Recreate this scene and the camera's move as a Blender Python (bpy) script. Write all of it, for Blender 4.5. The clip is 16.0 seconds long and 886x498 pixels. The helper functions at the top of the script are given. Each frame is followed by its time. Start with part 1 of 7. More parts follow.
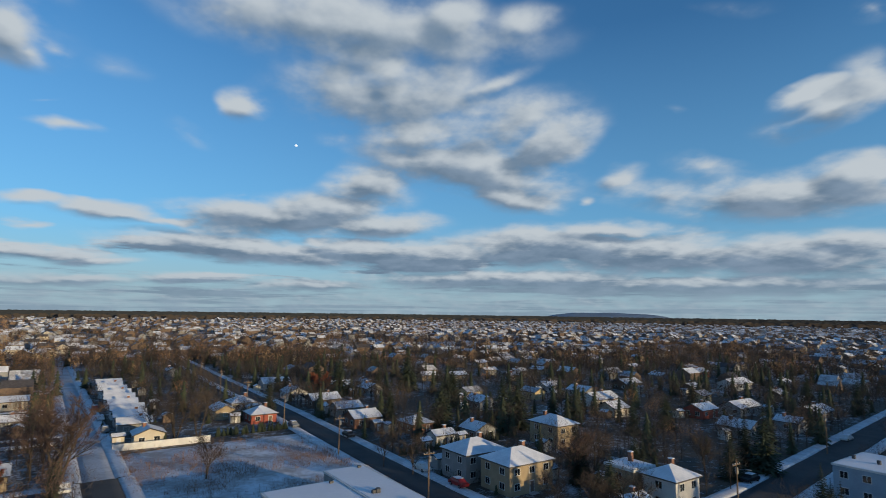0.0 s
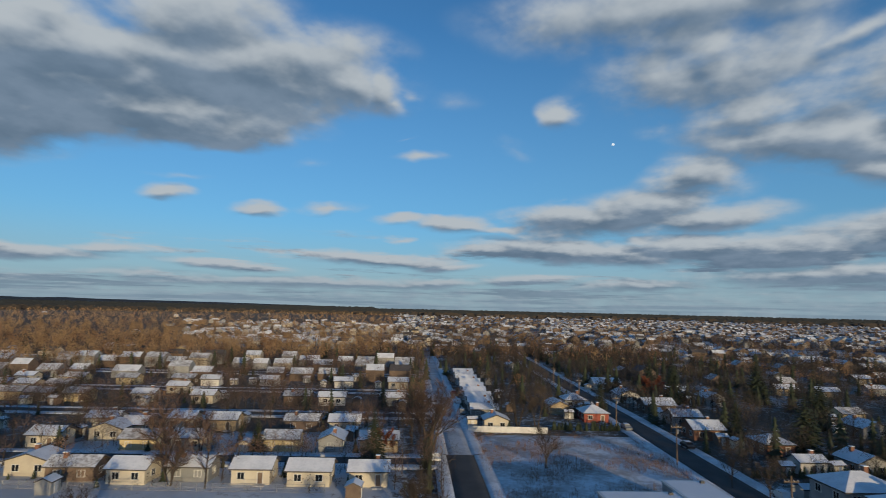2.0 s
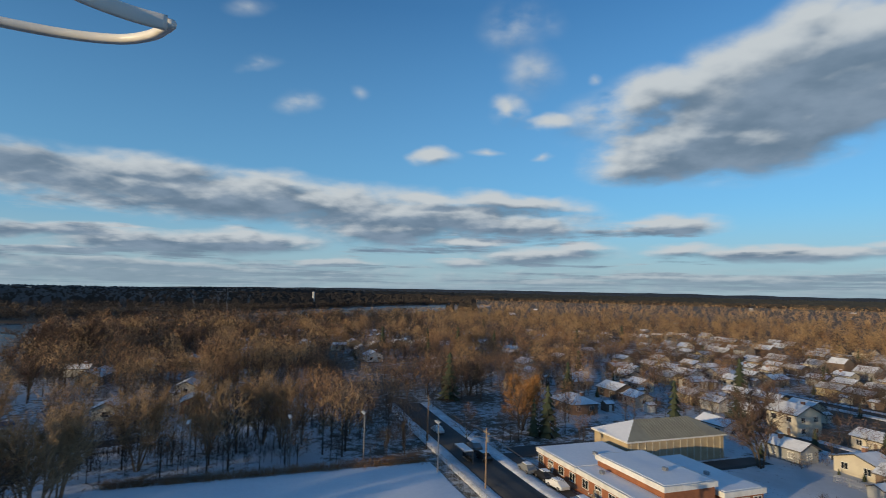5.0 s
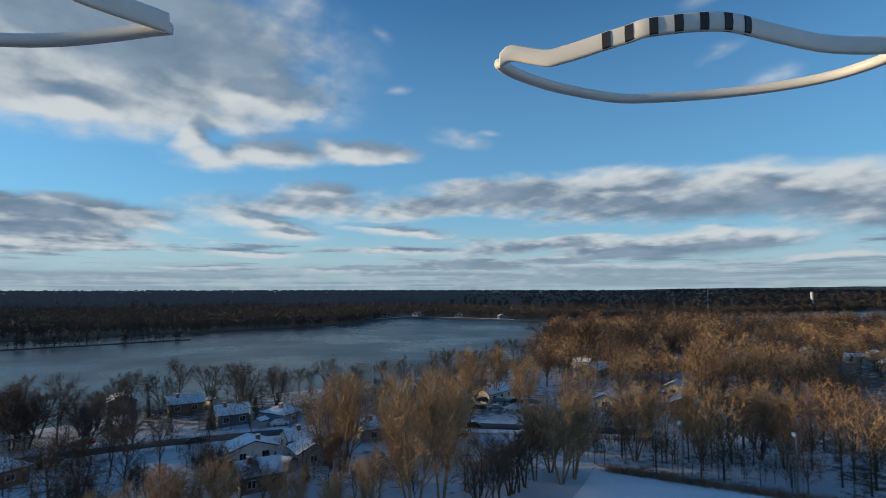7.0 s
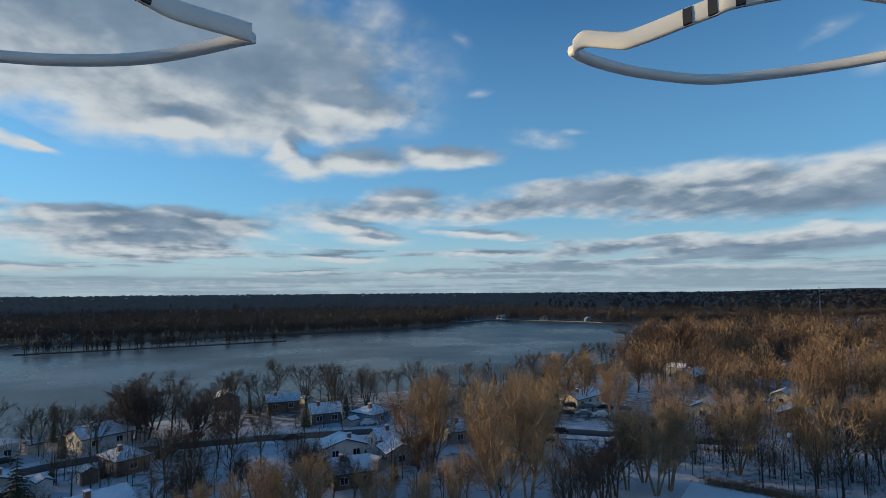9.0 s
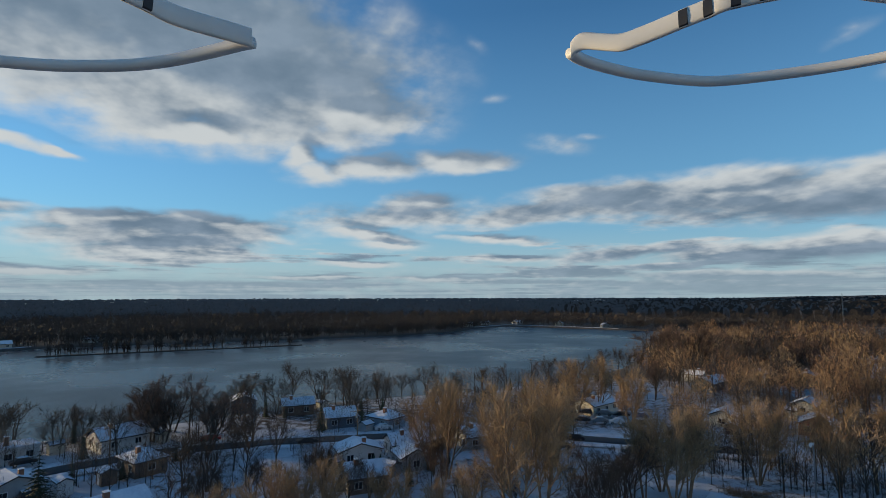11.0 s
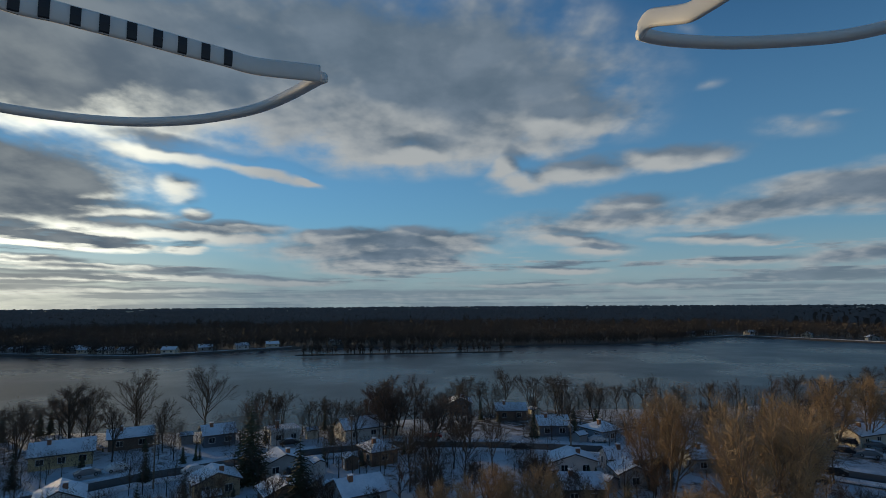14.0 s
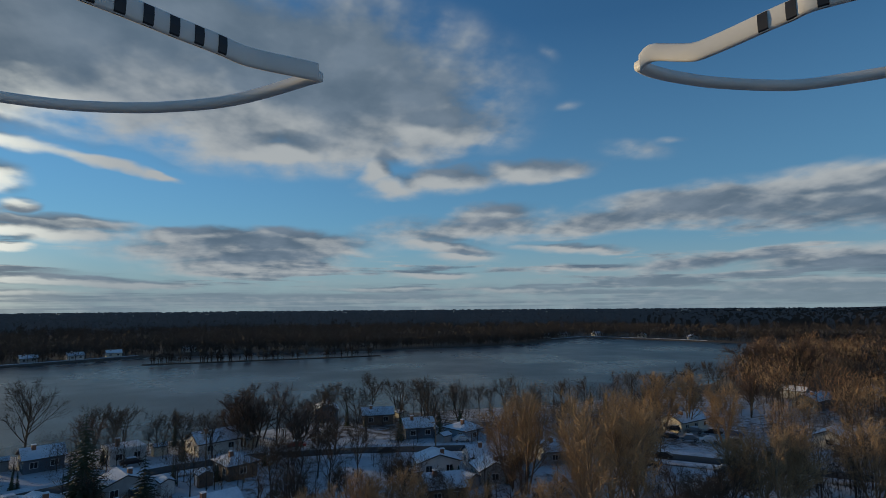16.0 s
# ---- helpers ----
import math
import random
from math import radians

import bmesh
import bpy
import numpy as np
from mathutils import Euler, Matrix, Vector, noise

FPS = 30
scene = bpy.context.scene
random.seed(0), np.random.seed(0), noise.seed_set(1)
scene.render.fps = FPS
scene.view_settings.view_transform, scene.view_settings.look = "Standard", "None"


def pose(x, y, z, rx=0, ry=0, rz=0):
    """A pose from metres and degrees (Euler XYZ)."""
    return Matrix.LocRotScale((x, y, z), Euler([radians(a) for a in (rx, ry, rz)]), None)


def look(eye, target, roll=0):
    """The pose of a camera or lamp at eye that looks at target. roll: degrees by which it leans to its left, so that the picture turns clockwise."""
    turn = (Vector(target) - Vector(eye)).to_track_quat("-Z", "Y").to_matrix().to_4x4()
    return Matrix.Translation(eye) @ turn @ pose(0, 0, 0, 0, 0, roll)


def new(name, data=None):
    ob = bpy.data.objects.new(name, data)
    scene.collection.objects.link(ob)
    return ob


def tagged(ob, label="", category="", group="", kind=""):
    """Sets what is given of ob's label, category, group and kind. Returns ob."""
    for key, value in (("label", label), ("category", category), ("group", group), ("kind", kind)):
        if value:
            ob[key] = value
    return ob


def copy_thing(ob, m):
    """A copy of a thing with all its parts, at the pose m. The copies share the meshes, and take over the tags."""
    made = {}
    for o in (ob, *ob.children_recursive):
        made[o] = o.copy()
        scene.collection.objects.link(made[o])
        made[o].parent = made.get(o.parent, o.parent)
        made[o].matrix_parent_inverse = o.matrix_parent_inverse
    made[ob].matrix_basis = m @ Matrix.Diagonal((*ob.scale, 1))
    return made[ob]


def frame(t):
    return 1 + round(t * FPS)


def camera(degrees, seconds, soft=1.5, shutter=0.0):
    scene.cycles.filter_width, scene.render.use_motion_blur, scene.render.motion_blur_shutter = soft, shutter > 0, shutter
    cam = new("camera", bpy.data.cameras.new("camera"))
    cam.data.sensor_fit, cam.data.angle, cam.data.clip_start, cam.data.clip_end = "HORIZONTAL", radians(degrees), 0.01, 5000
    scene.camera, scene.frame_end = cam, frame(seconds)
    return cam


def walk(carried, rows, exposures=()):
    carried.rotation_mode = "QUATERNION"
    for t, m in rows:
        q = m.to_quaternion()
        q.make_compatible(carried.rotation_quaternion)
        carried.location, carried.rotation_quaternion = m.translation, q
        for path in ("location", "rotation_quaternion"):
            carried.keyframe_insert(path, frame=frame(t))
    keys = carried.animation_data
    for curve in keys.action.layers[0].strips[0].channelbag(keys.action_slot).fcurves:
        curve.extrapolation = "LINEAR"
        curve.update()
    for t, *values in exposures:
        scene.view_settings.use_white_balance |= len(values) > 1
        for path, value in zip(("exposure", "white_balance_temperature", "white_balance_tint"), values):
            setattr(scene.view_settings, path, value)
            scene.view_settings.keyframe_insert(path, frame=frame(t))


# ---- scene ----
cam = camera(77.86, 16.0, soft=0.65, shutter=0.15)
PATH = [  # seconds, place, yaw, pitch, roll
    (0, -0.0112, 0.0165, 31.9857, 0, 6.59, -0.76),
    (0.5, -0.0112, 0.0165, 31.9857, 7.72, 6.45, -0.86),
    (1, -0.0112, 0.0165, 31.9857, 15.47, 6.36, -1.07),
    (1.5, -0.0112, 0.0165, 31.9857, 23.37, 6.23, -1.14),
    (2, -0.0112, 0.0165, 31.9857, 32.93, 6.07, -1.26),
    (2.5, -0.0112, 0.0165, 31.9857, 44.75, 5.85, -1.36),
    (3, -0.0112, 0.0165, 31.9857, 57.42, 5.52, -1.52),
    (3.5, -0.0112, 0.0165, 31.9857, 70.64, 5.18, -1.49),
    (4, -0.0112, 0.0165, 31.9857, 82.63, 4.86, -1.44),
    (4.5, -0.0200, 0.0158, 31.9851, 94, 4.61, -1.38),
    (5, -0.0284, 0.0455, 31.9884, 105.41, 4.34, -1.27),
    (5.2, -0.0338, 0.0583, 31.9882, 110.3, 4.27, -1.2),
    (5.5, 0.0060, 0.0020, 31.9300, 117.25, 4.18, -1.05),
    (5.85, 0.0480, -0.0380, 31.9500, 125.65, 4.1, -0.82),
    (6.1, 0.0460, -0.0350, 31.9900, 131.7, 4.06, -0.65),
    (6.6, 0.0298, -0.0192, 32.0034, 143.5, 4.02, -0.3),
    (7.3, 0.0018, -0.0003, 31.9995, 157.15, 4.05, 0.2),
    (7.5, 0.0041, -0.0014, 32.0003, 158.59, 4.09, 0.25),
    (8, 0.0070, -0.0034, 32.0017, 159.99, 4.18, 0.32),
    (8.5, 0.0071, -0.0048, 31.9995, 160.75, 4.27, 0.38),
    (11, 0.0033, -0.0026, 31.9979, 162.71, 4.86, 0.14),
    (11.5, -0.0255, 0.0004, 31.9957, 171.62, 4.97, 0.2),
    (12, -0.0536, -0.0024, 31.9982, 185.1, 5.22, 0.36),
    (12.5, -0.0502, 0.0004, 32.0013, 187.85, 5.3, 0.32),
    (13, -0.0504, -0.0011, 31.9997, 188.33, 5.43, 0.3),
    (13.5, -0.0390, 0.0003, 31.9953, 186.81, 5.57, 0.25),
    (14, -0.0297, 0.0015, 31.9979, 184.09, 5.72, 0.35),
    (14.5, -0.0216, 0.0010, 31.9981, 181.03, 5.83, 0.39),
    (15, -0.0088, -0.0011, 31.9998, 176.51, 5.88, 0.28),
    (15.5, -0.0036, -0.0011, 32.0022, 173.04, 5.98, 0.39),
    (16, 0.0009, -0.0030, 32.0010, 170.56, 6.05, 0.42),
]

walk(cam, [(t, pose(x, y, z, 90 + p, r, w)) for t, x, y, z, w, p, r in PATH],
     exposures=[(0, -0.12, 5750, 0), (1, -0.2, 5750, 0), (2, -0.34, 5750, 0), (3, -0.36, 5800, 0), (4, -0.34, 5850, 0), (5, -0.08, 5900, 0), (7.5, 0.06, 5950, 0), (9, 0.06, 5950, 0), (11, -0.02, 6050, 0),
                (12, -0.14, 6100, 0), (13, -0.36, 6100, 0), (14, -0.56, 6050, 0), (15, -0.62, 6000, 0), (16, -0.55, 5950, 0)])

# ---- sky, sun ----
SUN_BEARING, SUN_HEIGHT = 236.0, 7.5
SKY_MID = 95.0  # the bearing at the middle of the cloud chart; its seam lies where the camera never looks

# clouds: bearing from SKY_MID, height, half width, half height, lean (all degrees), thickness
CLOUDS = []
CLOUDS += [
    (-134.1, 24.6, 2, 1.04, 16, 0.55),
    (-133.4, 20, 2.3, 1.76, 13, 0.65),
    (-132.1, 11.9, 3.9, 1.65, 2, 1),
    (-131.6, 6.3, 3.8, 1.19, 4, 1),
    (-131.1, 18, 4.9, 1.79, -12, 0.85),
    (-129.1, 19.3, 2.7, 0.82, -11, 0.9),
    (-127.5, 5.3, 7.6, 1.89, 2, 1.1),
    (-127.3, 10.8, 8.2, 1.99, 0, 1.1),
    (-124.1, 27.7, 5.9, 0.9, 12, 0.35),
    (-121, 13.7, 4.5, 1.35, 14, 0.5),
    (-120.6, 2.9, 14.3, 0.85, 0, 0.9),
    (-118.7, 19.7, 2.1, 0.56, 7, 0.3),
    (-117.4, 11.6, 6.2, 1.63, 4, 0.6),
    (-115.7, 5.9, 11.3, 1.82, 1, 1.1),
    (-113.2, 13.5, 2.3, 1.33, 4, 0.65),
]
CLOUDS += [
    (-112, 8.3, 7.6, 0.79, 0, 0.9),
    (-109.9, 11.5, 1.1, 0.57, 2, 0.55),
    (-105.7, 20.1, 5, 2.47, 3, 0.45),
    (-105, 16.7, 6.1, 2.3, -22, 0.95),
    (-104.7, 6.7, 8.6, 1.92, 0, 1.1),
    (-104.5, 29.5, 4.2, 1.51, -5, 0.65),
    (-101.8, 12, 5.3, 1.39, 12, 0.95),
    (-101.8, 3.5, 14.3, 0.93, 0, 0.95),
    (-100, 18.6, 10.1, 3.67, -7, 0.75),
    (-100, 23, 5, 1.23, -22, 0.65),
    (-97.6, 14.9, 9.9, 2.42, 9, 1.05),
    (-95.6, 29.3, 4.1, 2.51, 0, 0.95),
    (-93.5, 5.7, 7.7, 1.65, -1, 1.1),
    (-92.1, 18.5, 6.7, 2.14, -6, 0.85),
    (-89.5, 22, 11.4, 4.1, 2, 0.8),
]
CLOUDS += [
    (-88.9, 23.6, 4.6, 2.57, -3, 0.9),
    (-87.5, 8.8, 7, 1.29, -2, 1),
    (-87, 12.9, 4.6, 2.12, -5, 1),
    (-86, 6.1, 4.7, 1.25, 3, 1.1),
    (-85.8, 25.8, 8.3, 2.64, 6, 0.75),
    (-85.7, 27.9, 18.7, 3.31, 1, 0.8),
    (-83.7, 17.8, 4.1, 1.23, -4, 0.4),
    (-83.4, 10.4, 5.5, 1.9, -3, 1),
    (-82, 2.6, 5.6, 0.46, -1, 0.75),
    (-81.8, 6.9, 2.8, 0.58, -2, 0.75),
    (-80.9, 28.4, 13.3, 2.75, 0, 0.75),
    (-80.8, 5.1, 5, 0.74, 1, 1),
    (-80.2, 9.6, 9.4, 1.84, -10, 1.1),
    (-77.3, 9.5, 9.2, 1.46, -2, 1),
    (-75.9, 5.9, 11, 1.17, 3, 1.1),
]
CLOUDS += [
    (-74.5, 11.2, 3.2, 0.55, -5, 0.45),
    (-74.3, 19.8, 2.4, 1.52, -8, 0.85),
    (-74.1, 9.4, 4.2, 1.1, -4, 0.95),
    (-73.2, 5.9, 6.7, 0.93, 0, 1),
    (-70.9, 3, 4.9, 0.48, -2, 0.85),
    (-69.3, 16.7, 2.8, 1.27, 24, 0.4),
    (-68.8, 8.2, 2.9, 0.42, -1, 0.9),
    (-66.8, 6, 4.2, 0.73, 0, 0.95),
    (-63.5, 8.6, 4.6, 0.71, 1, 1),
    (-63.2, 21.6, 4, 1.53, -2, 0.35),
    (-62.7, 4.1, 3.4, 0.4, -3, 0.9),
    (-60.6, 2.4, 5.6, 0.44, -3, 0.75),
    (-59.6, 15.4, 3.1, 0.48, -5, 0.55),
    (-59.6, 4.5, 5.2, 0.58, 0, 0.95),
    (-58.6, 21.7, 1.8, 0.91, -4, 0.6),
]
CLOUDS += [
    (-57.7, 8.9, 3.1, 0.52, -1, 0.85),
    (-57.6, 17.1, 1.6, 0.32, -13, 0.3),
    (-57.5, 7, 1.5, 0.35, 0, 0.7),
    (-56.8, 20.9, 1.7, 0.98, 1, 0.7),
    (-55.4, 22.1, 2.4, 2.12, -17, 1),
    (-55.2, 4.8, 8.7, 0.71, 1, 0.95),
    (-50.7, 22.6, 7.3, 2.44, 6, 1),
    (-49.8, 9.9, 3.3, 0.59, -4, 0.8),
    (-48.8, 2.3, 14.4, 0.47, -1, 0.65),
    (-47.9, 14.3, 2.4, 0.52, -2, 0.35),
    (-42.8, 9.3, 2.3, 0.7, -3, 0.95),
    (-41.6, 22.1, 13.6, 3.76, -4, 1.1),
    (-40, 3.7, 5.7, 0.46, 2, 0.85),
    (-39.7, 22.8, 14, 3.44, -7, 1.2),
    (-36, 26, 9.3, 2.77, -7, 0.95),
]
CLOUDS += [
    (-35.6, 11.9, 3.4, 0.45, -4, 0.4),
    (-34.7, 10.1, 2, 0.79, -4, 0.95),
    (-34.2, 16.6, 11.7, 1.76, -3, 1.3),
    (-32.8, 2.6, 4.3, 0.34, -2, 0.5),
    (-31.1, 4.6, 3.7, 0.5, -1, 0.85),
    (-28.7, 17.3, 16.6, 2.54, -4, 1.35),
    (-24.1, 23.9, 4.6, 1.92, -11, 0.85),
    (-24, 18.9, 16.2, 4.29, -6, 1.3),
    (-24, 20.1, 5.2, 2.61, -21, 1),
    (-23.8, 21.1, 12.5, 2.95, -10, 1.3),
    (-23.5, 16, 9, 3.38, -17, 1.25),
    (-21.2, 4, 8.2, 0.52, 0, 0.95),
    (-20.7, 4, 8.7, 0.66, 1, 0.95),
    (-20.5, 14.5, 8.7, 1.81, -6, 1.3),
    (-17.5, 1.5, 6.9, 0.36, -1, 0.65),
]
CLOUDS += [
    (-17.3, 16.9, 6.5, 2.46, -15, 1.1),
    (-16.2, 1.5, 4.5, 0.39, -3, 0.6),
    (-15.4, 14.8, 9.1, 2.61, -10, 1.2),
    (-13.3, 13.9, 5.1, 1.5, 0, 1.2),
    (-13.3, 4.3, 3.2, 0.61, -1, 0.85),
    (-13.2, 19.4, 5.9, 2.51, -3, 1.15),
    (-12.8, 6.8, 4, 0.92, 2, 0.95),
    (-12.7, 6.9, 3.8, 0.94, 1, 0.95),
    (-11.8, 13, 6.4, 1.73, -7, 1.25),
    (-10.2, 6.3, 2.1, 0.44, 1, 0.7),
    (-10.2, 1.7, 4.6, 0.33, -1, 0.6),
    (-9.8, 18.2, 4.4, 2.41, -10, 1),
    (-5, 21.4, 0.8, 0.57, 4, 0.5),
    (-4, 4.6, 3.3, 0.51, 0, 0.85),
    (-2.1, 1.1, 6.7, 0.34, -1, 0.6),
]
CLOUDS += [
    (-1.1, 17.2, 2.7, 0.93, 2, 0.75),
    (-0.5, 26.3, 2.9, 1.52, 29, 0.35),
    (0.2, 3.9, 6.8, 0.81, -1, 0.95),
    (0.7, 13.7, 1.2, 0.45, 1, 0.5),
    (1.5, 22, 3.6, 2.53, 11, 0.45),
    (3.4, 26.2, 4.2, 2.52, 2, 0.5),
    (3.6, 18.6, 2.1, 1.32, 1, 0.75),
    (3.7, 9.3, 7.6, 0.87, 4, 0.95),
    (4.9, 6.9, 9.9, 1.17, 1, 1.05),
    (6.2, 14.4, 1.9, 0.46, 0, 0.6),
    (7.8, 3.1, 3.5, 0.47, -1, 0.7),
    (8.4, 5, 4.7, 0.53, -1, 0.9),
    (11.6, 13.7, 2.5, 0.86, -1, 0.85),
    (12, 9.4, 5.9, 0.7, -3, 0.9),
    (13.2, 7.6, 15.1, 1.76, 0, 1.05),
]
CLOUDS += [
    (15.5, 6.3, 7.6, 1.47, -2, 1.1),
    (19.2, 20.1, 1.5, 0.97, -4, 0.35),
    (21.2, 2.6, 3.4, 0.35, -2, 0.8),
    (23.7, 8.6, 9, 1.49, 2, 1.1),
    (25.8, 18.3, 2.8, 1.38, -15, 0.5),
    (27.1, 10.3, 6, 0.96, 6, 0.85),
    (28.2, 9.4, 4.2, 1.7, 1, 1.05),
    (29.5, 21.8, 2.1, 0.82, -2, 0.4),
    (29.8, 8.7, 16.7, 1.77, -1, 1.1),
    (30.1, 21.3, 2.3, 0.71, -8, 0.4),
    (30.4, 4.5, 5.6, 0.97, 0, 1.05),
    (31.2, 26.3, 2.7, 1.18, -10, 0.4),
    (32.2, 4.2, 8.7, 1.04, -3, 1.05),
    (34.5, 8.2, 8, 1.52, 2, 1.15),
    (34.9, 8.6, 9.4, 1.82, -3, 1.2),
]
CLOUDS += [
    (37.6, 10.4, 7.5, 1.35, 0, 0.95),
    (39.1, 9, 15.8, 1.8, 0, 1.05),
    (39.3, 1.8, 8.6, 0.37, 1, 0.8),
    (39.4, 0.8, 7.2, 0.48, 1, 0.6),
    (40.2, 4, 6.3, 0.86, -1, 1.05),
    (40.3, 4.2, 5.4, 0.51, 0, 0.9),
    (40.7, 10.3, 5.8, 1.12, 0, 1),
    (41.5, 1.1, 8.7, 0.71, -2, 0.6),
    (45.3, 2.8, 2.6, 0.28, 1, 0.8),
    (45.8, 4.5, 5.9, 0.58, 0, 0.85),
    (47.7, 10.3, 4.6, 0.65, -3, 0.9),
    (47.8, 10.4, 6.5, 1, 0, 0.9),
    (48.4, 8.8, 4.7, 1.21, -1, 1.05),
    (49.6, 4.2, 7.1, 0.63, -4, 0.95),
    (51.1, 9.5, 8.9, 1.71, -2, 1.15),
]
CLOUDS += [
    (52.4, 1.2, 5.6, 0.29, 1, 0.6),
    (52.7, 16.3, 2.3, 0.44, 4, 0.4),
    (53.6, 2.2, 5.1, 0.35, 1, 0.8),
    (55.6, 15.6, 4.1, 1.12, 8, 0.5),
    (58.1, 8.6, 7.6, 1.17, -7, 1.05),
    (59.9, 3.9, 4.7, 0.41, 1, 0.9),
    (62.1, 20.3, 1.6, 0.6, 1, 0.45),
    (62.2, 5.9, 5.9, 0.47, 3, 0.9),
    (63.6, 25.3, 1.5, 1.01, 41, 0.4),
    (66.3, 13.9, 6.6, 1.15, -3, 0.95),
    (67.6, 1.8, 4.7, 0.29, 0, 0.7),
    (69.9, 18.4, 3.1, 0.77, -1, 0.6),
    (69.9, 9.5, 5.3, 1.05, -3, 0.95),
    (72.9, 8, 12.6, 1.51, -3, 0.8),
    (73.4, 5.1, 3.6, 0.47, 3, 0.9),
]
CLOUDS += [
    (75.7, 6.3, 5.7, 0.75, 9, 0.95),
    (75.8, 12.9, 6.9, 1.41, -5, 1.05),
    (76.6, 3.3, 3.7, 0.35, 0, 1),
    (78, 7.9, 5.1, 0.63, -5, 0.7),
    (78.2, 18.3, 9.3, 1.74, 1, 1.05),
    (78.8, 21.2, 11.5, 3.97, 12, 0.85),
    (80.9, 12.2, 2.7, 1.01, 17, 0.9),
    (81.3, 1.9, 4.9, 0.23, 0, 0.7),
    (82.6, 13.9, 2.1, 1.79, 48, 0.95),
    (82.7, 22.1, 5.6, 4.69, 36, 0.95),
    (85.6, 5.7, 3.1, 0.61, 9, 0.8),
    (87.1, 25.5, 7.9, 2.14, -9, 0.9),
    (90.2, 6.9, 5.3, 1.07, 4, 1.15),
    (90.5, 20.3, 17.9, 5.24, 0, 1.3),
    (91.5, 1, 14.1, 0.47, 0, 0.6),
]
CLOUDS += [
    (91.9, 15.6, 6, 1.23, 1, 1.1),
    (94.4, 20.4, 11.4, 3.88, 1, 1.3),
    (94.8, 4.5, 8.5, 1.13, -2, 1.05),
    (95.3, 5.9, 11.5, 1.63, -1, 1.05),
    (99.1, 6.9, 6.1, 0.93, -1, 1.15),
    (99.9, 23.7, 25.8, 6.87, 1, 1.25),
    (100.9, 21.4, 6.2, 2.62, -13, 1.15),
    (101.9, 7.4, 2.7, 0.42, -3, 0.9),
    (103.6, 12.7, 1.5, 0.37, 9, 0.95),
    (105.3, 2.3, 4.5, 0.34, 0, 0.8),
    (108.4, 13.2, 5.5, 0.56, 7, 0.95),
    (110.9, 7.4, 5.8, 0.67, 0, 1.1),
    (113.4, 2.6, 8.1, 0.38, 1, 1),
    (113.7, 8.6, 1.3, 0.49, 5, 0.95),
    (114, 20.3, 10.4, 3.61, -2, 1.2),
]
CLOUDS += [
    (114.2, 5.3, 1.6, 0.38, -7, 0.95),
    (115.1, 10.8, 2.1, 1.19, 6, 0.95),
    (116, 6.7, 14.7, 0.75, 1, 1),
    (117.3, 14, 5.9, 0.79, 2, 0.95),
    (118.3, 1.4, 7.1, 0.26, 0, 0.9),
    (120.7, 3.4, 9.1, 0.31, 1, 1),
    (122.4, 21, 16.5, 5.71, -7, 1.25),
    (122.7, 8.4, 6.6, 0.71, 1, 1.05),
    (122.9, 2.9, 13, 0.45, 1, 0.6),
    (125.1, 5.4, 6.2, 0.49, 3, 1.1),
    (125.8, 17.9, 9.3, 1.98, -7, 1.2),
    (125.8, 2.3, 6.1, 0.39, -1, 1),
    (127.1, 4, 5.2, 0.34, 1, 1.05),
    (127.3, 22.7, 8.4, 3.53, -14, 1.15),
    (127.4, 10.7, 7.6, 2.78, 11, 1.3),
]
CLOUDS += [
    (127.8, 10, 9.1, 3.58, 3, 1.25),
    (128.5, 1.3, 4.6, 0.33, -1, 0.9),
    (128.7, 6.1, 3.8, 0.76, -2, 1.1),
    (129.9, 13.3, 2.2, 0.83, 0, 1),
]

world = bpy.data.worlds.new("winter_sky")
scene.world = world
world.use_nodes = True
wt = world.node_tree
wt.nodes.clear()


def math_node(tree, op, a, b=None, c=None, clamp=False):
    n = tree.nodes.new("ShaderNodeMath")
    n.operation, n.use_clamp = op, clamp
    for i, v in enumerate((a, b, c)):
        if v is None:
            continue
        if isinstance(v, (int, float)):
            n.inputs[i].default_value = v
        else:
            tree.links.new(v, n.inputs[i])
    return n.outputs[0]


def mix_colour(tree, fac, a, b, blend="MIX"):
    n = tree.nodes.new("ShaderNodeMix")
    n.data_type, n.blend_type = "RGBA", blend
    for sock, v in ((n.inputs[0], fac), (n.inputs[6], a), (n.inputs[7], b)):
        if isinstance(v, (int, float)):
            sock.default_value = v
        elif isinstance(v, tuple):
            sock.default_value = (*v, 1)
        else:
            tree.links.new(v, sock)
    return n.outputs[2]


def span(tree, v, lo, hi, out_lo=0.0, out_hi=1.0, smooth=True):
    n = tree.nodes.new("ShaderNodeMapRange")
    n.interpolation_type = "SMOOTHSTEP" if smooth else "LINEAR"
    tree.links.new(v, n.inputs[0])
    for i, x in enumerate((lo, hi, out_lo, out_hi)):
        n.inputs[i + 1].default_value = x
    return n.outputs[0]


def noise_node(tree, vec, scale, detail=4.0, rough=0.55, colour=False):
    n = tree.nodes.new("ShaderNodeTexNoise")
    tree.links.new(vec, n.inputs["Vector"])
    n.inputs["Scale"].default_value, n.inputs["Detail"].default_value, n.inputs["Roughness"].default_value = scale, detail, rough
    return n.outputs["Color" if colour else "Fac"]


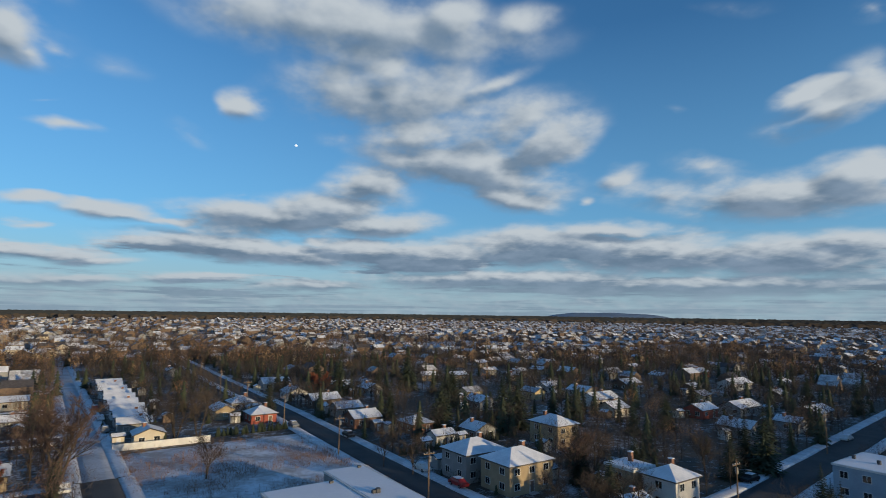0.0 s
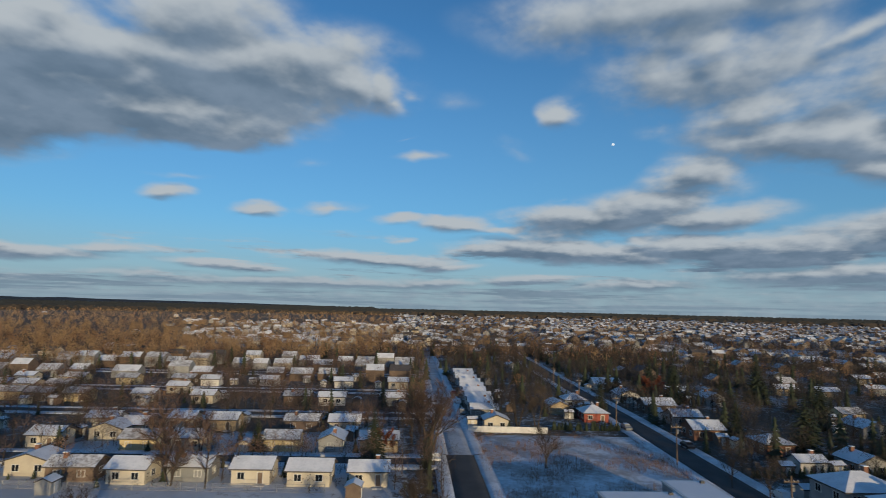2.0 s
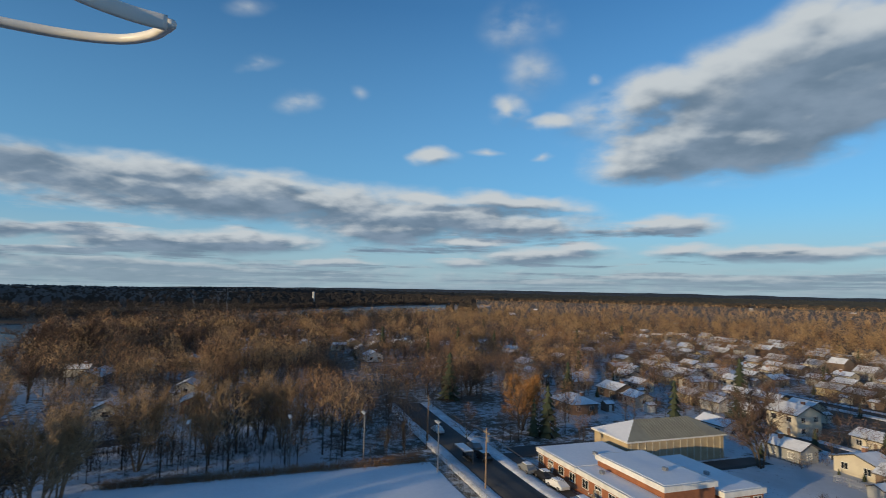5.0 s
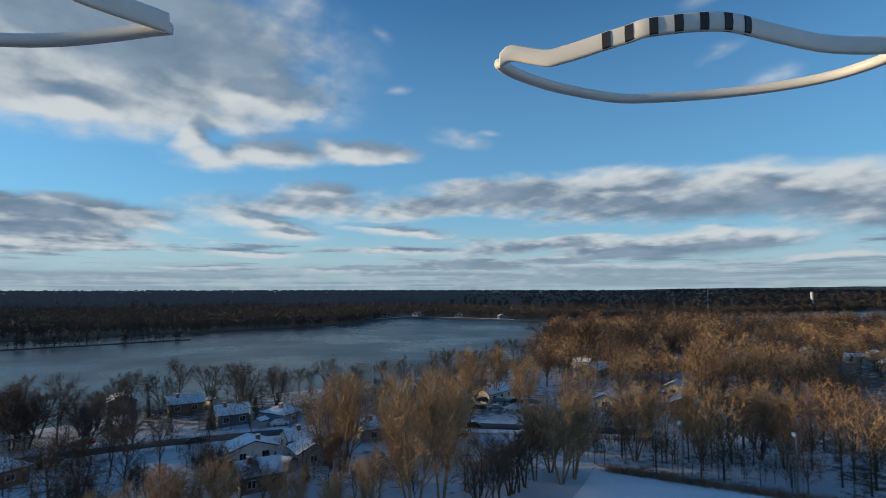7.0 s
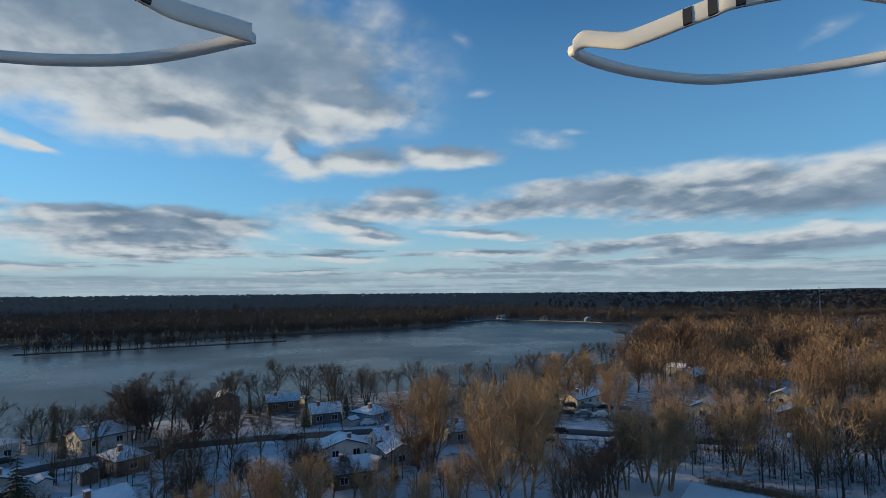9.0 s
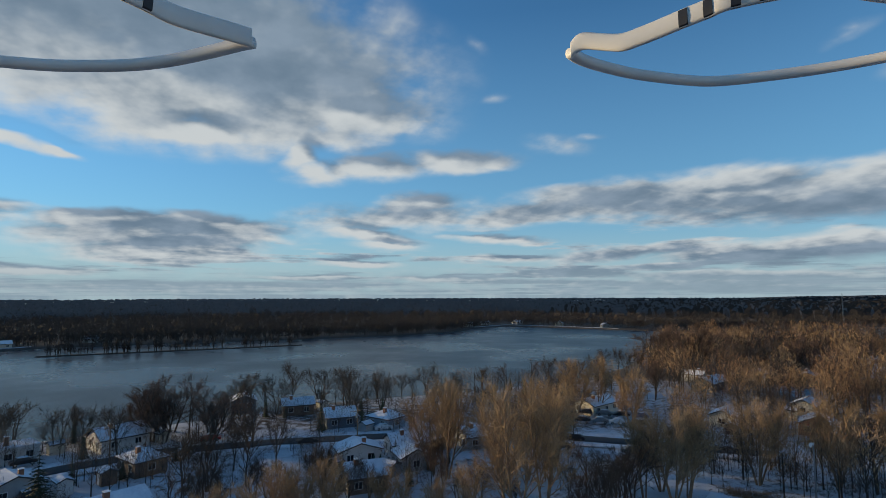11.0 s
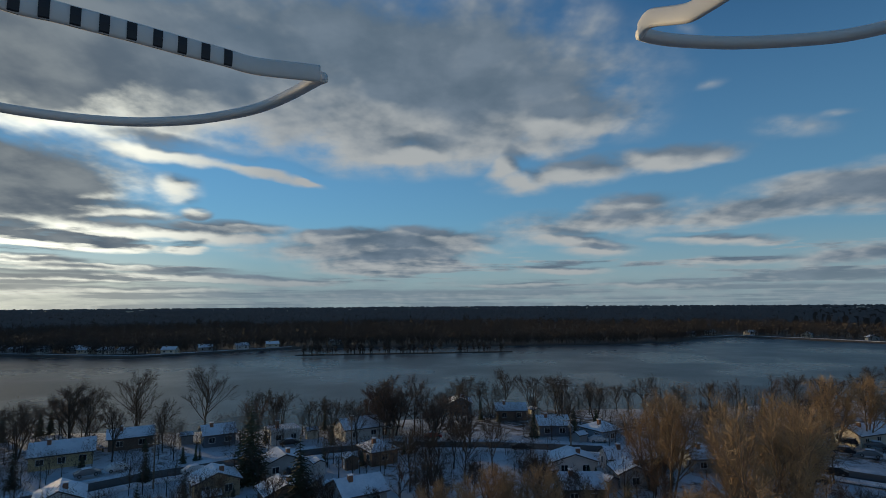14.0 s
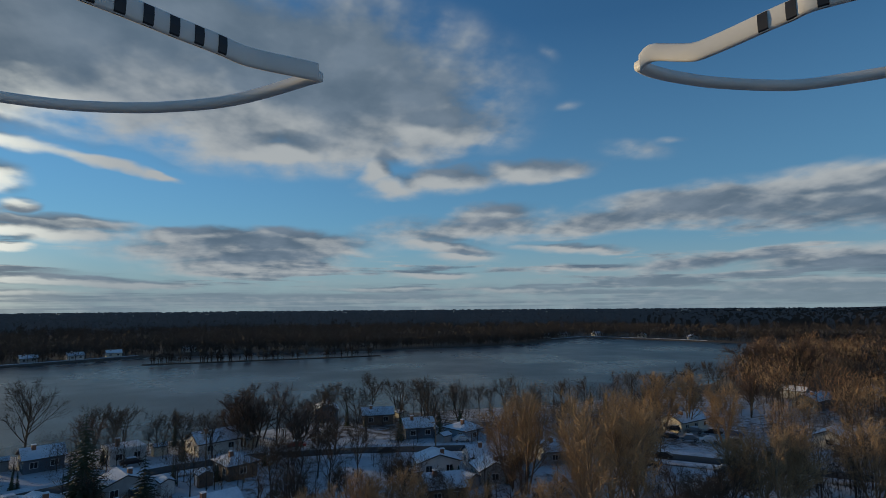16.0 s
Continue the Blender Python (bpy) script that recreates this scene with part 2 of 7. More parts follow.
def cloud_field():
    """Node group: chart place (degrees) in, cloud thickness out: soft ellipses with ragged edges."""
    g = bpy.data.node_groups.new("cloud_field", "ShaderNodeTree")
    g.interface.new_socket("Place", in_out="INPUT", socket_type="NodeSocketVector")
    g.interface.new_socket("Thickness", in_out="OUTPUT", socket_type="NodeSocketFloat")
    gin, gout = g.nodes.new("NodeGroupInput"), g.nodes.new("NodeGroupOutput")
    total = None
    for a, e, ra, re, lean, thick in CLOUDS:
        m = g.nodes.new("ShaderNodeMapping")
        m.vector_type = "TEXTURE"
        m.inputs["Location"].default_value = (a, e, 0)
        m.inputs["Rotation"].default_value = (0, 0, radians(lean))
        m.inputs["Scale"].default_value = (ra * 1.7, re * 1.75, 1)
        g.links.new(gin.outputs[0], m.inputs["Vector"])
        s = g.nodes.new("ShaderNodeTexGradient")
        s.gradient_type = "SPHERICAL"
        g.links.new(m.outputs[0], s.inputs[0])
        v = math_node(g, "MULTIPLY", s.outputs["Fac"], thick)
        total = v if total is None else math_node(g, "SMOOTH_MAX", total, v, 0.1)
    total = math_node(g, "MAXIMUM", math_node(g, "SUBTRACT", total, 0.115), 0.0)
    g.links.new(total, gout.inputs[0])
    return g


field = cloud_field()
coord = wt.nodes.new("ShaderNodeTexCoord")
turn = wt.nodes.new("ShaderNodeVectorRotate")
turn.rotation_type = "Z_AXIS"
turn.inputs["Angle"].default_value = radians(-SKY_MID)
wt.links.new(coord.outputs["Generated"], turn.inputs["Vector"])
sep = wt.nodes.new("ShaderNodeSeparateXYZ")
wt.links.new(turn.outputs[0], sep.inputs[0])
az = math_node(wt, "MULTIPLY", math_node(wt, "ARCTAN2", math_node(wt, "MULTIPLY", sep.outputs[0], -1.0), sep.outputs[1]), 57.29578)
el = math_node(wt, "MULTIPLY", math_node(wt, "ARCSINE", sep.outputs[2]), 57.29578)
chart = wt.nodes.new("ShaderNodeCombineXYZ")
wt.links.new(az, chart.inputs[0])
wt.links.new(el, chart.inputs[1])
# the grain of the clouds lies on a level deck overhead, so that it flattens towards the horizon
deck_scale = math_node(wt, "DIVIDE", 1.0, math_node(wt, "ADD", math_node(wt, "MAXIMUM", sep.outputs[2], 0.0), 0.25))
squash = wt.nodes.new("ShaderNodeVectorMath")
squash.operation = "SCALE"
flat = wt.nodes.new("ShaderNodeCombineXYZ")
wt.links.new(sep.outputs[0], flat.inputs[0])
wt.links.new(sep.outputs[1], flat.inputs[1])
wt.links.new(flat.outputs[0], squash.inputs[0])
wt.links.new(deck_scale, squash.inputs["Scale"])
puff = noise_node(wt, squash.outputs[0], 4.6, 4.5, 0.5)
wisp = noise_node(wt, squash.outputs[0], 13.0, 6.0, 0.6)
warp = noise_node(wt, squash.outputs[0], 3.2, 3.0, 0.55, colour=True)
warp0 = wt.nodes.new("ShaderNodeVectorMath")
warp0.operation = "SUBTRACT"
wt.links.new(warp, warp0.inputs[0])
warp0.inputs[1].default_value = (0.5, 0.5, 0.5)
warp1 = wt.nodes.new("ShaderNodeVectorMath")
warp1.operation = "MULTIPLY"
wt.links.new(warp0.outputs[0], warp1.inputs[0])
reach = span(wt, el, 0.0, 16.0, 0.15, 1.0, False)
reach_v = wt.nodes.new("ShaderNodeCombineXYZ")
wt.links.new(math_node(wt, "MULTIPLY", reach, 5.0), reach_v.inputs[0])
wt.links.new(math_node(wt, "MULTIPLY", reach, 3.2), reach_v.inputs[1])
wt.links.new(reach_v.outputs[0], warp1.inputs[1])
bent = wt.nodes.new("ShaderNodeVectorMath")
bent.operation = "ADD"
wt.links.new(chart.outputs[0], bent.inputs[0])
wt.links.new(warp1.outputs[0], bent.inputs[1])
above = wt.nodes.new("ShaderNodeVectorMath")
above.operation = "ADD"
wt.links.new(bent.outputs[0], above.inputs[0])
lift = wt.nodes.new("ShaderNodeCombineXYZ")
wt.links.new(math_node(wt, "MULTIPLY", span(wt, el, 0.0, 20.0, 0.35, 1.6, False), span(wt, az, 15.0, 85.0, 1.0, -0.9)), lift.inputs[1])
side = math_node(wt, "SINE", math_node(wt, "MULTIPLY", math_node(wt, "SUBTRACT", SUN_BEARING - SKY_MID, az), 0.0174533))
wt.links.new(math_node(wt, "MULTIPLY", span(wt, el, 0.0, 20.0, 0.4, 1.8, False), side), lift.inputs[0])
wt.links.new(lift.outputs[0], above.inputs[1])


def thickness(place):
    n = wt.nodes.new("ShaderNodeGroup")
    n.node_tree = field
    wt.links.new(place, n.inputs[0])
    return n.outputs[0]


here, over = thickness(bent.outputs[0]), thickness(above.outputs[0])
sun_way = Vector((-math.sin(radians(SUN_BEARING)), math.cos(radians(SUN_BEARING)), math.tan(radians(SUN_HEIGHT)))).normalized()
dot = wt.nodes.new("ShaderNodeVectorMath")
dot.operation = "DOT_PRODUCT"
wt.links.new(coord.outputs["Generated"], dot.inputs[0])
dot.inputs[1].default_value = sun_way
# thin streaks and a hazy bank low over the horizon, all round; rows of streaks crowd towards it
low = wt.nodes.new("ShaderNodeCombineXYZ")
deep = math_node(wt, "LOGARITHM", math_node(wt, "ADD", math_node(wt, "MAXIMUM", el, 0.0), 1.2), 2.718)
wt.links.new(math_node(wt, "MULTIPLY", az, 0.06), low.inputs[0])
wt.links.new(math_node(wt, "MULTIPLY", deep, 3.4), low.inputs[1])
low_noise = noise_node(wt, low.outputs[0], 1.0, 7.0, 0.6)
streak = span(wt, low_noise, 0.5, 0.7, 0.0, 0.62)
streak = math_node(wt, "MULTIPLY", streak, span(wt, el, 3.5, 10.0, 1.0, 0.0))
bank = math_node(wt, "MULTIPLY", span(wt, el, 0.2, 4.5, 0.5, 0.0), span(wt, low_noise, 0.35, 0.62, 0.6, 1.0))
low_cloud = math_node(wt, "ADD", streak, bank)
fine = noise_node(wt, squash.outputs[0], 38.0, 6.0, 0.6)


def ragged(amount, puffs):
    """Soft thickness broken up by billows and wisps."""
    g = math_node(wt, "ADD", math_node(wt, "MULTIPLY", math_node(wt, "SUBTRACT", puffs, 0.5), 1.35),
                  math_node(wt, "ADD", math_node(wt, "MULTIPLY", math_node(wt, "SUBTRACT", wisp, 0.5), 0.28),
                            math_node(wt, "MULTIPLY", math_node(wt, "SUBTRACT", fine, 0.5), 0.1)))
    return math_node(wt, "ADD", amount, math_node(wt, "MULTIPLY", math_node(wt, "MULTIPLY", g, span(wt, el, 2.0, 20.0, 0.5, 1.0)), span(wt, amount, 0.0, 0.35, 0.0, 0.95))), g


# the same billows a little towards the light, for their own shading
slid = wt.nodes.new("ShaderNodeVectorMath")
slid.operation = "ADD"
wt.links.new(squash.outputs[0], slid.inputs[0])
sunward = radians(SUN_BEARING - SKY_MID)
slid.inputs[1].default_value = (-0.045 * math.sin(sunward), 0.045 * math.cos(sunward), 0)
puff_lit = noise_node(wt, slid.outputs[0], 4.6, 4.5, 0.5)
body, grain = ragged(math_node(wt, "ADD", here, low_cloud), puff)
cover = span(wt, body, 0.04, 0.6)
# light on the clouds: sides to the sun and thin rims bright, thick bellies grey
rise = math_node(wt, "SUBTRACT", here, over)
billow = math_node(wt, "SUBTRACT", puff_lit, puff)
belly = math_node(wt, "ADD", math_node(wt, "MULTIPLY", rise, -1.5), math_node(wt, "ADD", math_node(wt, "MULTIPLY", body, 0.72), math_node(wt, "MULTIPLY", grain, -0.18)))
belly = math_node(wt, "ADD", belly, math_node(wt, "MULTIPLY", billow, 1.4))
belly = math_node(wt, "ADD", belly, span(wt, el, 0.0, 7.0, 0.15, 0.0))
belly = math_node(wt, "ADD", belly, math_node(wt, "MULTIPLY", span(wt, dot.outputs["Value"], 0.78, 0.98, 0.0, 0.45), span(wt, body, 0.45, 1.0)))
shade = span(wt, belly, -0.08, 0.66)
near_sun = span(wt, dot.outputs["Value"], 0.82, 0.99)
rim = mix_colour(wt, near_sun, (0.63, 0.605, 0.61), (2.1, 1.9, 1.6))
heavy = mix_colour(wt, near_sun, (0.165, 0.213, 0.285), (0.165, 0.19, 0.235))
lighter = mix_colour(wt, near_sun, (0.265, 0.31, 0.39), (0.37, 0.375, 0.39))
mottle = math_node(wt, "ADD", math_node(wt, "MULTIPLY", puff, 0.85), math_node(wt, "MULTIPLY", wisp, 0.15))
grey = mix_colour(wt, span(wt, mottle, 0.34, 0.68), heavy, lighter)
cloud_colour = mix_colour(wt, shade, rim, grey)
cloud_colour = mix_colour(wt, span(wt, el, 0.5, 4.5, 0.6, 0.0), cloud_colour, mix_colour(wt, near_sun, (0.34, 0.40, 0.45), (0.80, 0.73, 0.63)))
sky = wt.nodes.new("ShaderNodeTexSky")
sky.sky_type, sky.sun_disc = "NISHITA", False
sky.sun_elevation, sky.sun_rotation = radians(SUN_HEIGHT), radians(-SUN_BEARING)
sky.air_density, sky.dust_density, sky.ozone_density, sky.altitude = 1.0, 0.0, 4.0, 50
bg_sky, bg_cloud, mixer = wt.nodes.new("ShaderNodeBackground"), wt.nodes.new("ShaderNodeBackground"), wt.nodes.new("ShaderNodeMixShader")
# winter haze pales the sky towards the horizon
haze = mix_colour(wt, near_sun, (2.15, 2.6, 2.85), (6.2, 5.6, 4.6))
pale = mix_colour(wt, span(wt, el, 4.0, 28.0, 0.5, 0.0, False), sky.outputs[0], (1.25, 2.3, 3.45))
wt.links.new(mix_colour(wt, span(wt, el, 0.0, 9.0, 0.85, 0.0), pale, haze), bg_sky.inputs[0])
bg_sky.inputs[1].default_value = 0.19
wt.links.new(cloud_colour, bg_cloud.inputs[0])
bg_cloud.inputs[1].default_value = 1.0
wt.links.new(cover, mixer.inputs[0])
wt.links.new(bg_sky.outputs[0], mixer.inputs[1])
wt.links.new(bg_cloud.outputs[0], mixer.inputs[2])
wt.links.new(mixer.outputs[0], wt.nodes.new("ShaderNodeOutputWorld").inputs[0])

lamp = bpy.data.lights.new("sun", "SUN")
lamp.energy, lamp.angle, lamp.color = 4.5, radians(0.6), (1.0, 0.68, 0.36)
sun = new("sun", lamp)
sun.matrix_world = look(sun_way * 100, (0, 0, 0))

# ---- materials ----
def surface(name, colour, colour2=None, rough=0.8, scale=1.0, fine=12.0, bump=0.2, vary=0.0, metal=0.0, spec=0.4):
    """Two colours blended by noise at two scales, with a fine relief. vary: how far each object's brightness differs."""
    m = bpy.data.materials.new(name)
    m.use_nodes = True
    t = m.node_tree
    p = t.nodes["Principled BSDF"]
    geo = t.nodes.new("ShaderNodeTexCoord").outputs["Object"]
    big, small = noise_node(t, geo, scale, 4.0), noise_node(t, geo, fine, 3.0)
    fac = span(t, math_node(t, "ADD", math_node(t, "MULTIPLY", big, 0.65), math_node(t, "MULTIPLY", small, 0.35)), 0.35, 0.65)
    c = mix_colour(t, fac, colour, colour2 or tuple(v * 0.75 for v in colour))
    if vary:
        info = t.nodes.new("ShaderNodeObjectInfo").outputs["Random"]
        h = t.nodes.new("ShaderNodeHueSaturation")
        t.links.new(c, h.inputs["Color"])
        t.links.new(span(t, info, 0, 1, 1 - vary, 1 + vary, False), h.inputs["Value"])
        c = h.outputs[0]
    t.links.new(c, p.inputs["Base Color"])
    p.inputs["Roughness"].default_value, p.inputs["Metallic"].default_value = rough, metal
    p.inputs["Specular IOR Level"].default_value = spec
    if bump:
        b = t.nodes.new("ShaderNodeBump")
        b.inputs["Strength"].default_value, b.inputs["Distance"].default_value = bump, 0.05
        t.links.new(small, b.inputs["Height"])
        t.links.new(b.outputs[0], p.inputs["Normal"])
    return m


SNOW = surface("roof_snow", (0.80, 0.82, 0.86), (0.62, 0.65, 0.70), 0.7, 0.35, 2.5, 0.3, 0.08)
THIN_SNOW = surface("thin_roof_snow", (0.70, 0.72, 0.76), (0.24, 0.23, 0.23), 0.8, 0.5, 2.0, 0.3, 0.15)
SHINGLE = surface("shingle", (0.07, 0.065, 0.065), (0.11, 0.10, 0.10), 0.9, 1.5, 20, 0.5, 0.3)
TRIM = surface("white_trim", (0.72, 0.72, 0.70), (0.55, 0.55, 0.54), 0.6, 0.6, 8, 0.1)
DARK = surface("dark_metal", (0.05, 0.05, 0.055), (0.08, 0.08, 0.08), 0.5, 2, 20, 0.1)
STEEL = surface("grey_steel", (0.35, 0.36, 0.37), (0.26, 0.27, 0.28), 0.45, 1, 12, 0.1, 0.0, 0.7)
WALLS = {
    "white": surface("white_siding", (0.66, 0.65, 0.62), (0.54, 0.53, 0.51), 0.7, 0.4, 6, 0.3, 0.1),
    "cream": surface("cream_siding", (0.60, 0.55, 0.44), (0.50, 0.45, 0.36), 0.7, 0.4, 6, 0.3, 0.1),
    "yellow": surface("yellow_siding", (0.56, 0.47, 0.27), (0.46, 0.38, 0.22), 0.7, 0.4, 6, 0.3, 0.1),
    "sand": surface("sand_brick", (0.42, 0.34, 0.22), (0.33, 0.26, 0.17), 0.85, 0.6, 9, 0.4, 0.1),
    "grey": surface("grey_siding", (0.34, 0.34, 0.34), (0.26, 0.27, 0.27), 0.75, 0.4, 6, 0.3, 0.15),
    "slate": surface("slate_blue_siding", (0.13, 0.16, 0.20), (0.09, 0.11, 0.14), 0.75, 0.4, 6, 0.3, 0.1),
    "blue": surface("pale_blue_siding", (0.34, 0.43, 0.52), (0.27, 0.34, 0.42), 0.75, 0.4, 6, 0.3, 0.1),
    "brick": surface("red_brown_brick", (0.27, 0.14, 0.09), (0.19, 0.10, 0.07), 0.9, 0.8, 10, 0.5, 0.15),
    "brown": surface("brown_brick", (0.20, 0.15, 0.11), (0.14, 0.10, 0.08), 0.9, 0.8, 10, 0.5, 0.15),
    "red": surface("red_siding", (0.34, 0.09, 0.06), (0.25, 0.07, 0.05), 0.8, 0.6, 8, 0.3, 0.1),
}
ORANGE_BRICK = surface("orange_brick", (0.29, 0.12, 0.06), (0.21, 0.085, 0.045), 0.9, 0.8, 10, 0.5)
TAN_METAL = surface("tan_standing_seam", (0.30, 0.28, 0.20), (0.24, 0.22, 0.16), 0.5, 0.5, 6, 0.1)
ASPHALT = surface("asphalt", (0.045, 0.045, 0.048), (0.075, 0.073, 0.072), 0.85, 0.15, 5, 0.3)
PACKED = surface("packed_snow", (0.50, 0.52, 0.56), (0.30, 0.30, 0.32), 0.7, 0.12, 2, 0.4)
VERGE_SNOW = surface("ploughed_snow", (0.74, 0.76, 0.80), (0.50, 0.51, 0.54), 0.7, 0.25, 2, 0.4)
WEEDY_SNOW = surface("snow_over_dead_grass", (0.74, 0.76, 0.80), (0.36, 0.34, 0.33), 0.8, 0.14, 0.9, 0.5)
RINK_SNOW = surface("fresh_snow", (0.78, 0.80, 0.84), (0.70, 0.73, 0.78), 0.65, 0.08, 1.5, 0.3)
BARK = surface("bark", (0.075, 0.06, 0.046), (0.045, 0.037, 0.03), 0.9, 1.5, 14, 0.6, 0.2)
# blue haze and cloud shade are put into this far woods colour
HAZE_BLUE_WOODS = surface("haze_blue_far_woods", (0.030, 0.036, 0.045), (0.022, 0.027, 0.034), 0.95, 0.01, 0.2, 0)
# haze and backlight are put into this paler grey of the far woods
HAZE_GREY_WOODS = surface("haze_grey_far_woods", (0.15, 0.15, 0.16), (0.11, 0.112, 0.12), 0.95, 0.01, 0.2, 0)
# the blue of distant haze is painted into the hill's colour
HILL = surface("painted_haze_hill", (0.20, 0.26, 0.33), (0.16, 0.21, 0.27), 0.95, 0.01, 0.2, 0)
PALE_BARK = surface("pale_bark", (0.27, 0.19, 0.12), (0.17, 0.12, 0.08), 0.9, 1.2, 12, 0.5, 0.2)
TWIG = {
    "oak": surface("grey_brown_twigs", (0.105, 0.078, 0.058), (0.06, 0.046, 0.036), 0.9, 0.3, 4, 0, 0.25),
    "round": surface("tawny_twigs", (0.30, 0.178, 0.095), (0.19, 0.112, 0.06), 0.9, 0.3, 4, 0, 0.25),
    "mauve": surface("mauve_brown_twigs", (0.165, 0.105, 0.078), (0.10, 0.066, 0.05), 0.9, 0.3, 4, 0, 0.25),
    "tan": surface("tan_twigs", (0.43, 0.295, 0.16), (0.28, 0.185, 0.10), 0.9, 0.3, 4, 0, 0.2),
    # golden tone; in the distant woods it stands in for sunlight on the twigs
    "poplar": surface("sunlit_golden_twigs", (0.42, 0.285, 0.15), (0.28, 0.185, 0.1), 0.9, 0.3, 4, 0, 0.2),
    # for some woods this dark tone stands in for cloud shade and backlight
    "dark": surface("dark_shaded_twigs", (0.075, 0.062, 0.053), (0.048, 0.04, 0.035), 0.95, 0.3, 4, 0, 0.2),
    "orange": surface("orange_twigs", (0.35, 0.185, 0.07), (0.25, 0.13, 0.05), 0.9, 0.3, 4, 0, 0.2),
    "red": surface("russet_leaves", (0.24, 0.085, 0.05), (0.15, 0.055, 0.035), 0.9, 0.3, 4, 0, 0.2),
}
NEEDLES = surface("dark_needles", (0.030, 0.042, 0.024), (0.055, 0.065, 0.035), 0.85, 0.5, 5, 0, 0.3)
CAR_PAINT = {n: surface("car_paint_" + n, c, tuple(v * 0.9 for v in c), 0.3, 0.5, 3, 0) for n, c in
             (("white", (0.7, 0.7, 0.7)), ("black", (0.02, 0.02, 0.022)), ("grey", (0.2, 0.21, 0.22)), ("red", (0.3, 0.03, 0.03)), ("blue", (0.05, 0.1, 0.22)))}
RUBBER = surface("rubber", (0.02, 0.02, 0.02), None, 0.9, 2, 10, 0.1)


def glass_material():
    m = bpy.data.materials.new("window_glass")
    m.use_nodes = True
    p = m.node_tree.nodes["Principled BSDF"]
    p.inputs["Base Color"].default_value, p.inputs["Roughness"].default_value = (0.015, 0.018, 0.022, 1), 0.06
    return m


GLASS = glass_material()


def ground_material():
    """Snow with dead grass and litter showing through; under the woods (attribute litter) more of the brown."""
    m = bpy.data.materials.new("snowy_ground")
    m.use_nodes = True
    t = m.node_tree
    p = t.nodes["Principled BSDF"]
    geo = t.nodes.new("ShaderNodeNewGeometry").outputs["Position"]
    a, b, c = noise_node(t, geo, 0.035, 5.0, 0.6), noise_node(t, geo, 0.45, 5.0, 0.65), noise_node(t, geo, 3.0, 3.0)
    litter = t.nodes.new("ShaderNodeAttribute")
    litter.attribute_name = "litter"
    v = math_node(t, "ADD", math_node(t, "MULTIPLY", a, 0.5), math_node(t, "MULTIPLY", b, 0.5))
    v = math_node(t, "ADD", v, math_node(t, "MULTIPLY", math_node(t, "SUBTRACT", c, 0.5), 0.25))
    v = math_node(t, "ADD", v, math_node(t, "MULTIPLY", litter.outputs["Fac"], 0.30))
    brown = mix_colour(t, span(t, b, 0.35, 0.65), (0.042, 0.033, 0.025), (0.10, 0.075, 0.05))
    white = mix_colour(t, span(t, a, 0.35, 0.65), (0.44, 0.46, 0.49), (0.66, 0.68, 0.72))
    t.links.new(mix_colour(t, span(t, v, 0.55, 0.68), white, brown), p.inputs["Base Color"])
    p.inputs["Roughness"].default_value = 0.85
    bump = t.nodes.new("ShaderNodeBump")
    bump.inputs["Strength"].default_value, bump.inputs["Distance"].default_value = 0.5, 0.3
    t.links.new(b, bump.inputs["Height"])
    t.links.new(bump.outputs[0], p.inputs["Normal"])
    return m


def water_material():
    m = bpy.data.materials.new("river_water")
    m.use_nodes = True
    t = m.node_tree
    p = t.nodes["Principled BSDF"]
    geo = t.nodes.new("ShaderNodeNewGeometry").outputs["Position"]
    p.inputs["Base Color"].default_value = (0.007, 0.018, 0.034, 1)
    p.inputs["IOR"].default_value = 1.33
    p.inputs["Specular IOR Level"].default_value = 0.28
    patches = noise_node(t, geo, 0.012, 4.0, 0.6)
    t.links.new(span(t, patches, 0.35, 0.65, 0.24, 0.36), p.inputs["Roughness"])
    st = t.nodes.new("ShaderNodeMapping")
    st.inputs["Scale"].default_value = (1, 1.6, 1)
    t.links.new(geo, st.inputs["Vector"])
    rip = math_node(t, "ADD", noise_node(t, st.outputs[0], 0.9, 4.0, 0.6), math_node(t, "MULTIPLY", noise_node(t, geo, 0.15, 3.0), 0.8))
    bump = t.nodes.new("ShaderNodeBump")
    bump.inputs["Strength"].default_value, bump.inputs["Distance"].default_value = 0.28, 0.12
    t.links.new(rip, bump.inputs["Height"])
    t.links.new(bump.outputs[0], p.inputs["Normal"])
    return m


GROUND, WATER = ground_material(), water_material()

# ---- building helpers ----
GRID = radians(35.0)  # the streets run this way
GU, GV = (-math.sin(GRID), math.cos(GRID)), (math.cos(GRID), math.sin(GRID))
rng = random.Random(7)


def town(u, v):
    """Town grid (u along the avenues, v across them) to world metres."""
    return u * GU[0] + v * GV[0], u * GU[1] + v * GV[1]


def triangles(name, points, index, mats):
    """A mesh of loose triangles from an array of n x 3 x 3."""
    n = len(points)
    me = bpy.data.meshes.new(name)
    me.vertices.add(3 * n)
    me.vertices.foreach_set("co", points.astype(np.float32).ravel())
    me.loops.add(3 * n)
    me.loops.foreach_set("vertex_index", np.arange(3 * n, dtype=np.int32))
    me.polygons.add(n)
    me.polygons.foreach_set("loop_start", np.arange(0, 3 * n, 3, dtype=np.int32))
    for m in mats:
        me.materials.append(m)
    me.polygons.foreach_set("material_index", index.astype(np.int32))
    me.update(calc_edges=True)
    return me


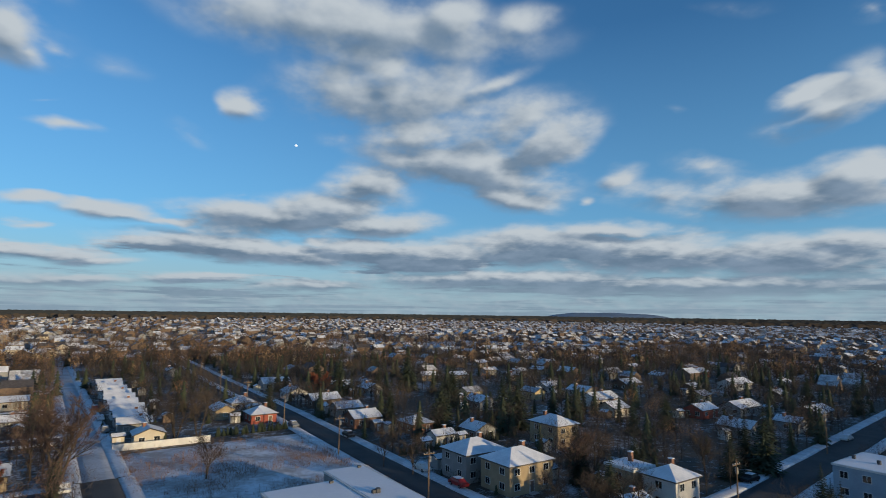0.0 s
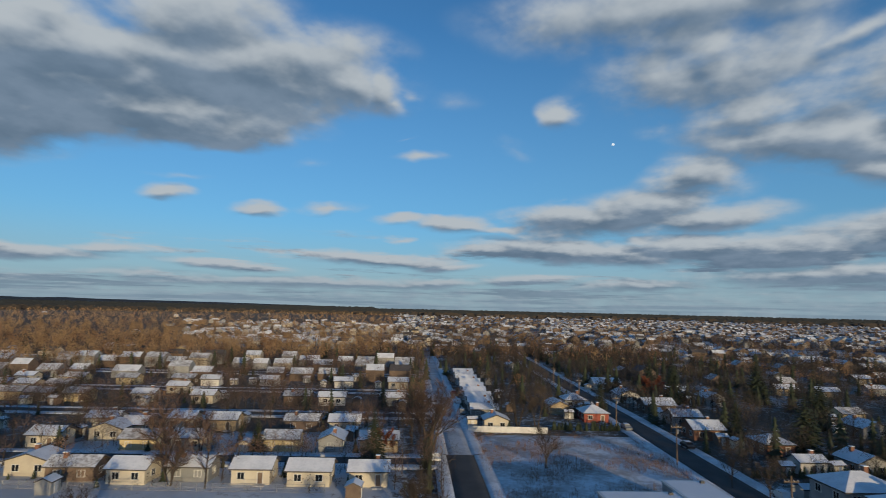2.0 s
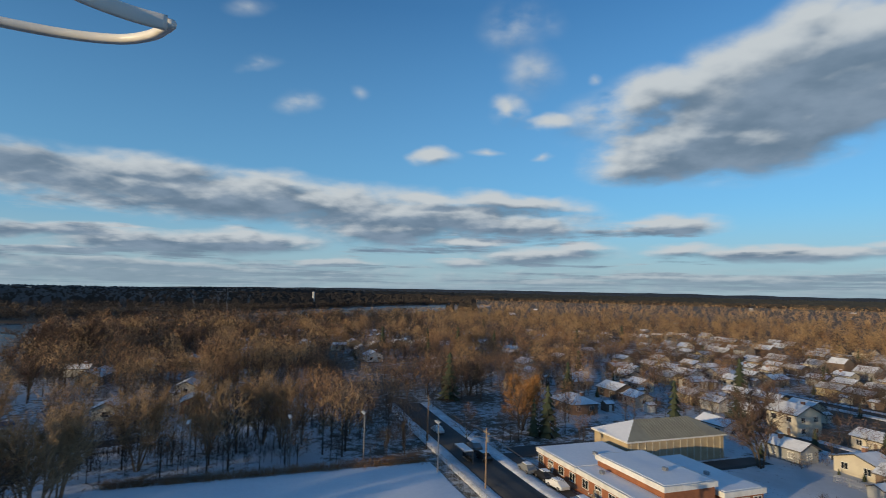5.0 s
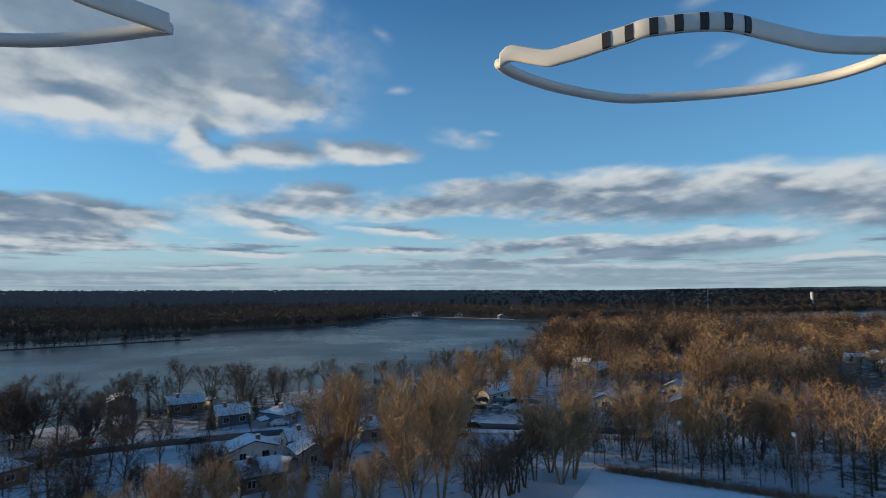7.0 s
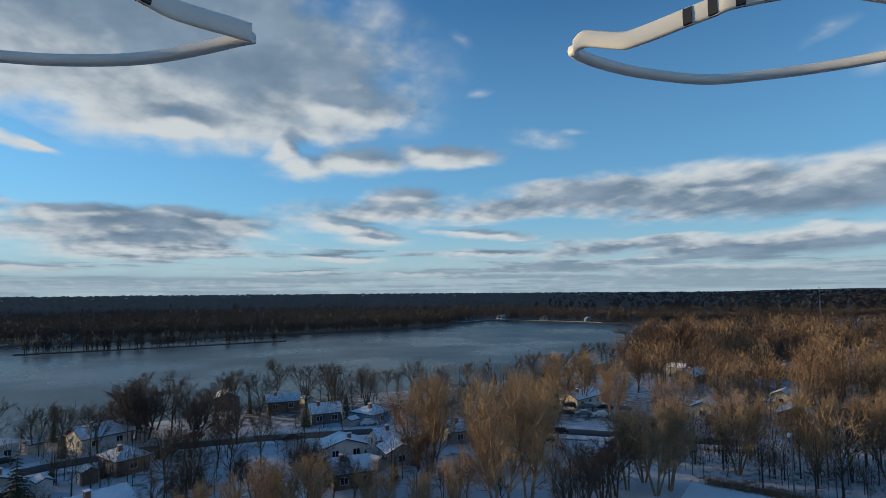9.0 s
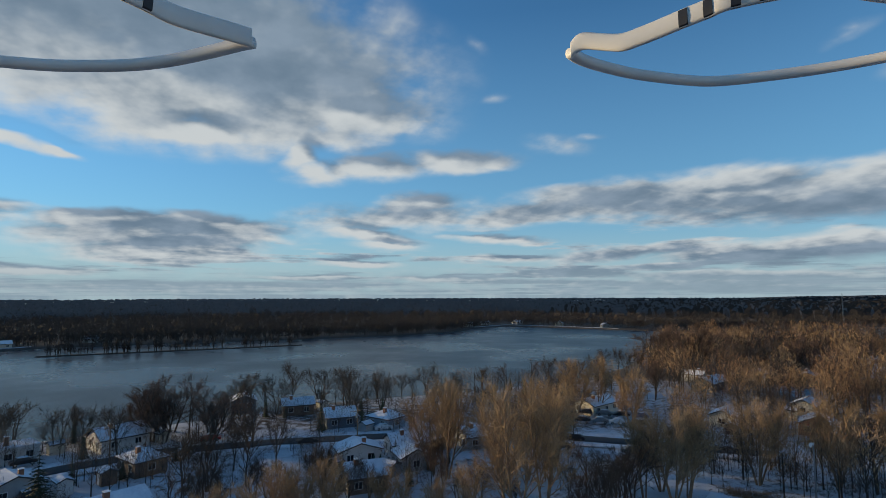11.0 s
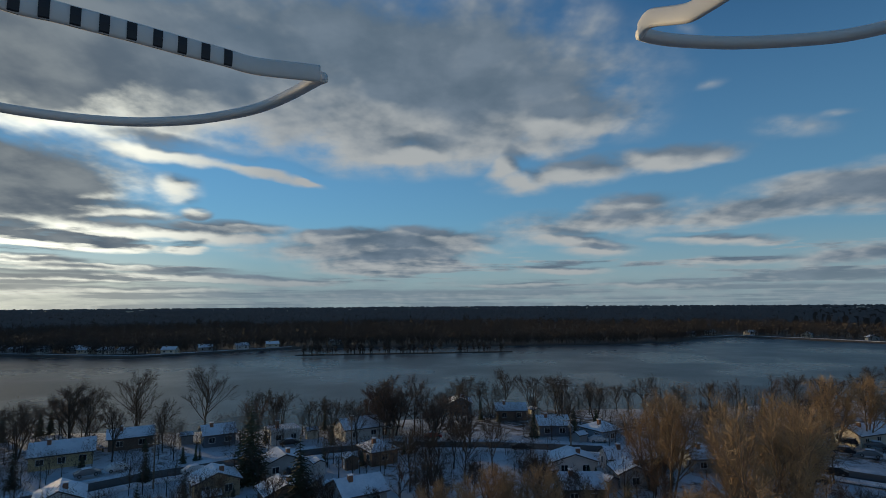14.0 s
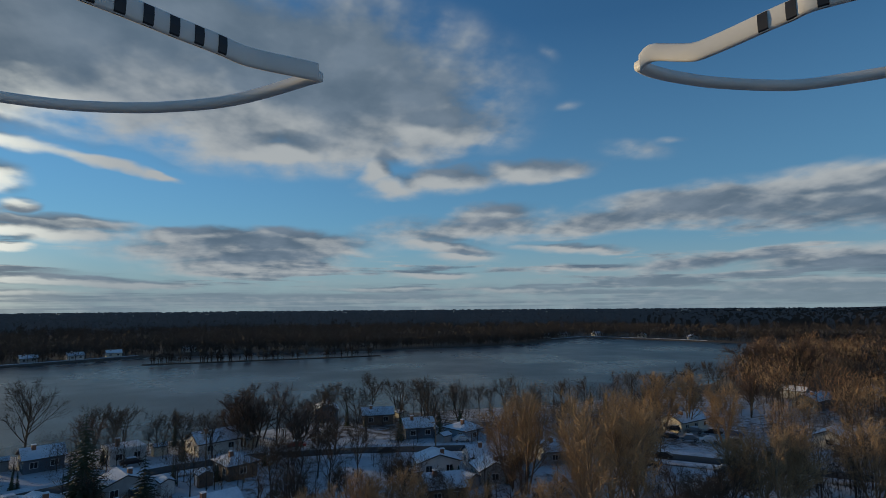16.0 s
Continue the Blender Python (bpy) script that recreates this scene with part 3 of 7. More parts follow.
def mesh_of(name, verts, faces, mats, index=None, smooth=False):
    me = bpy.data.meshes.new(name)
    me.from_pydata([tuple(v) for v in verts], [], faces)
    for m in mats:
        me.materials.append(m)
    if index is not None:
        me.polygons.foreach_set("material_index", np.array(index, dtype=np.int32))
    if smooth:
        me.polygons.foreach_set("use_smooth", np.ones(len(me.polygons), dtype=bool))
    me.update()
    return me


def part(name, bm, material, parent, label=""):
    """One mesh (a bmesh or ready mesh data) as a part under a thing or a part."""
    if isinstance(bm, bmesh.types.BMesh):
        me = bpy.data.meshes.new(name)
        bm.to_mesh(me)
        bm.free()
        for m in material if isinstance(material, (list, tuple)) else [material]:
            me.materials.append(m)
    else:
        me = bm
    ob = new(name, me)
    ob.parent = parent
    if label:
        ob["label"] = label
    return ob


def thing(name, x, y, z=0.0, rot=0.0, label="", category="", group="", kind=""):
    e = new(name)
    e.empty_display_size = 0.5
    e.matrix_basis = pose(x, y, z, 0, 0, rot)
    return tagged(e, label, category, group, kind)


def add_box(bm, x0, x1, y0, y1, z0, z1, mat=0, bevel=0.0):
    r = bmesh.ops.create_cube(bm, size=1.0)
    for v in r["verts"]:
        v.co = ((x0 + x1) / 2 + v.co.x * (x1 - x0), (y0 + y1) / 2 + v.co.y * (y1 - y0), (z0 + z1) / 2 + v.co.z * (z1 - z0))
    faces = {f for v in r["verts"] for f in v.link_faces}
    for f in faces:
        f.material_index = mat
    if bevel:
        bmesh.ops.bevel(bm, geom=list({e for f in faces for e in f.edges}), offset=bevel, segments=1, affect="EDGES", material=-1)
    return r["verts"]


def box_bm(*a, **k):
    bm = bmesh.new()
    add_box(bm, *a, **k)
    return bm


def add_tube(bm, p0, p1, r0, r1, sides=8, mat=0):
    r = bmesh.ops.create_cone(bm, cap_ends=True, segments=sides, radius1=r0, radius2=r1, depth=1.0)
    a, b = Vector(p0), Vector(p1)
    q = (b - a).to_track_quat("Z", "Y").to_matrix()
    for v in r["verts"]:
        v.co = a + q @ Vector((v.co.x, v.co.y, (v.co.z + 0.5) * (b - a).length))
    for f in {f for v in r["verts"] for f in v.link_faces}:
        f.material_index = mat


# ---- the river and the ground ----
NEAR_BANK = [(900, -60), (420, -95), (230, -118), (160, -131), (132, -137), (86, -139), (70, -141), (48, -148), (20, -158), (-13, -172), (-40, -176), (-71, -179),
             (-110, -190), (-150, -213), (-185, -245), (-250, -292), (-330, -312), (-500, -285), (-640, -262), (-720, -255), (-900, -228), (-1150, -218), (-1300, -240)]
FAR_BANK = [(-1300, -300), (-1050, -405), (-800, -420), (-520, -400), (-400, -400), (-330, -435), (-285, -490), (-242, -545), (-190, -515), (-164, -478), (-100, -450),
            (-34, -436), (60, -425), (142, -412), (185, -370), (224, -333), (300, -345), (355, -352), (450, -385), (620, -400), (900, -420)]
RIVER = np.array(NEAR_BANK + FAR_BANK, dtype=float)


def river_depth(x, y):
    """Signed distance to the river's edge, positive in the water."""
    x, y = np.atleast_1d(np.asarray(x, float)), np.atleast_1d(np.asarray(y, float))
    best, inside = np.full(x.shape, 1e9), np.zeros(x.shape, bool)
    n = len(RIVER)
    for i in range(n):
        (ax, ay), (bx, by) = RIVER[i], RIVER[(i + 1) % n]
        dx, dy = bx - ax, by - ay
        s = np.clip(((x - ax) * dx + (y - ay) * dy) / (dx * dx + dy * dy), 0, 1)
        best = np.minimum(best, np.hypot(x - ax - s * dx, y - ay - s * dy))
        cross = ((ay > y) != (by > y)) & (x < (bx - ax) * (y - ay) / (by - ay + 1e-12) + ax)
        inside ^= cross
    return np.where(inside, best, -best)


GAP_X, GAP_Y = np.arange(-1420, 1421, 6.0), np.arange(-660, 13, 6.0)
GAP = river_depth(*[a.ravel() for a in np.meshgrid(GAP_X, GAP_Y, indexing="ij")]).reshape(len(GAP_X), len(GAP_Y))


def in_river(x, y):
    """The same by a table of 6 m steps, for one place."""
    i, j = round((x + 1420) / 6), round((y + 660) / 6)
    return GAP[i, j] if 0 <= i < len(GAP_X) and 0 <= j < len(GAP_Y) else -500.0


def bearing(x, y):
    return (math.degrees(math.atan2(-x, y)) + 85) % 360 - 85


def wooded(x, y):
    """How far the woods cover a place, 0 to 1."""
    b, r = bearing(x, y), math.hypot(x, y)
    n = noise.noise((x * 0.006, y * 0.006, 3.0))
    if y < -300 and 135 < b < 260:
        return 1.0 if r < 2400 + 500 * n else 0.75
    if b < 38:
        if r < 330:
            return 0.6
        if r < 620:
            return 0.55 + 0.6 * n
        return (0.32 if b < 22 else 0.6) + 0.45 * n if r < 2300 else 0.6 if r < 2900 and b < 22 else 1.0
    if b < 118:
        if r < 150:
            return 0.05 if b < 86 else 0.4
        if r < 320 and b < 72:
            return 0.7
        if b < 58 and 420 < r < 1000 and n > -0.2:
            return 0.5
        if r < 330 and b >= 72:
            return 0.3 if b < 100 else 0.55
        if r < 450 and b >= 72:
            return 0.32
        return 0.97
    return 0.1 if r < 140 else 0.35 if r < 230 else 0.9


def build_ground():
    rings = [2.0, 12, 22, 32, 42, 50, 56]
    while rings[-1] < 620:
        rings.append(rings[-1] * 1.0135)
    while rings[-1] < 4950:
        rings.append(rings[-1] * 1.05)
    nr, na = len(rings), 460
    R, A = np.meshgrid(np.array(rings), np.arange(na) * 2 * np.pi / na, indexing="ij")
    X, Y = -np.sin(A) * R, np.cos(A) * R
    x, y = X.ravel(), Y.ravel()
    d = river_depth(x, y)
    z = -3.0 * np.clip((d + 2.0) / 9.0, 0, 1) ** 1.0
    far = np.hypot(x, y)
    lumps = np.array([noise.noise((a * 0.02, b * 0.02, 0.0)) * 0.22 + noise.noise((a * 0.11, b * 0.11, 5.0)) * 0.06 for a, b in zip(x, y)])
    z += np.where((d < -4) & (far < 700), lumps, 0)
    verts = list(zip(x, y, z))
    faces = []
    for i in range(nr - 1):
        a, b = i * na, (i + 1) * na
        faces += [(a + j, a + (j + 1) % na, b + (j + 1) % na, b + j) for j in range(na)]
    faces.append(tuple(range(na - 1, -1, -1)))
    faces = [f[::-1] for f in faces]
    me = mesh_of("ground", verts, faces, [GROUND], smooth=True)
    at = me.attributes.new("litter", "FLOAT", "POINT")
    litter = np.array([wooded(a, b) for a, b in zip(x, y)]).reshape(nr, na)
    near = np.clip((R - 25.0) / 45.0, 0, 1)
    litter = litter * near + 0.45 * (1 - near)
    for k in range(4):
        litter = (litter + np.roll(litter, 2, 1) + np.roll(litter, -2, 1) + np.roll(litter, 1, 0) * near + np.roll(litter, -1, 0) * near + litter * 2 * (1 - near)) / 5
    at.data.foreach_set("value", litter.astype(np.float32).ravel())
    return tagged(new("ground", me), "snow-covered ground with dead grass and leaf litter showing through", "ground", kind="structure")


build_ground()


def build_water():
    me = bpy.data.meshes.new("water")
    bm = bmesh.new()
    bmesh.ops.create_grid(bm, x_segments=60, y_segments=24, size=0.5)
    for v in bm.verts:
        v.co = (-1340 + (v.co.x + 0.5) * 2700, -620 + (v.co.y + 0.5) * 560, -1.0)
    bm.to_mesh(me)
    bm.free()
    me.materials.append(WATER)
    return tagged(new("water", me), "wide dark blue river with light ripples", "river", kind="structure")


build_water()


def ribbon(name, pts, width, z, material, label, category, lift=0.0):
    """A strip of road or snow bank along a line of points, with rounded shoulders."""
    pts = [Vector((x, y, 0)) for x, y in pts]
    fine = []
    for a, b in zip(pts, pts[1:]):
        n = max(1, int((b - a).length / 6))
        fine += [a.lerp(b, i / n) for i in range(n)]
    fine.append(pts[-1])
    verts, faces = [], []
    prof = [(-0.5, -0.25), (-0.47, 0.0), (-0.2, lift), (0.2, lift), (0.47, 0.0), (0.5, -0.25)]
    for i, p in enumerate(fine):
        d = (fine[min(i + 1, len(fine) - 1)] - fine[max(i - 1, 0)]).normalized()
        s = Vector((d.y, -d.x, 0))
        w = width * (1 + 0.05 * noise.noise((p.x * 0.2, p.y * 0.2, z * 50)))
        verts += [p + s * (k * w) + Vector((0, 0, z + h)) for k, h in prof]
    m = len(prof)
    for i in range(len(fine) - 1):
        for j in range(m - 1):
            a = i * m + j
            faces.append((a, a + 1, a + m + 1, a + m))
    me = mesh_of(name, verts, faces, [material], smooth=True)
    return tagged(new(name, me), label, category, kind="structure")


ROADS = {
    "main": ([town(44, -150), town(43, -130), town(42, -80), town(44, 0), town(47, 60), town(50.2, 104), town(61.4, 201), town(75, 320), town(92, 460)], 7.2),
    "north": ([town(44, 58), town(82, 57.5), town(125, 59), town(169, 60.5), town(260, 62), town(420, 66)], 6.6),
    "estate": ([town(44, 10), town(112, 9), town(122, 8.8)], 6.2),
    "row_one": ([town(117, 4.5), town(117.5, -40), town(118, -108)], 5.0),
    "row_two": ([town(164.5, 3.5), town(165, -60), town(166, -140)], 5.0),
    "row_three": ([town(208.5, 2.5), town(209, -80), town(210, -170)], 5.0),
    "row_four": ([town(257.5, 2), town(258, -90), town(259, -205)], 5.0),
    "lane": ([town(122.3, 8.8), town(180, 8), town(246, 6.5), town(360, 4)], 5.4),
    "shore": ([(150, -42), (110, -65), (79, -84), (64, -101), (50, -112), (35, -121), (21, -127), (0, -128), (-21, -126), (-50, -122), (-75, -104), (-96, -88)], 5.5),
}
for key, (line, width) in ROADS.items():
    if key == "lane":
        ribbon("road", line, width, 0.34, PACKED, "residential street under packed snow", "road", 0.05)
    else:
        ribbon("road", line, width, 0.34, ASPHALT, "dark wet asphalt road between snow banks", "road", 0.05)
    for side in (-1, 1):
        off = []
        for i, p in enumerate(line):
            a, b = line[max(i - 1, 0)], line[min(i + 1, len(line) - 1)]
            l = math.hypot(b[0] - a[0], b[1] - a[1])
            off.append((p[0] + side * (b[1] - a[1]) / l * (width / 2 + 1.3), p[1] - side * (b[0] - a[0]) / l * (width / 2 + 1.3)))
        ribbon("pavement", off, 2.8, 0.38, VERGE_SNOW, "snow-covered verge and pavement beside the road", "pavement", 0.12)


def road_gap(x, y):
    best = 1e9
    for line, width in ROADS.values():
        for a, b in zip(line, line[1:]):
            dx, dy = b[0] - a[0], b[1] - a[1]
            s = max(0, min(1, ((x - a[0]) * dx + (y - a[1]) * dy) / (dx * dx + dy * dy)))
            best = min(best, math.hypot(x - a[0] - s * dx, y - a[1] - s * dy) - width / 2)
    return best

# ---- houses ----
taken = []  # (x, y, radius) of what stands on the ground already
shared = {}


def roof_mesh(kind, w, d, h, over=0.45, snow=None):
    """A roof with thickness; its top carries snow, its edges the fascia."""
    key = ("roof", kind, round(w, 1), round(d, 1), h, snow and snow.name)
    if key in shared:
        return shared[key]
    W, D, th = w / 2 + over, d / 2 + over, 0.22
    rise = min(w, d) * 0.23
    verts, faces, index = [], [], []
    if kind == "flat":
        bm = bmesh.new()
        add_box(bm, -w / 2 - 0.15, w / 2 + 0.15, -d / 2 - 0.15, d / 2 + 0.15, h, h + 0.45, 1)
        add_box(bm, -w / 2 + 0.2, w / 2 - 0.2, -d / 2 + 0.2, d / 2 - 0.2, h + 0.3, h + 0.5, 0)
        me = bpy.data.meshes.new("roof")
        bm.to_mesh(me)
        bm.free()
        me.materials.append(snow or SNOW)
        me.materials.append(TRIM)
        shared[key] = me
        return me
    eave = h - over * rise / (d / 2)
    ridge = (w / 2 + over) if kind == "gable" else max(0.4, (w - d) / 2)
    long_x = True
    top = [(-W, -D, eave), (W, -D, eave), (W, D, eave), (-W, D, eave), (-ridge, 0, h + rise), (ridge, 0, h + rise)]
    verts = [(x, y, z + th) for x, y, z in top] + top
    faces = [(0, 1, 5, 4), (2, 3, 4, 5)]
    index = [0, 0]
    if kind == "hip":
        faces += [(1, 2, 5), (3, 0, 4)]
        index += [0, 0]
    under = [(7, 6, 10, 11), (9, 8, 11, 10)] + ([(8, 7, 11), (6, 9, 10)] if kind == "hip" else [])
    faces += under
    index += [1] * len(under)
    rim = [(0, 1), (2, 3)] + ([(1, 2), (3, 0)] if kind == "hip" else [(1, 5), (5, 2), (3, 4), (4, 0)])
    faces += [(b, a, a + 6, b + 6) for a, b in rim]
    index += [1] * len(rim)
    me = mesh_of("roof", verts, faces, [snow or SNOW, SHINGLE], index)
    shared[key] = me
    return me


def wall_mesh(kind, w, d, h, material):
    key = ("wall", kind, round(w, 1), round(d, 1), h, material.name)
    if key in shared:
        return shared[key]
    rise = d * 0.23 if kind == "gable" else 0.0
    a = [(-w / 2, -d / 2), (w / 2, -d / 2), (w / 2, d / 2), (-w / 2, d / 2)]
    verts = [(x, y, -0.4) for x, y in a] + [(x, y, h) for x, y in a]
    faces = [(0, 1, 5, 4), (1, 2, 6, 5), (2, 3, 7, 6), (3, 0, 4, 7)]
    if kind == "gable":
        rise = min(w, d) * 0.23
        verts += [(-w / 2, 0, h + rise), (w / 2, 0, h + rise)]
        faces = [(0, 1, 5, 4), (2, 3, 7, 6), (1, 2, 6, 9, 5), (3, 0, 4, 8, 7), (4, 5, 9, 8), (6, 7, 8, 9)]
    else:
        faces.append((4, 5, 6, 7))
    me = mesh_of("wall", verts, faces, [material])
    shared[key] = me
    return me


def window_mesh(w=1.2, h=1.1):
    key = ("window", w, h)
    if key not in shared:
        bm = bmesh.new()
        for x0, x1, z0, z1 in ((-w / 2 - 0.09, -w / 2, -0.09, h + 0.09), (w / 2, w / 2 + 0.09, -0.09, h + 0.09), (-w / 2, w / 2, -0.09, 0), (-w / 2, w / 2, h, h + 0.09), (-0.03, 0.03, 0, h)):
            add_box(bm, x0, x1, -0.07, 0.02, z0, z1)
        me = bpy.data.meshes.new("window")
        bm.to_mesh(me)
        bm.free()
        me.materials.append(TRIM)
        pane = mesh_of("pane", [(-w / 2, -0.03, 0), (w / 2, -0.03, 0), (w / 2, -0.03, h), (-w / 2, -0.03, h), (-w / 2, 0, 0), (w / 2, 0, 0), (w / 2, 0, h), (-w / 2, 0, h)],
                       [(0, 1, 2, 3), (7, 6, 5, 4), (0, 4, 5, 1), (1, 5, 6, 2), (2, 6, 7, 3), (3, 7, 4, 0)], [GLASS])
        shared[key] = (me, pane)
    return shared[key]


def door_mesh():
    if "door" not in shared:
        bm = bmesh.new()
        add_box(bm, -0.55, 0.55, -0.08, 0.02, 0.1, 2.2, 0)
        add_box(bm, -0.42, 0.42, -0.11, -0.07, 0.2, 2.08, 1)
        add_box(bm, -0.9, 0.9, -1.1, -0.08, -0.3, 0.12, 2)
        me = bpy.data.meshes.new("door")
        bm.to_mesh(me)
        bm.free()
        for m in (TRIM, WALLS["brown"], PACKED):
            me.materials.append(m)
        shared["door"] = me
    return shared["door"]


def chimney_mesh():
    if "chimney" not in shared:
        bm = bmesh.new()
        add_box(bm, -0.35, 0.35, -0.35, 0.35, -1.6, 0.9, 0)
        add_box(bm, -0.42, 0.42, -0.42, 0.42, 0.9, 1.02, 1)
        me = bpy.data.meshes.new("chimney")
        bm.to_mesh(me)
        bm.free()
        me.materials.append(WALLS["brick"])
        me.materials.append(SNOW)
        shared["chimney"] = me
    return shared["chimney"]


STYLE = {"white": "white siding", "cream": "cream siding", "yellow": "yellow siding", "sand": "sand-coloured brick", "grey": "grey siding", "slate": "dark slate-blue siding",
         "blue": "pale blue siding", "brick": "red-brown brick", "brown": "brown brick", "red": "red siding"}


def house_parts(e, w, d, storeys, roof, wall, panes=True, snow=None, chimney=True, sides=4):
    h = 2.55 * storeys + 0.15
    part("wall", wall_mesh(roof, w, d, h, WALLS[wall]), None, e)
    rf = part("roof", roof_mesh(roof, w, d, h, snow=snow), None, e, "snow-covered roof")
    if chimney:
        c = part("chimney", chimney_mesh(), None, rf)
        c.location = (w * 0.22, d * 0.12, h + min(w, d) * 0.2)
    frame_me, pane_me = window_mesh()
    for side in range(sides):
        along, deep = (w, d) if side % 2 == 0 else (d, w)
        n = max(1, int(along / 3.2))
        for s in range(storeys):
            for i in range(n):
                x = (i + 0.5) / n * along - along / 2
                if side == 0 and s == 0 and i == n // 2:
                    o = part("door", door_mesh(), None, e)
                    z = 0.0
                else:
                    o = part("window", frame_me, None, e)
                    if panes:
                        part("pane", pane_me, None, o)
                    z = 0.95 + 2.55 * s
                o.matrix_basis = pose(0, 0, 0, 0, 0, 90 * side) @ pose(x, -deep / 2, z)
    return e


def make_house(x, y, rot, w, d, storeys, roof, wall, snow=None, group=""):
    r = "flat-roofed" if roof == "flat" else "hip-roofed" if roof == "hip" else "gabled"
    tall = "two-storey" if storeys == 2 else "single-storey"
    e = thing("house", x, y, 0, rot, f"{tall} {r} house in {STYLE[wall]} with snow on its roof", "house", group)
    taken.append((x, y, max(w, d) * 0.62))
    return house_parts(e, w, d, storeys, roof, wall, snow=snow)


def free(x, y, r):
    return all((x - a) ** 2 + (y - b) ** 2 > (r + c) ** 2 for a, b, c in taken)


# houses of the near streets and of the waterfront
make_house(14.1, 106.3, 35, 10.6, 8.0, 2, "hip", "sand")
make_house(6.5, 113.4, 35, 9.9, 8.0, 2, "hip", "grey")
make_house(28.0, 141.1, 125, 9.5, 7.2, 2, "hip", "sand")
make_house(-7.0, 152.7, 35, 6.6, 7.2, 1, "hip", "brick")
make_house(33.6, 101.6, 35, 6.0, 6.0, 2, "flat", "sand")
make_house(39.0, 97.0, 35, 6.8, 6.2, 2, "hip", "white")
make_house(117.5, 178.3, 35, 12.6, 7.2, 1, "gable", "brown")
make_house(-40.3, 189.9, 35, 9.6, 7.2, 1, "gable", "brown")
make_house(-29.7, 174.4, 35, 8.0, 6.4, 1, "gable", "grey")
make_house(-22.5, 159.6, 35, 8.0, 7.2, 1, "gable", "brick")
make_house(-54.1, 205.2, 125, 8.7, 7.2, 1, "gable", "white")
make_house(-41.1, 224.7, 35, 8.4, 7.2, 1, "gable", "sand")
make_house(-27.9, 218.5, 125, 8.1, 7.2, 1, "gable", "grey")
make_house(-52.4, 163.0, 35, 7.1, 7.2, 1, "hip", "red")
make_house(-65.0, 181.6, 35, 7.1, 7.2, 1, "hip", "white")
make_house(-69.0, 230.2, 35, 10.8, 8.0, 1, "gable", "white")
make_house(13.1, 190.8, 125, 8.7, 7.2, 1, "gable", "grey")
make_house(55.8, 199.9, 35, 11.9, 8.0, 1, "gable", "white")
make_house(54.9, 180.7, 35, 7.0, 7.2, 1, "gable", "cream")
make_house(54.5, 218.5, 125, 9.3, 7.2, 1, "gable", "grey")
make_house(129.9, 249.0, 35, 15.0, 8.0, 1, "gable", "white")
make_house(133.6, 295.7, 35, 15.0, 7.2, 1, "gable", "red")
make_house(98.7, 186.6, 35, 13.0, 7.2, 1, "gable", "grey")
make_house(80.7, 153.0, 125, 8.6, 7.2, 1, "gable", "grey")
make_house(9.3, 145.6, 125, 6.7, 6.4, 1, "gable", "grey")
make_house(-0.1, 138.2, 35, 5.5, 4.0, 1, "gable", "white")
make_house(-70.0, 135.1, 125, 5.5, 6.4, 1, "gable", "cream")
make_house(30.2, 90.6, 35, 5.0, 5.0, 1, "gable", "white")
make_house(43.9, 232.2, 35, 8.7, 6.4, 1, "gable", "white")
make_house(80.6, 244.2, 35, 10.6, 7.2, 1, "gable", "brown")
make_house(82.8, 180.3, 35, 9.0, 6.4, 1, "gable", "red")
make_house(99.1, 160.4, 125, 6.2, 5.6, 1, "gable", "grey")
make_house(-119.9, 47.9, 125, 5.5, 8.0, 1, "gable", "cream")
make_house(-150.7, 45.7, 35, 7.8, 8.0, 2, "gable", "cream")
make_house(-136.0, 69.0, 125, 5.7, 7.2, 1, "gable", "cream")
make_house(-136.5, 75.3, 35, 5.8, 7.2, 1, "gable", "cream")
make_house(-183.9, 6.5, 35, 9.1, 7.2, 1, "gable", "brown")
make_house(-202.0, -5.8, 125, 8.3, 7.2, 1, "gable", "grey")
make_house(-158.2, -5.5, 35, 11.1, 8.0, 1, "hip", "brown")
make_house(-229.5, 34.0, 35, 9.5, 7.2, 1, "gable", "white")
make_house(-236.0, 47.0, 125, 8.9, 7.2, 1, "gable", "cream")
make_house(-234.1, -27.0, 35, 10.6, 7.2, 1, "gable", "blue")
make_house(-194.1, -6.9, 125, 9.6, 7.2, 1, "gable", "grey")
make_house(-237.5, -132.8, 35, 12.3, 8.0, 2, "gable", "white")
make_house(-218.1, -148.8, 35, 11.9, 8.0, 1, "gable", "blue")
make_house(-232.2, -95.9, 35, 9.3, 7.2, 1, "gable", "white")
make_house(86.3, -110.4, 35, 10.7, 8.0, 1, "gable", "yellow")
make_house(62.2, -127.9, 35, 6.8, 7.2, 1, "gable", "slate")
make_house(30.7, -135.9, 35, 9.4, 8.0, 1, "gable", "white")
make_house(80.7, -123.8, 35, 8.8, 6.4, 1, "gable", "brown")
make_house(47.7, -130.9, 35, 6.9, 6.4, 1, "flat", "white")
make_house(46.2, -94.5, 125, 6.0, 7.2, 1, "gable", "sand")
make_house(38.8, -106.1, 125, 5.9, 7.2, 1, "gable", "grey")
make_house(22.0, -115.7, 35, 5.7, 7.2, 1, "hip", "brown")
make_house(-27.5, -135.7, 35, 6.0, 7.2, 1, "hip", "blue")
make_house(-16.7, -140.9, 5, 7.3, 7.2, 1, "gable", "slate")
make_house(7.1, -169.9, 95, 7.3, 6.4, 1, "gable", "slate")
make_house(-7.4, -158.7, 5, 8.1, 6.4, 1, "gable", "brown")
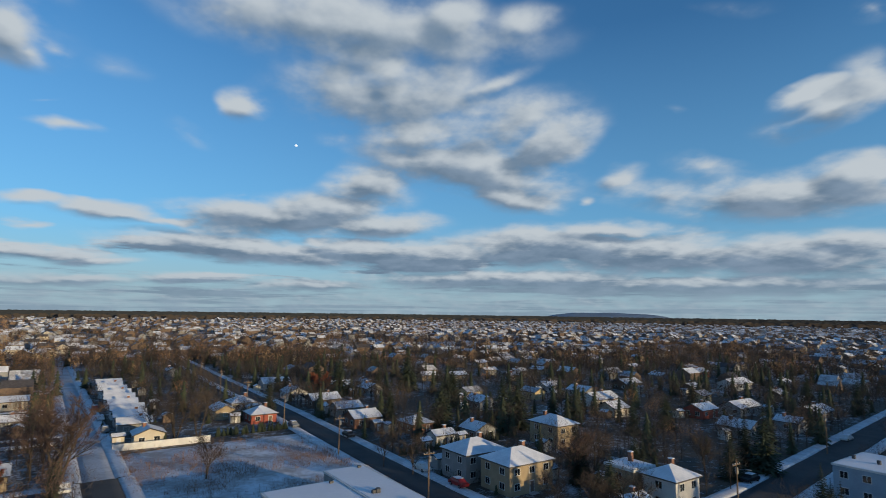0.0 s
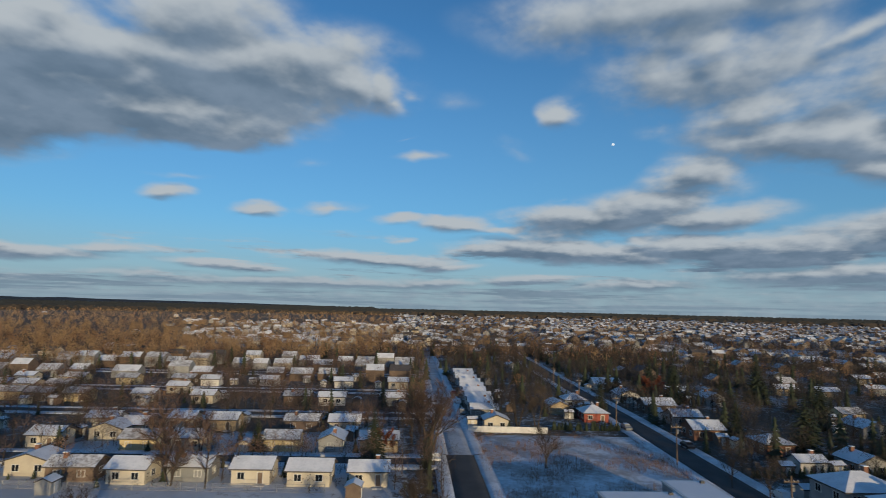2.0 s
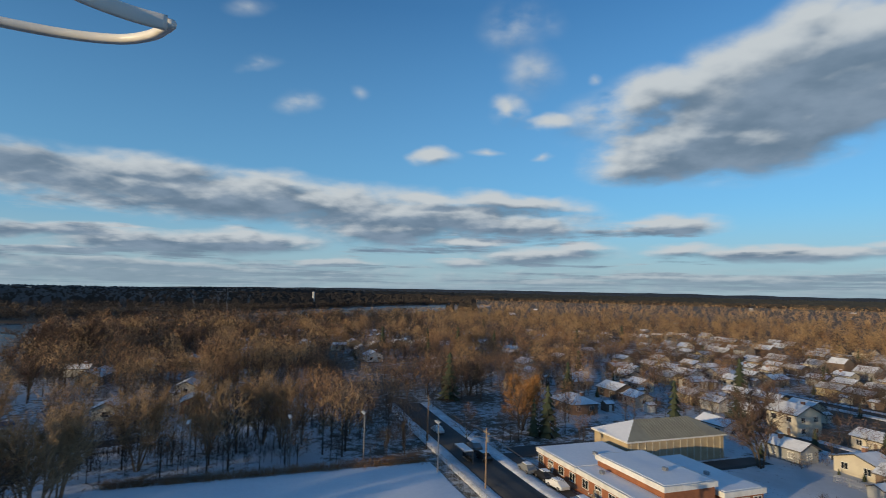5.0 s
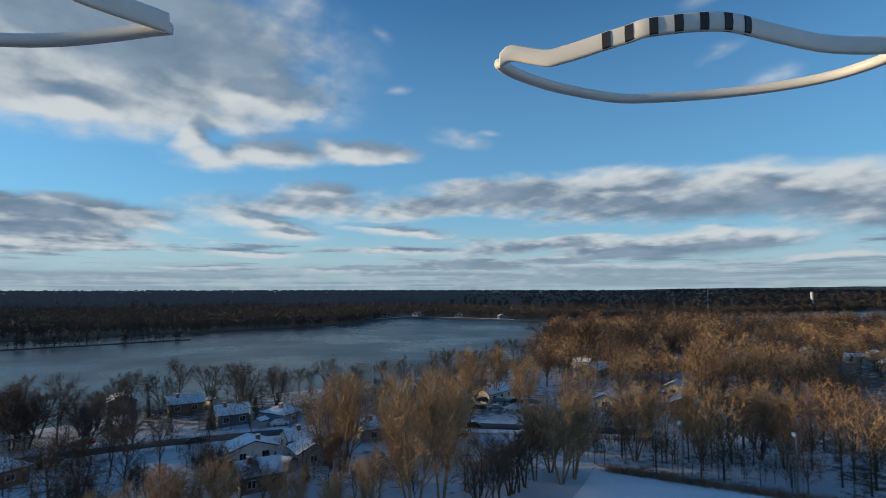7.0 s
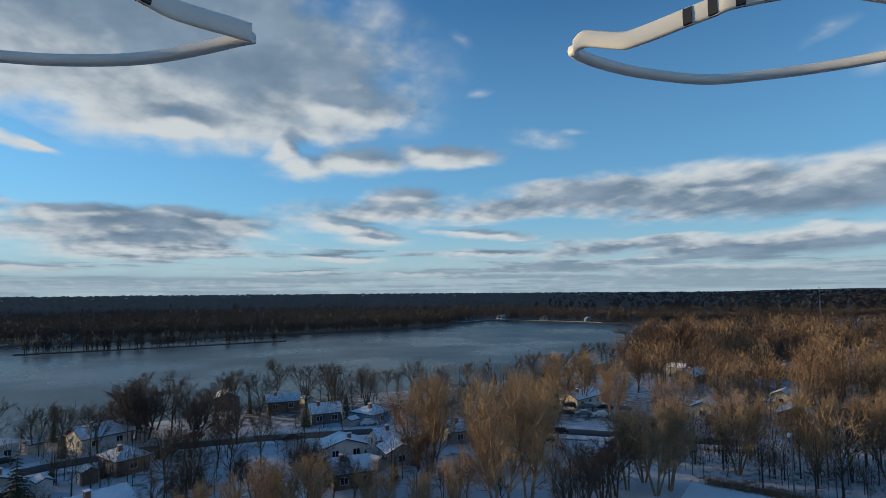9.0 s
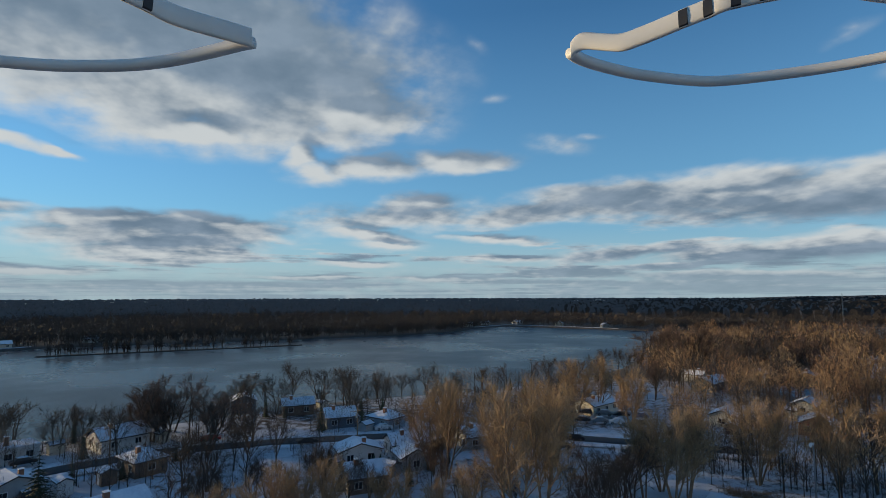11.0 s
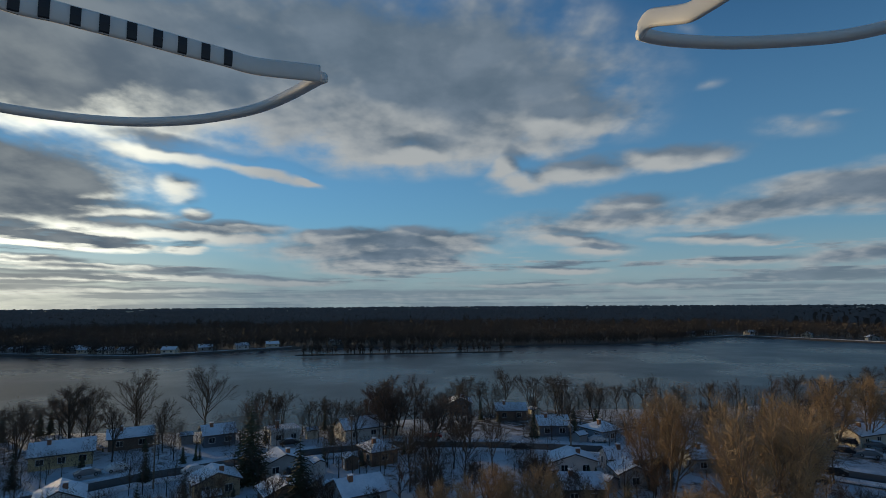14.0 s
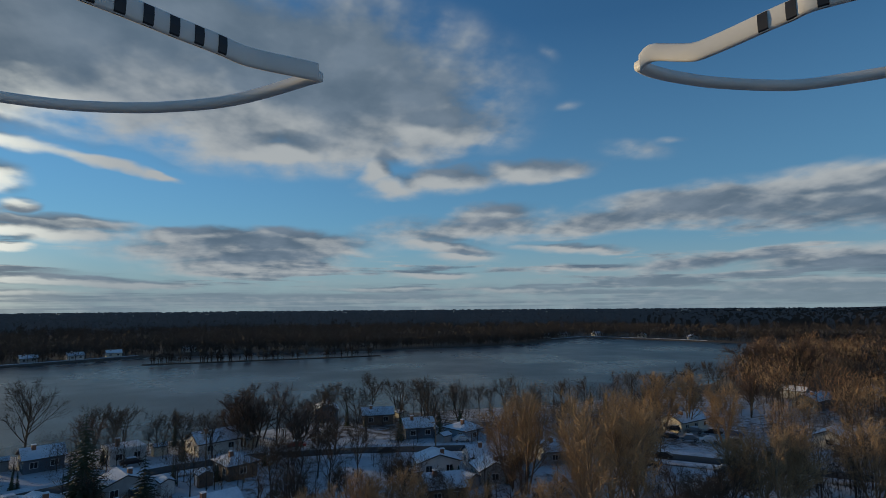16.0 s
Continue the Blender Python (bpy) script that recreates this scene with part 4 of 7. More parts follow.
make_house(-16.6, -109.6, 95, 5.5, 8.0, 1, "gable", "white")
make_house(-27.7, -112.2, 5, 8.9, 6.4, 1, "gable", "white")
make_house(-25.7, -102.5, 95, 5.5, 5.6, 1, "gable", "grey")
make_house(-15.4, -95.0, 5, 6.5, 7.2, 1, "gable", "brown")
make_house(96.4, -98.8, 35, 7.5, 7.2, 1, "gable", "white")
make_house(66.1, -84.4, 125, 6.8, 6.4, 1, "gable", "white")
make_house(20.5, -90.6, 35, 7.1, 7.2, 1, "gable", "grey")
make_house(-42.6, -113.2, 5, 7.1, 6.4, 1, "gable", "grey")
make_house(32.5, -89.5, 125, 5.5, 6.4, 1, "gable", "brown")
make_house(-216.3, -147.6, 55, 15.0, 7.2, 1, "gable", "yellow")
make_house(-143.2, -154.7, 25, 12.1, 7.2, 1, "gable", "slate")
make_house(-121.6, -98.7, 35, 7.8, 6.4, 1, "gable", "red")
make_house(-86.1, -134.8, 25, 11.9, 6.4, 1, "gable", "cream")


# the estate of small bungalows in rows beyond the school field
far_rows = []  # the farthest rows of the estate


def build_estate():
    walls = ["cream", "cream", "white", "cream", "grey", "sand", "white", "yellow", "brown"]
    kits = []
    for i, wl in enumerate(walls):
        w, d = 6.8 + (i % 3) * 0.7, 5.2 + (i % 2) * 0.5
        e = thing("house", 0, 0, 0, 0, f"small single-storey gabled bungalow in {STYLE[wl]}, snow on its roof", "house", "bungalows in rows")
        house_parts(e, w, d, 1, "gable", wl, panes=i < 4, chimney=i % 4 == 0, snow=THIN_SNOW if i >= 7 else None)
        kits.append(e)
    used = set()
    for u in (105, 127, 147, 166, 184, 202, 221, 240, 259, 278, 297):
        v = -9.0
        while v > (-1.12 * u - 30 if u > 120 else -0.72 * u - 30):
            if rng.random() < 0.93:
                x, y = town(u + rng.uniform(-1.2, 1.2), v)
                if u > 230 and free(x, y, 4.5) and road_gap(x, y) > 4.5:
                    far_rows.append((x, y))
                    taken.append((x, y, 5.5))
                elif free(x, y, 4.5) and road_gap(x, y) > 4.5:
                    k = rng.randrange(len(kits))
                    m = pose(x, y, 0, 0, 0, 35 + rng.choice((0, 180)) + rng.uniform(-3, 3) + (90 if rng.random() < 0.08 else 0))
                    if k in used:
                        copy_thing(kits[k], m)
                    else:
                        kits[k].matrix_basis = m
                        used.add(k)
                    taken.append((x, y, 5.5))
            v -= rng.uniform(9.2, 11.4)
    # the linked row along the estate road
    for i in range(9):
        x, y = town(166 + i * 11.5, 19 + rng.uniform(-0.4, 0.4))
        copy_thing(kits[(i * 2) % 4 + 2 if i else 4], pose(x, y, 0, 0, 0, 35))
        taken.append((x, y, 7))
    # houses among the trees farther off
    n = 0
    for tries in range(9000):
        b, r = rng.uniform(-44, 140), math.sqrt(rng.uniform(120 ** 2, 430 ** 2))
        x, y = -math.sin(radians(b)) * r, math.cos(radians(b)) * r
        if 36 < b < 70 and r < 330 or 104 < b < 117 and r < 200 or 117 <= b and r < 125 or 139 < b or in_river(x, y) > -15:
            continue
        u, v = x * GU[0] + y * GU[1], x * GV[0] + y * GV[1]
        if 85 < u < 160 and 10 < v < 58 or 40 < u < 110 and -125 < v < -20 or u < 50 and v > 110 or -30 < u < 42 and -120 < v < -50:
            continue
        if not free(x, y, 6.0 if r < 300 else 5.0) or road_gap(x, y) < 8 or rng.random() > (0.9 if r > 230 or b > 70 else 0.6):
            continue
        # cloud shade put into the choice: darker walls and roofs below bearing 32
        k = rng.choice((4, 5, 7, 8, 8)) if b < 32 else rng.randrange(len(kits))
        o = copy_thing(kits[k], pose(x, y, 0, 0, 0, 35 + rng.choice((0, 90, 180)) + rng.uniform(-8, 8)))
        o["group"] = "houses among the trees"
        taken.append((x, y, 6.5))
        n += 1
        if n >= 120:
            break
    for k, e in enumerate(kits):
        if k not in used:
            x, y = town(320 + k * 14, -20)
            e.matrix_basis = pose(x, y, 0, 0, 0, 35)


build_estate()


def belt(b, r):
    """The belts of woods between the near streets and the suburb beyond."""
    n = 30 * noise.noise((b * 0.12, 0.0, 7.0))
    return 12 < b < 120 and 300 + n < r < 400 + n + max(0, b - 45) * 5 or -8 < b < 12 and 520 + n < r < 620 + n or -50 < b < -12 and 340 + n < r < 440 + n


def far_houses():
    """The suburb in the distance: thousands of small houses with snowy roofs."""
    verts, faces, index = [], [], []
    r0 = random.Random(11)
    count = 0

    def house(x, y, b, a):
        w, d, h = r0.uniform(7, 10.5), r0.uniform(6, 8), r0.choice((3, 3, 3, 5))
        c, s = math.cos(a), math.sin(a)
        i = len(verts)
        pts = [(-w / 2, -d / 2, 0), (w / 2, -d / 2, 0), (w / 2, d / 2, 0), (-w / 2, d / 2, 0), (-w / 2, -d / 2, h), (w / 2, -d / 2, h), (w / 2, d / 2, h), (-w / 2, d / 2, h),
               (-w / 2, 0, h + 2.2), (w / 2, 0, h + 2.2)]
        verts.extend((x + c * p - s * q, y + s * p + c * q, z) for p, q, z in pts)
        # below bearing 34 darker walls and roofs stand in for cloud shade
        wl, rf = r0.choice((2, 3, 3, 3) if b < 34 else (1, 2, 2, 3, 3)), r0.choice((0, 4, 4, 4, 5) if b < 34 else (0, 0, 4, 4, 5))
        for f, m in (((0, 1, 5, 4), wl), ((2, 3, 7, 6), wl), ((1, 2, 6, 9, 5), wl), ((3, 0, 4, 8, 7), wl), ((4, 5, 9, 8), rf), ((6, 7, 8, 9), rf)):
            faces.append(tuple(i + k for k in f))
            index.append(m)

    for x, y in far_rows:
        house(x, y, bearing(x, y), GRID + r0.uniform(-0.05, 0.05))
    for tries in range(40000):
        b, r = r0.uniform(-46, 232), 270 * (3000 / 270) ** (r0.random() ** 0.72)
        x, y = -math.sin(radians(b)) * r, math.cos(radians(b)) * r
        far_side = y < -300 and b > 135
        if in_river(x, y) > -14:
            continue
        if far_side:
            if in_river(x, y) < -60 and not (r > 1900 and 160 < b < 200 and r0.random() < 0.3):
                continue
            if r0.random() < (0.55 if 172 < b < 186 or b > 196 and r0.random() < 0.5 else 0.0):
                continue
        if r < 430 and (36 < b < 70 and r < 320 or not free(x, y, 6.0) or road_gap(x, y) < 8 or r0.random() < 0.35):
            continue
        wd = wooded(x, y)
        if belt(b, r) or 110 < b < 137 and r > 380 or b < 60 and r < 800 and r0.random() < 0.35:
            continue
        if r0.random() < wd * 1.02 or wd > 0.85 and r0.random() < 0.8:
            continue
        if r < 430:
            taken.append((x, y, 6.0))
        house(x, y, b, GRID + r0.choice((0, math.pi / 2)) + r0.uniform(-0.12, 0.12) + (0.5 if r > 900 else 0))
        count += 1
        if count > 5200:
            break
    # large pale sheds and blocks of the far towns, standing above the woods
    for i in range(80):
        b, r = r0.uniform(140, 232), r0.uniform(2300, 3600)
        x, y = -math.sin(radians(b)) * r, math.cos(radians(b)) * r
        w, d, h = r0.uniform(8, 30), r0.uniform(10, 30), r0.uniform(8, 12.5)
        c, s = math.cos(radians(b)), math.sin(radians(b))
        i = len(verts)
        pts = [(p * w / 2, q * d / 2, z) for z in (0, h) for p, q in ((-1, -1), (1, -1), (1, 1), (-1, 1))]
        verts += [(x + c * p - s * q, y + s * p + c * q, z) for p, q, z in pts]
        for f, m in (((0, 1, 5, 4), 1), ((1, 2, 6, 5), 1), ((2, 3, 7, 6), 1), ((3, 0, 4, 7), 1), ((4, 5, 6, 7), 0)):
            faces.append(tuple(i + k for k in f))
            index.append(m)
    me = mesh_of("distant_houses", verts, faces, [SNOW, WALLS["cream"], WALLS["grey"], WALLS["brown"], THIN_SNOW, SHINGLE], index)
    tagged(new("distant_houses", me), "distant suburb of small houses with snowy roofs", "houses", kind="stuff")


far_houses()

# ---- trees ----
def tree_meshes(seed, H, style):
    """Trunk with limbs, and a crown of fine twigs, of a bare tree H metres high. Returns two meshes."""
    r = random.Random(seed)
    wood_v, wood_f, tw_v, tw_f = [], [], [], []

    def tube(path, r0, r1, sides):
        base = len(wood_v)
        for i, p in enumerate(path):
            d = (path[min(i + 1, len(path) - 1)] - path[max(i - 1, 0)]).normalized()
            side = d.cross(Vector((0.3, 1, 0.2))).normalized()
            up = d.cross(side)
            rad = r0 + (r1 - r0) * i / (len(path) - 1)
            for k in range(sides):
                a = 2 * math.pi * k / sides
                wood_v.append(p + (side * math.cos(a) + up * math.sin(a)) * rad)
        for i in range(len(path) - 1):
            for k in range(sides):
                a, b = base + i * sides + k, base + i * sides + (k + 1) % sides
                wood_f.append((a, b, b + sides, a + sides))

    def twig(p, d, length, width):
        side = d.cross(Vector((r.uniform(-1, 1), r.uniform(-1, 1), r.uniform(-1, 1)))).normalized() * width
        i = len(tw_v)
        bend = Vector((0, 0, length * 0.12))
        tw_v.extend((p - side, p + side, p + d * length + bend))
        tw_f.append((i, i + 1, i + 2))

    def way(d, spread):
        v = Vector((r.gauss(0, 1), r.gauss(0, 1), r.gauss(0, 1)))
        v = (v - d * v.dot(d)).normalized()
        return (d * math.cos(spread) + v * math.sin(spread)).normalized()

    def grow(p, d, length, rad, level):
        n = 4 if level < 2 else 2
        path = [p]
        for i in range(n):
            d = (d + Vector((r.gauss(0, 0.06), r.gauss(0, 0.06), r.gauss(0, 0.04) + style["lift"] * (0.5 if level else 0.15)))).normalized()
            path.append(path[-1] + d * (length / n))
        if level >= max(2, style["levels"]):
            side = d.cross(Vector((r.uniform(-1, 1), r.uniform(-1, 1), 0.3))).normalized() * max(rad, 0.02)
            i = len(wood_v)
            wood_v.extend((path[0] - side, path[0] + side, path[1] + side * 0.7, path[1] - side * 0.7, path[2]))
            wood_f.extend(((i, i + 1, i + 2, i + 3), (i + 3, i + 2, i + 4)))
        else:
            tube(path, rad, rad * (0.35 if level == 0 else 0.25), 6 if level == 0 else 4 if level == 1 else 3)
        if level >= style["levels"]:
            for i in range(style["twigs"]):
                s = r.uniform(0.15, 1.0) * n
                k = min(int(s), n - 1)
                q = path[k].lerp(path[k + 1], s - k)
                twig(q, way((path[k + 1] - path[k]).normalized(), r.uniform(0.25, style["fan"])), H * r.uniform(*style["reach"]), style["fine"])
            return
        kids = style["kids"][level]
        for i in range(kids):
            s = (style["from"][level] + (1 - style["from"][level]) * (i + r.random()) / kids) * n
            k = min(int(s), n - 1)
            q = path[k].lerp(path[k + 1], s - k)
            f = 1 - 0.45 * (s / n)
            grow(q, way((path[k + 1] - path[k]).normalized(), r.uniform(*style["angle"][level])), length * style["ratio"][level] * f * r.uniform(0.8, 1.15), rad * 0.5 * f + 0.008, level + 1)

    for i in range(style["stems"]):
        a = 2 * math.pi * i / style["stems"] + r.random()
        lean = style["lean"] * (1 if style["stems"] > 1 else 0.2)
        d = Vector((math.cos(a) * lean, math.sin(a) * lean, 1)).normalized()
        grow(Vector((math.cos(a) * 0.25, math.sin(a) * 0.25, -0.3)), d, H * style["trunk"] * r.uniform(0.85, 1.1), H * style["girth"], 0)
    top = max(v.z for v in tw_v)
    k = H / top
    trunk = mesh_of("trunk", [v * k for v in wood_v], wood_f, [style["bark"]], smooth=True)
    crown = mesh_of("crown", [v * k for v in tw_v], tw_f, [style["twig"]])
    return trunk, crown


OAK = dict(stems=1, lean=0.16, trunk=0.6, girth=0.0165, levels=3, kids=(13, 7, 4), angle=((0.3, 0.75), (0.3, 0.75), (0.35, 0.9)), ratio=(0.82, 0.55, 0.55), lift=0.05, twigs=6, fan=0.85,
           fine=0.016, bark=BARK, twig=TWIG["oak"])
OAK["from"], OAK["reach"] = (0.3, 0.3, 0.2), (0.05, 0.11)
POPLAR = dict(stems=4, lean=0.22, trunk=0.7, girth=0.0095, levels=2, kids=(15, 9), angle=((0.3, 0.8), (0.35, 0.9)), ratio=(0.42, 0.5), lift=0.06, twigs=7, fan=1.0,
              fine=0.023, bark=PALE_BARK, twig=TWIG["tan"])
POPLAR["from"], POPLAR["reach"] = (0.25, 0.15), (0.04, 0.10)
ROUND = dict(stems=2, lean=0.25, trunk=0.6, girth=0.013, levels=2, kids=(12, 8), angle=((0.4, 0.95), (0.3, 0.8)), ratio=(0.58, 0.55), lift=0.05, twigs=14, fan=1.05,
             fine=0.018, bark=BARK, twig=TWIG["mauve"])
ROUND["from"], ROUND["reach"] = (0.25, 0.2), (0.04, 0.09)


def variant(base, **k):
    s = dict(base)
    s.update(k)
    return s


def conifer_meshes(seed, H, slim):
    """A spruce or cedar: a straight trunk and tiers of drooping boughs, each a ragged fan of needles."""
    r = random.Random(seed)
    bm = bmesh.new()
    add_tube(bm, (0, 0, -0.3), (0, 0, H * 0.97), H * 0.016, 0.02, 6)
    trunk = bpy.data.meshes.new("trunk")
    bm.to_mesh(trunk)
    bm.free()
    trunk.materials.append(BARK)
    v, f = [], []
    z = H * 0.06
    while z < H * 0.985:
        reach = H * slim * (1 - z / H) ** 0.85 + 0.12
        n = int(10 + 6 * (1 - z / H))
        for i in range(n):
            a = 2 * math.pi * (i + r.random()) / n
            L = reach * r.uniform(0.7, 1.12)
            c, s = math.cos(a), math.sin(a)
            for j in range(5):
                t0, t1 = j / 5, (j + 1.5) / 5
                w = L * 0.34 * (1 - t0 * 0.6) * r.uniform(0.6, 1.2)
                dz = -L * 0.35
                k = len(v)
                sg = r.choice((-1, 1))
                v.extend(((c * L * t0, s * L * t0, z + dz * t0), (c * L * t0 - s * w * sg, s * L * t0 + c * w * sg, z + dz * t0 - w * 0.5), (c * L * t1, s * L * t1, z + dz * t1 + r.uniform(-0.1, 0.15))))
                f.append((k, k + 1, k + 2))
        z += H * 0.03 + 0.05
    crown = mesh_of("crown", v, f, [NEEDLES])
    return trunk, crown


KITS = {
    "oak": [tree_meshes(s, 14.0, variant(OAK, **k)) for s, k in ((1, {}), (2, dict(kids=(16, 6, 4), trunk=0.66)), (3, dict(stems=2, lean=0.2, kids=(9, 6, 4))), (4, dict(stems=3, lean=0.22, kids=(7, 5, 4))))],
    "poplar": [tree_meshes(s, 17.0, variant(POPLAR, **k)) for s, k in ((11, {}), (12, dict(stems=5, lean=0.22)), (13, dict(stems=3, lean=0.12)))],
    "round": [tree_meshes(s, 14.0, variant(ROUND, **k)) for s, k in ((21, {}), (22, dict(stems=3)), (23, dict(stems=1, trunk=0.7)))],
    "orange": [tree_meshes(31, 12.0, variant(ROUND, twig=TWIG["orange"], twigs=26, fine=0.03, stems=3))],
    "red": [tree_meshes(41, 8.0, variant(ROUND, twig=TWIG["red"], twigs=30, fine=0.03))],
    "spruce": [conifer_meshes(s, 12.0, w) for s, w in ((51, 0.28), (52, 0.24), (53, 0.32))],
    "cedar": [conifer_meshes(s, 8.0, w) for s, w in ((61, 0.16), (62, 0.2))],
}
KIT_H = {"oak": 14.0, "poplar": 17.0, "round": 14.0, "orange": 12.0, "red": 8.0, "spruce": 12.0, "cedar": 8.0}
TREE_LABEL = {"oak": "bare grey-brown broadleaf tree standing in snow", "poplar": "tall bare tree with upright golden twigs", "round": "bare round-crowned tree with dense mauve-brown twigs",
              "orange": "willow with dense orange-brown winter twigs", "red": "small tree keeping russet leaves", "spruce": "dark green spruce with drooping boughs", "cedar": "slim dark green cedar"}
tree_rng = random.Random(5)


def plant(kind, x, y, h, wide=1.0):
    k = tree_rng.randrange(len(KITS[kind]))
    trunk, crown = KITS[kind][k]
    s = h / KIT_H[kind]
    e = new("tree", trunk)
    e.matrix_basis = pose(x, y, 0, 0, 0, tree_rng.uniform(0, 360)) @ Matrix.Diagonal((s * wide, s * wide, s, 1))
    tagged(e, TREE_LABEL[kind], "conifer" if kind in ("spruce", "cedar") else "tree")
    part("crown", crown, None, e)
    return e


# trees that stand out along the shore, at the school and between the houses
plant("oak", 98.9, -128.2, 15.9)
plant("oak", 91.4, -123.4, 14.6)
plant("oak", 85.2, -132.8, 17.6)
plant("oak", 68.6, -134.7, 18.3)
plant("oak", 98.1, -112.4, 12.6)
plant("oak", 93.9, -95.6, 15.3)
plant("oak", 89.4, -97.2, 13.5)
plant("oak", 76.6, -111.3, 13.1)
plant("oak", 70.8, -120.4, 11.7)
plant("oak", 60.2, -147.1, 10.4)
plant("oak", 53.3, -140.9, 9.9)
plant("oak", 41.3, -133.0, 10.8)
plant("oak", 34.6, -126.6, 11.3)
plant("oak", 28.0, -123.9, 12.1)
plant("round", 21.6, -145.8, 14.6)
plant("round", 12.4, -134.6, 12.8)
plant("round", 24.7, -137.8, 13.8)
plant("oak", 7.0, -167.2, 11.1)
plant("oak", -6.1, -164.4, 14.3)
plant("oak", 1.1, -167.8, 8.9)
plant("oak", -19.9, -141.7, 15.5)
plant("oak", -29.5, -151.5, 13.5)
plant("oak", -13.3, -155.2, 7.5)
plant("oak", -56.0, -144.1, 8.4)
plant("poplar", -32.8, -107.4, 17.3)
plant("poplar", -42.9, -89.4, 19.5)
plant("poplar", -38.0, -87.8, 17.9)
plant("poplar", -51.6, -94.8, 17.8)
plant("oak", 9.4, -100.8, 10.8)
plant("oak", 13.0, -97.3, 12.4)
plant("oak", 3.4, -101.5, 11.3)
plant("oak", -1.7, -108.7, 10.5)
plant("poplar", -4.0, -77.1, 10.5)
plant("poplar", 3.4, -76.1, 10.2)
plant("poplar", 7.1, -75.7, 9.4)
plant("oak", -6.8, -94.2, 8.0)
plant("oak", -28.5, -96.9, 7.1)
plant("spruce", 42.6, -100.7, 15.3)
plant("spruce", 27.3, -82.5, 12.9)
plant("spruce", 61.1, -98.5, 7.0)
plant("cedar", 83.1, -94.5, 7.6)
plant("cedar", 89.2, -88.7, 5.2)
plant("spruce", 51.5, -81.1, 5.9)
plant("spruce", 64.9, -79.4, 5.1)
plant("cedar", 49.1, -90.1, 5.4)
plant("cedar", 58.8, -113.4, 3.5)
plant("cedar", 35.5, -83.0, 3.8)
plant("round", 21.9, -136.6, 15.5)
plant("round", 17.2, -137.1, 15.7)
plant("round", 11.4, -127.8, 11.4)
plant("round", 3.3, -124.5, 11.4)
plant("oak", 6.1, -110.4, 10.9)
plant("poplar", -29.9, -94.1, 18.6)
plant("poplar", -28.5, -99.7, 15.9)
plant("poplar", -32.6, -71.5, 21.7)
plant("poplar", -38.0, -73.5, 20.3)
plant("poplar", -77.8, -131.4, 16.9)
plant("poplar", -85.4, -132.2, 17.0)
plant("poplar", -83.2, -115.1, 15.8)
plant("poplar", -59.6, -72.5, 15.7)
plant("poplar", -56.7, -75.8, 14.4)
plant("round", -170.9, -191.0, 20.7)
plant("round", -148.5, -182.1, 20.4)
plant("round", -156.1, -162.7, 20.0)
plant("round", -112.6, -143.7, 14.1)
plant("poplar", -79.4, -75.6, 15.8)
plant("round", -204.0, -176.7, 15.7)
plant("round", -201.9, -159.2, 15.7)
plant("round", -232.4, -164.5, 13.2)
plant("round", -230.4, -147.0, 16.1)
plant("round", -224.8, -133.5, 16.7)
plant("poplar", -91.3, -70.7, 16.3)
plant("oak", -93.9, -66.5, 14.3)
plant("poplar", -100.7, -65.3, 15.0)
plant("poplar", -100.6, -60.7, 15.8)
plant("oak", -49.4, -126.0, 10.8)
plant("poplar", -53.8, -101.1, 11.3)
plant("oak", -45.7, -75.1, 10.2)
plant("oak", -51.3, -72.8, 9.3)
plant("poplar", -7.5, -77.8, 11.0)
plant("poplar", -1.9, -80.1, 10.3)
plant("poplar", -15.9, -74.4, 10.2)
plant("poplar", -25.6, -70.5, 10.9)
plant("poplar", -21.4, -72.2, 8.7)
plant("round", -121.8, -15.6, 12.0)
plant("round", -155.6, 39.1, 13.2)
plant("poplar", -63.1, -73.5, 15.8)
plant("poplar", -61.6, -77.9, 14.2)
plant("round", -139.7, -107.0, 18.0)
plant("round", -195.2, -167.0, 17.6)
plant("round", -212.8, -129.8, 19.4)
plant("round", -150.6, -190.1, 22.8)
plant("round", -167.7, -186.8, 22.4)
plant("round", -168.1, -37.3, 13.8)
plant("oak", -44.2, 107.7, 9.9)
plant("round", -69.3, 103.2, 17.0)
plant("round", -82.2, 117.5, 13.7)
plant("oak", -65.1, 138.6, 12.2)
plant("oak", -61.0, 141.9, 13.2)
plant("oak", -74.3, 144.2, 9.9)
plant("red", -46.7, 213.7, 9.5)
plant("spruce", -53.1, 172.8, 12.8)
plant("spruce", -51.2, 228.7, 15.9)
plant("spruce", -39.3, 214.4, 15.9)
plant("spruce", 41.1, 179.7, 7.9)
plant("spruce", 66.3, 116.5, 13.6)
plant("spruce", 64.5, 120.5, 12.3)
plant("spruce", 57.2, 112.3, 9.7)
plant("spruce", -14.5, 232.2, 17.3)
plant("spruce", -14.9, 162.5, 11.1)
plant("spruce", 3.5, 192.6, 15.2)
plant("spruce", 21.0, 157.2, 16.2)
plant("spruce", -0.2, 155.8, 15.3)
plant("spruce", 18.4, 169.0, 14.1)
plant("oak", 29.6, 111.0, 11.8)
plant("round", 25.5, 107.4, 11.3)
plant("oak", -5.5, 111.3, 9.1)
plant("oak", -11.6, 116.8, 9.0)
plant("spruce", 63.7, 159.9, 11.0)
plant("spruce", 51.4, 152.0, 11.1)
plant("oak", 52.1, 112.1, 9.7)
plant("spruce", 131.9, 202.8, 12.0)
plant("spruce", 138.3, 186.9, 13.8)
plant("spruce", 88.7, 199.3, 11.8)
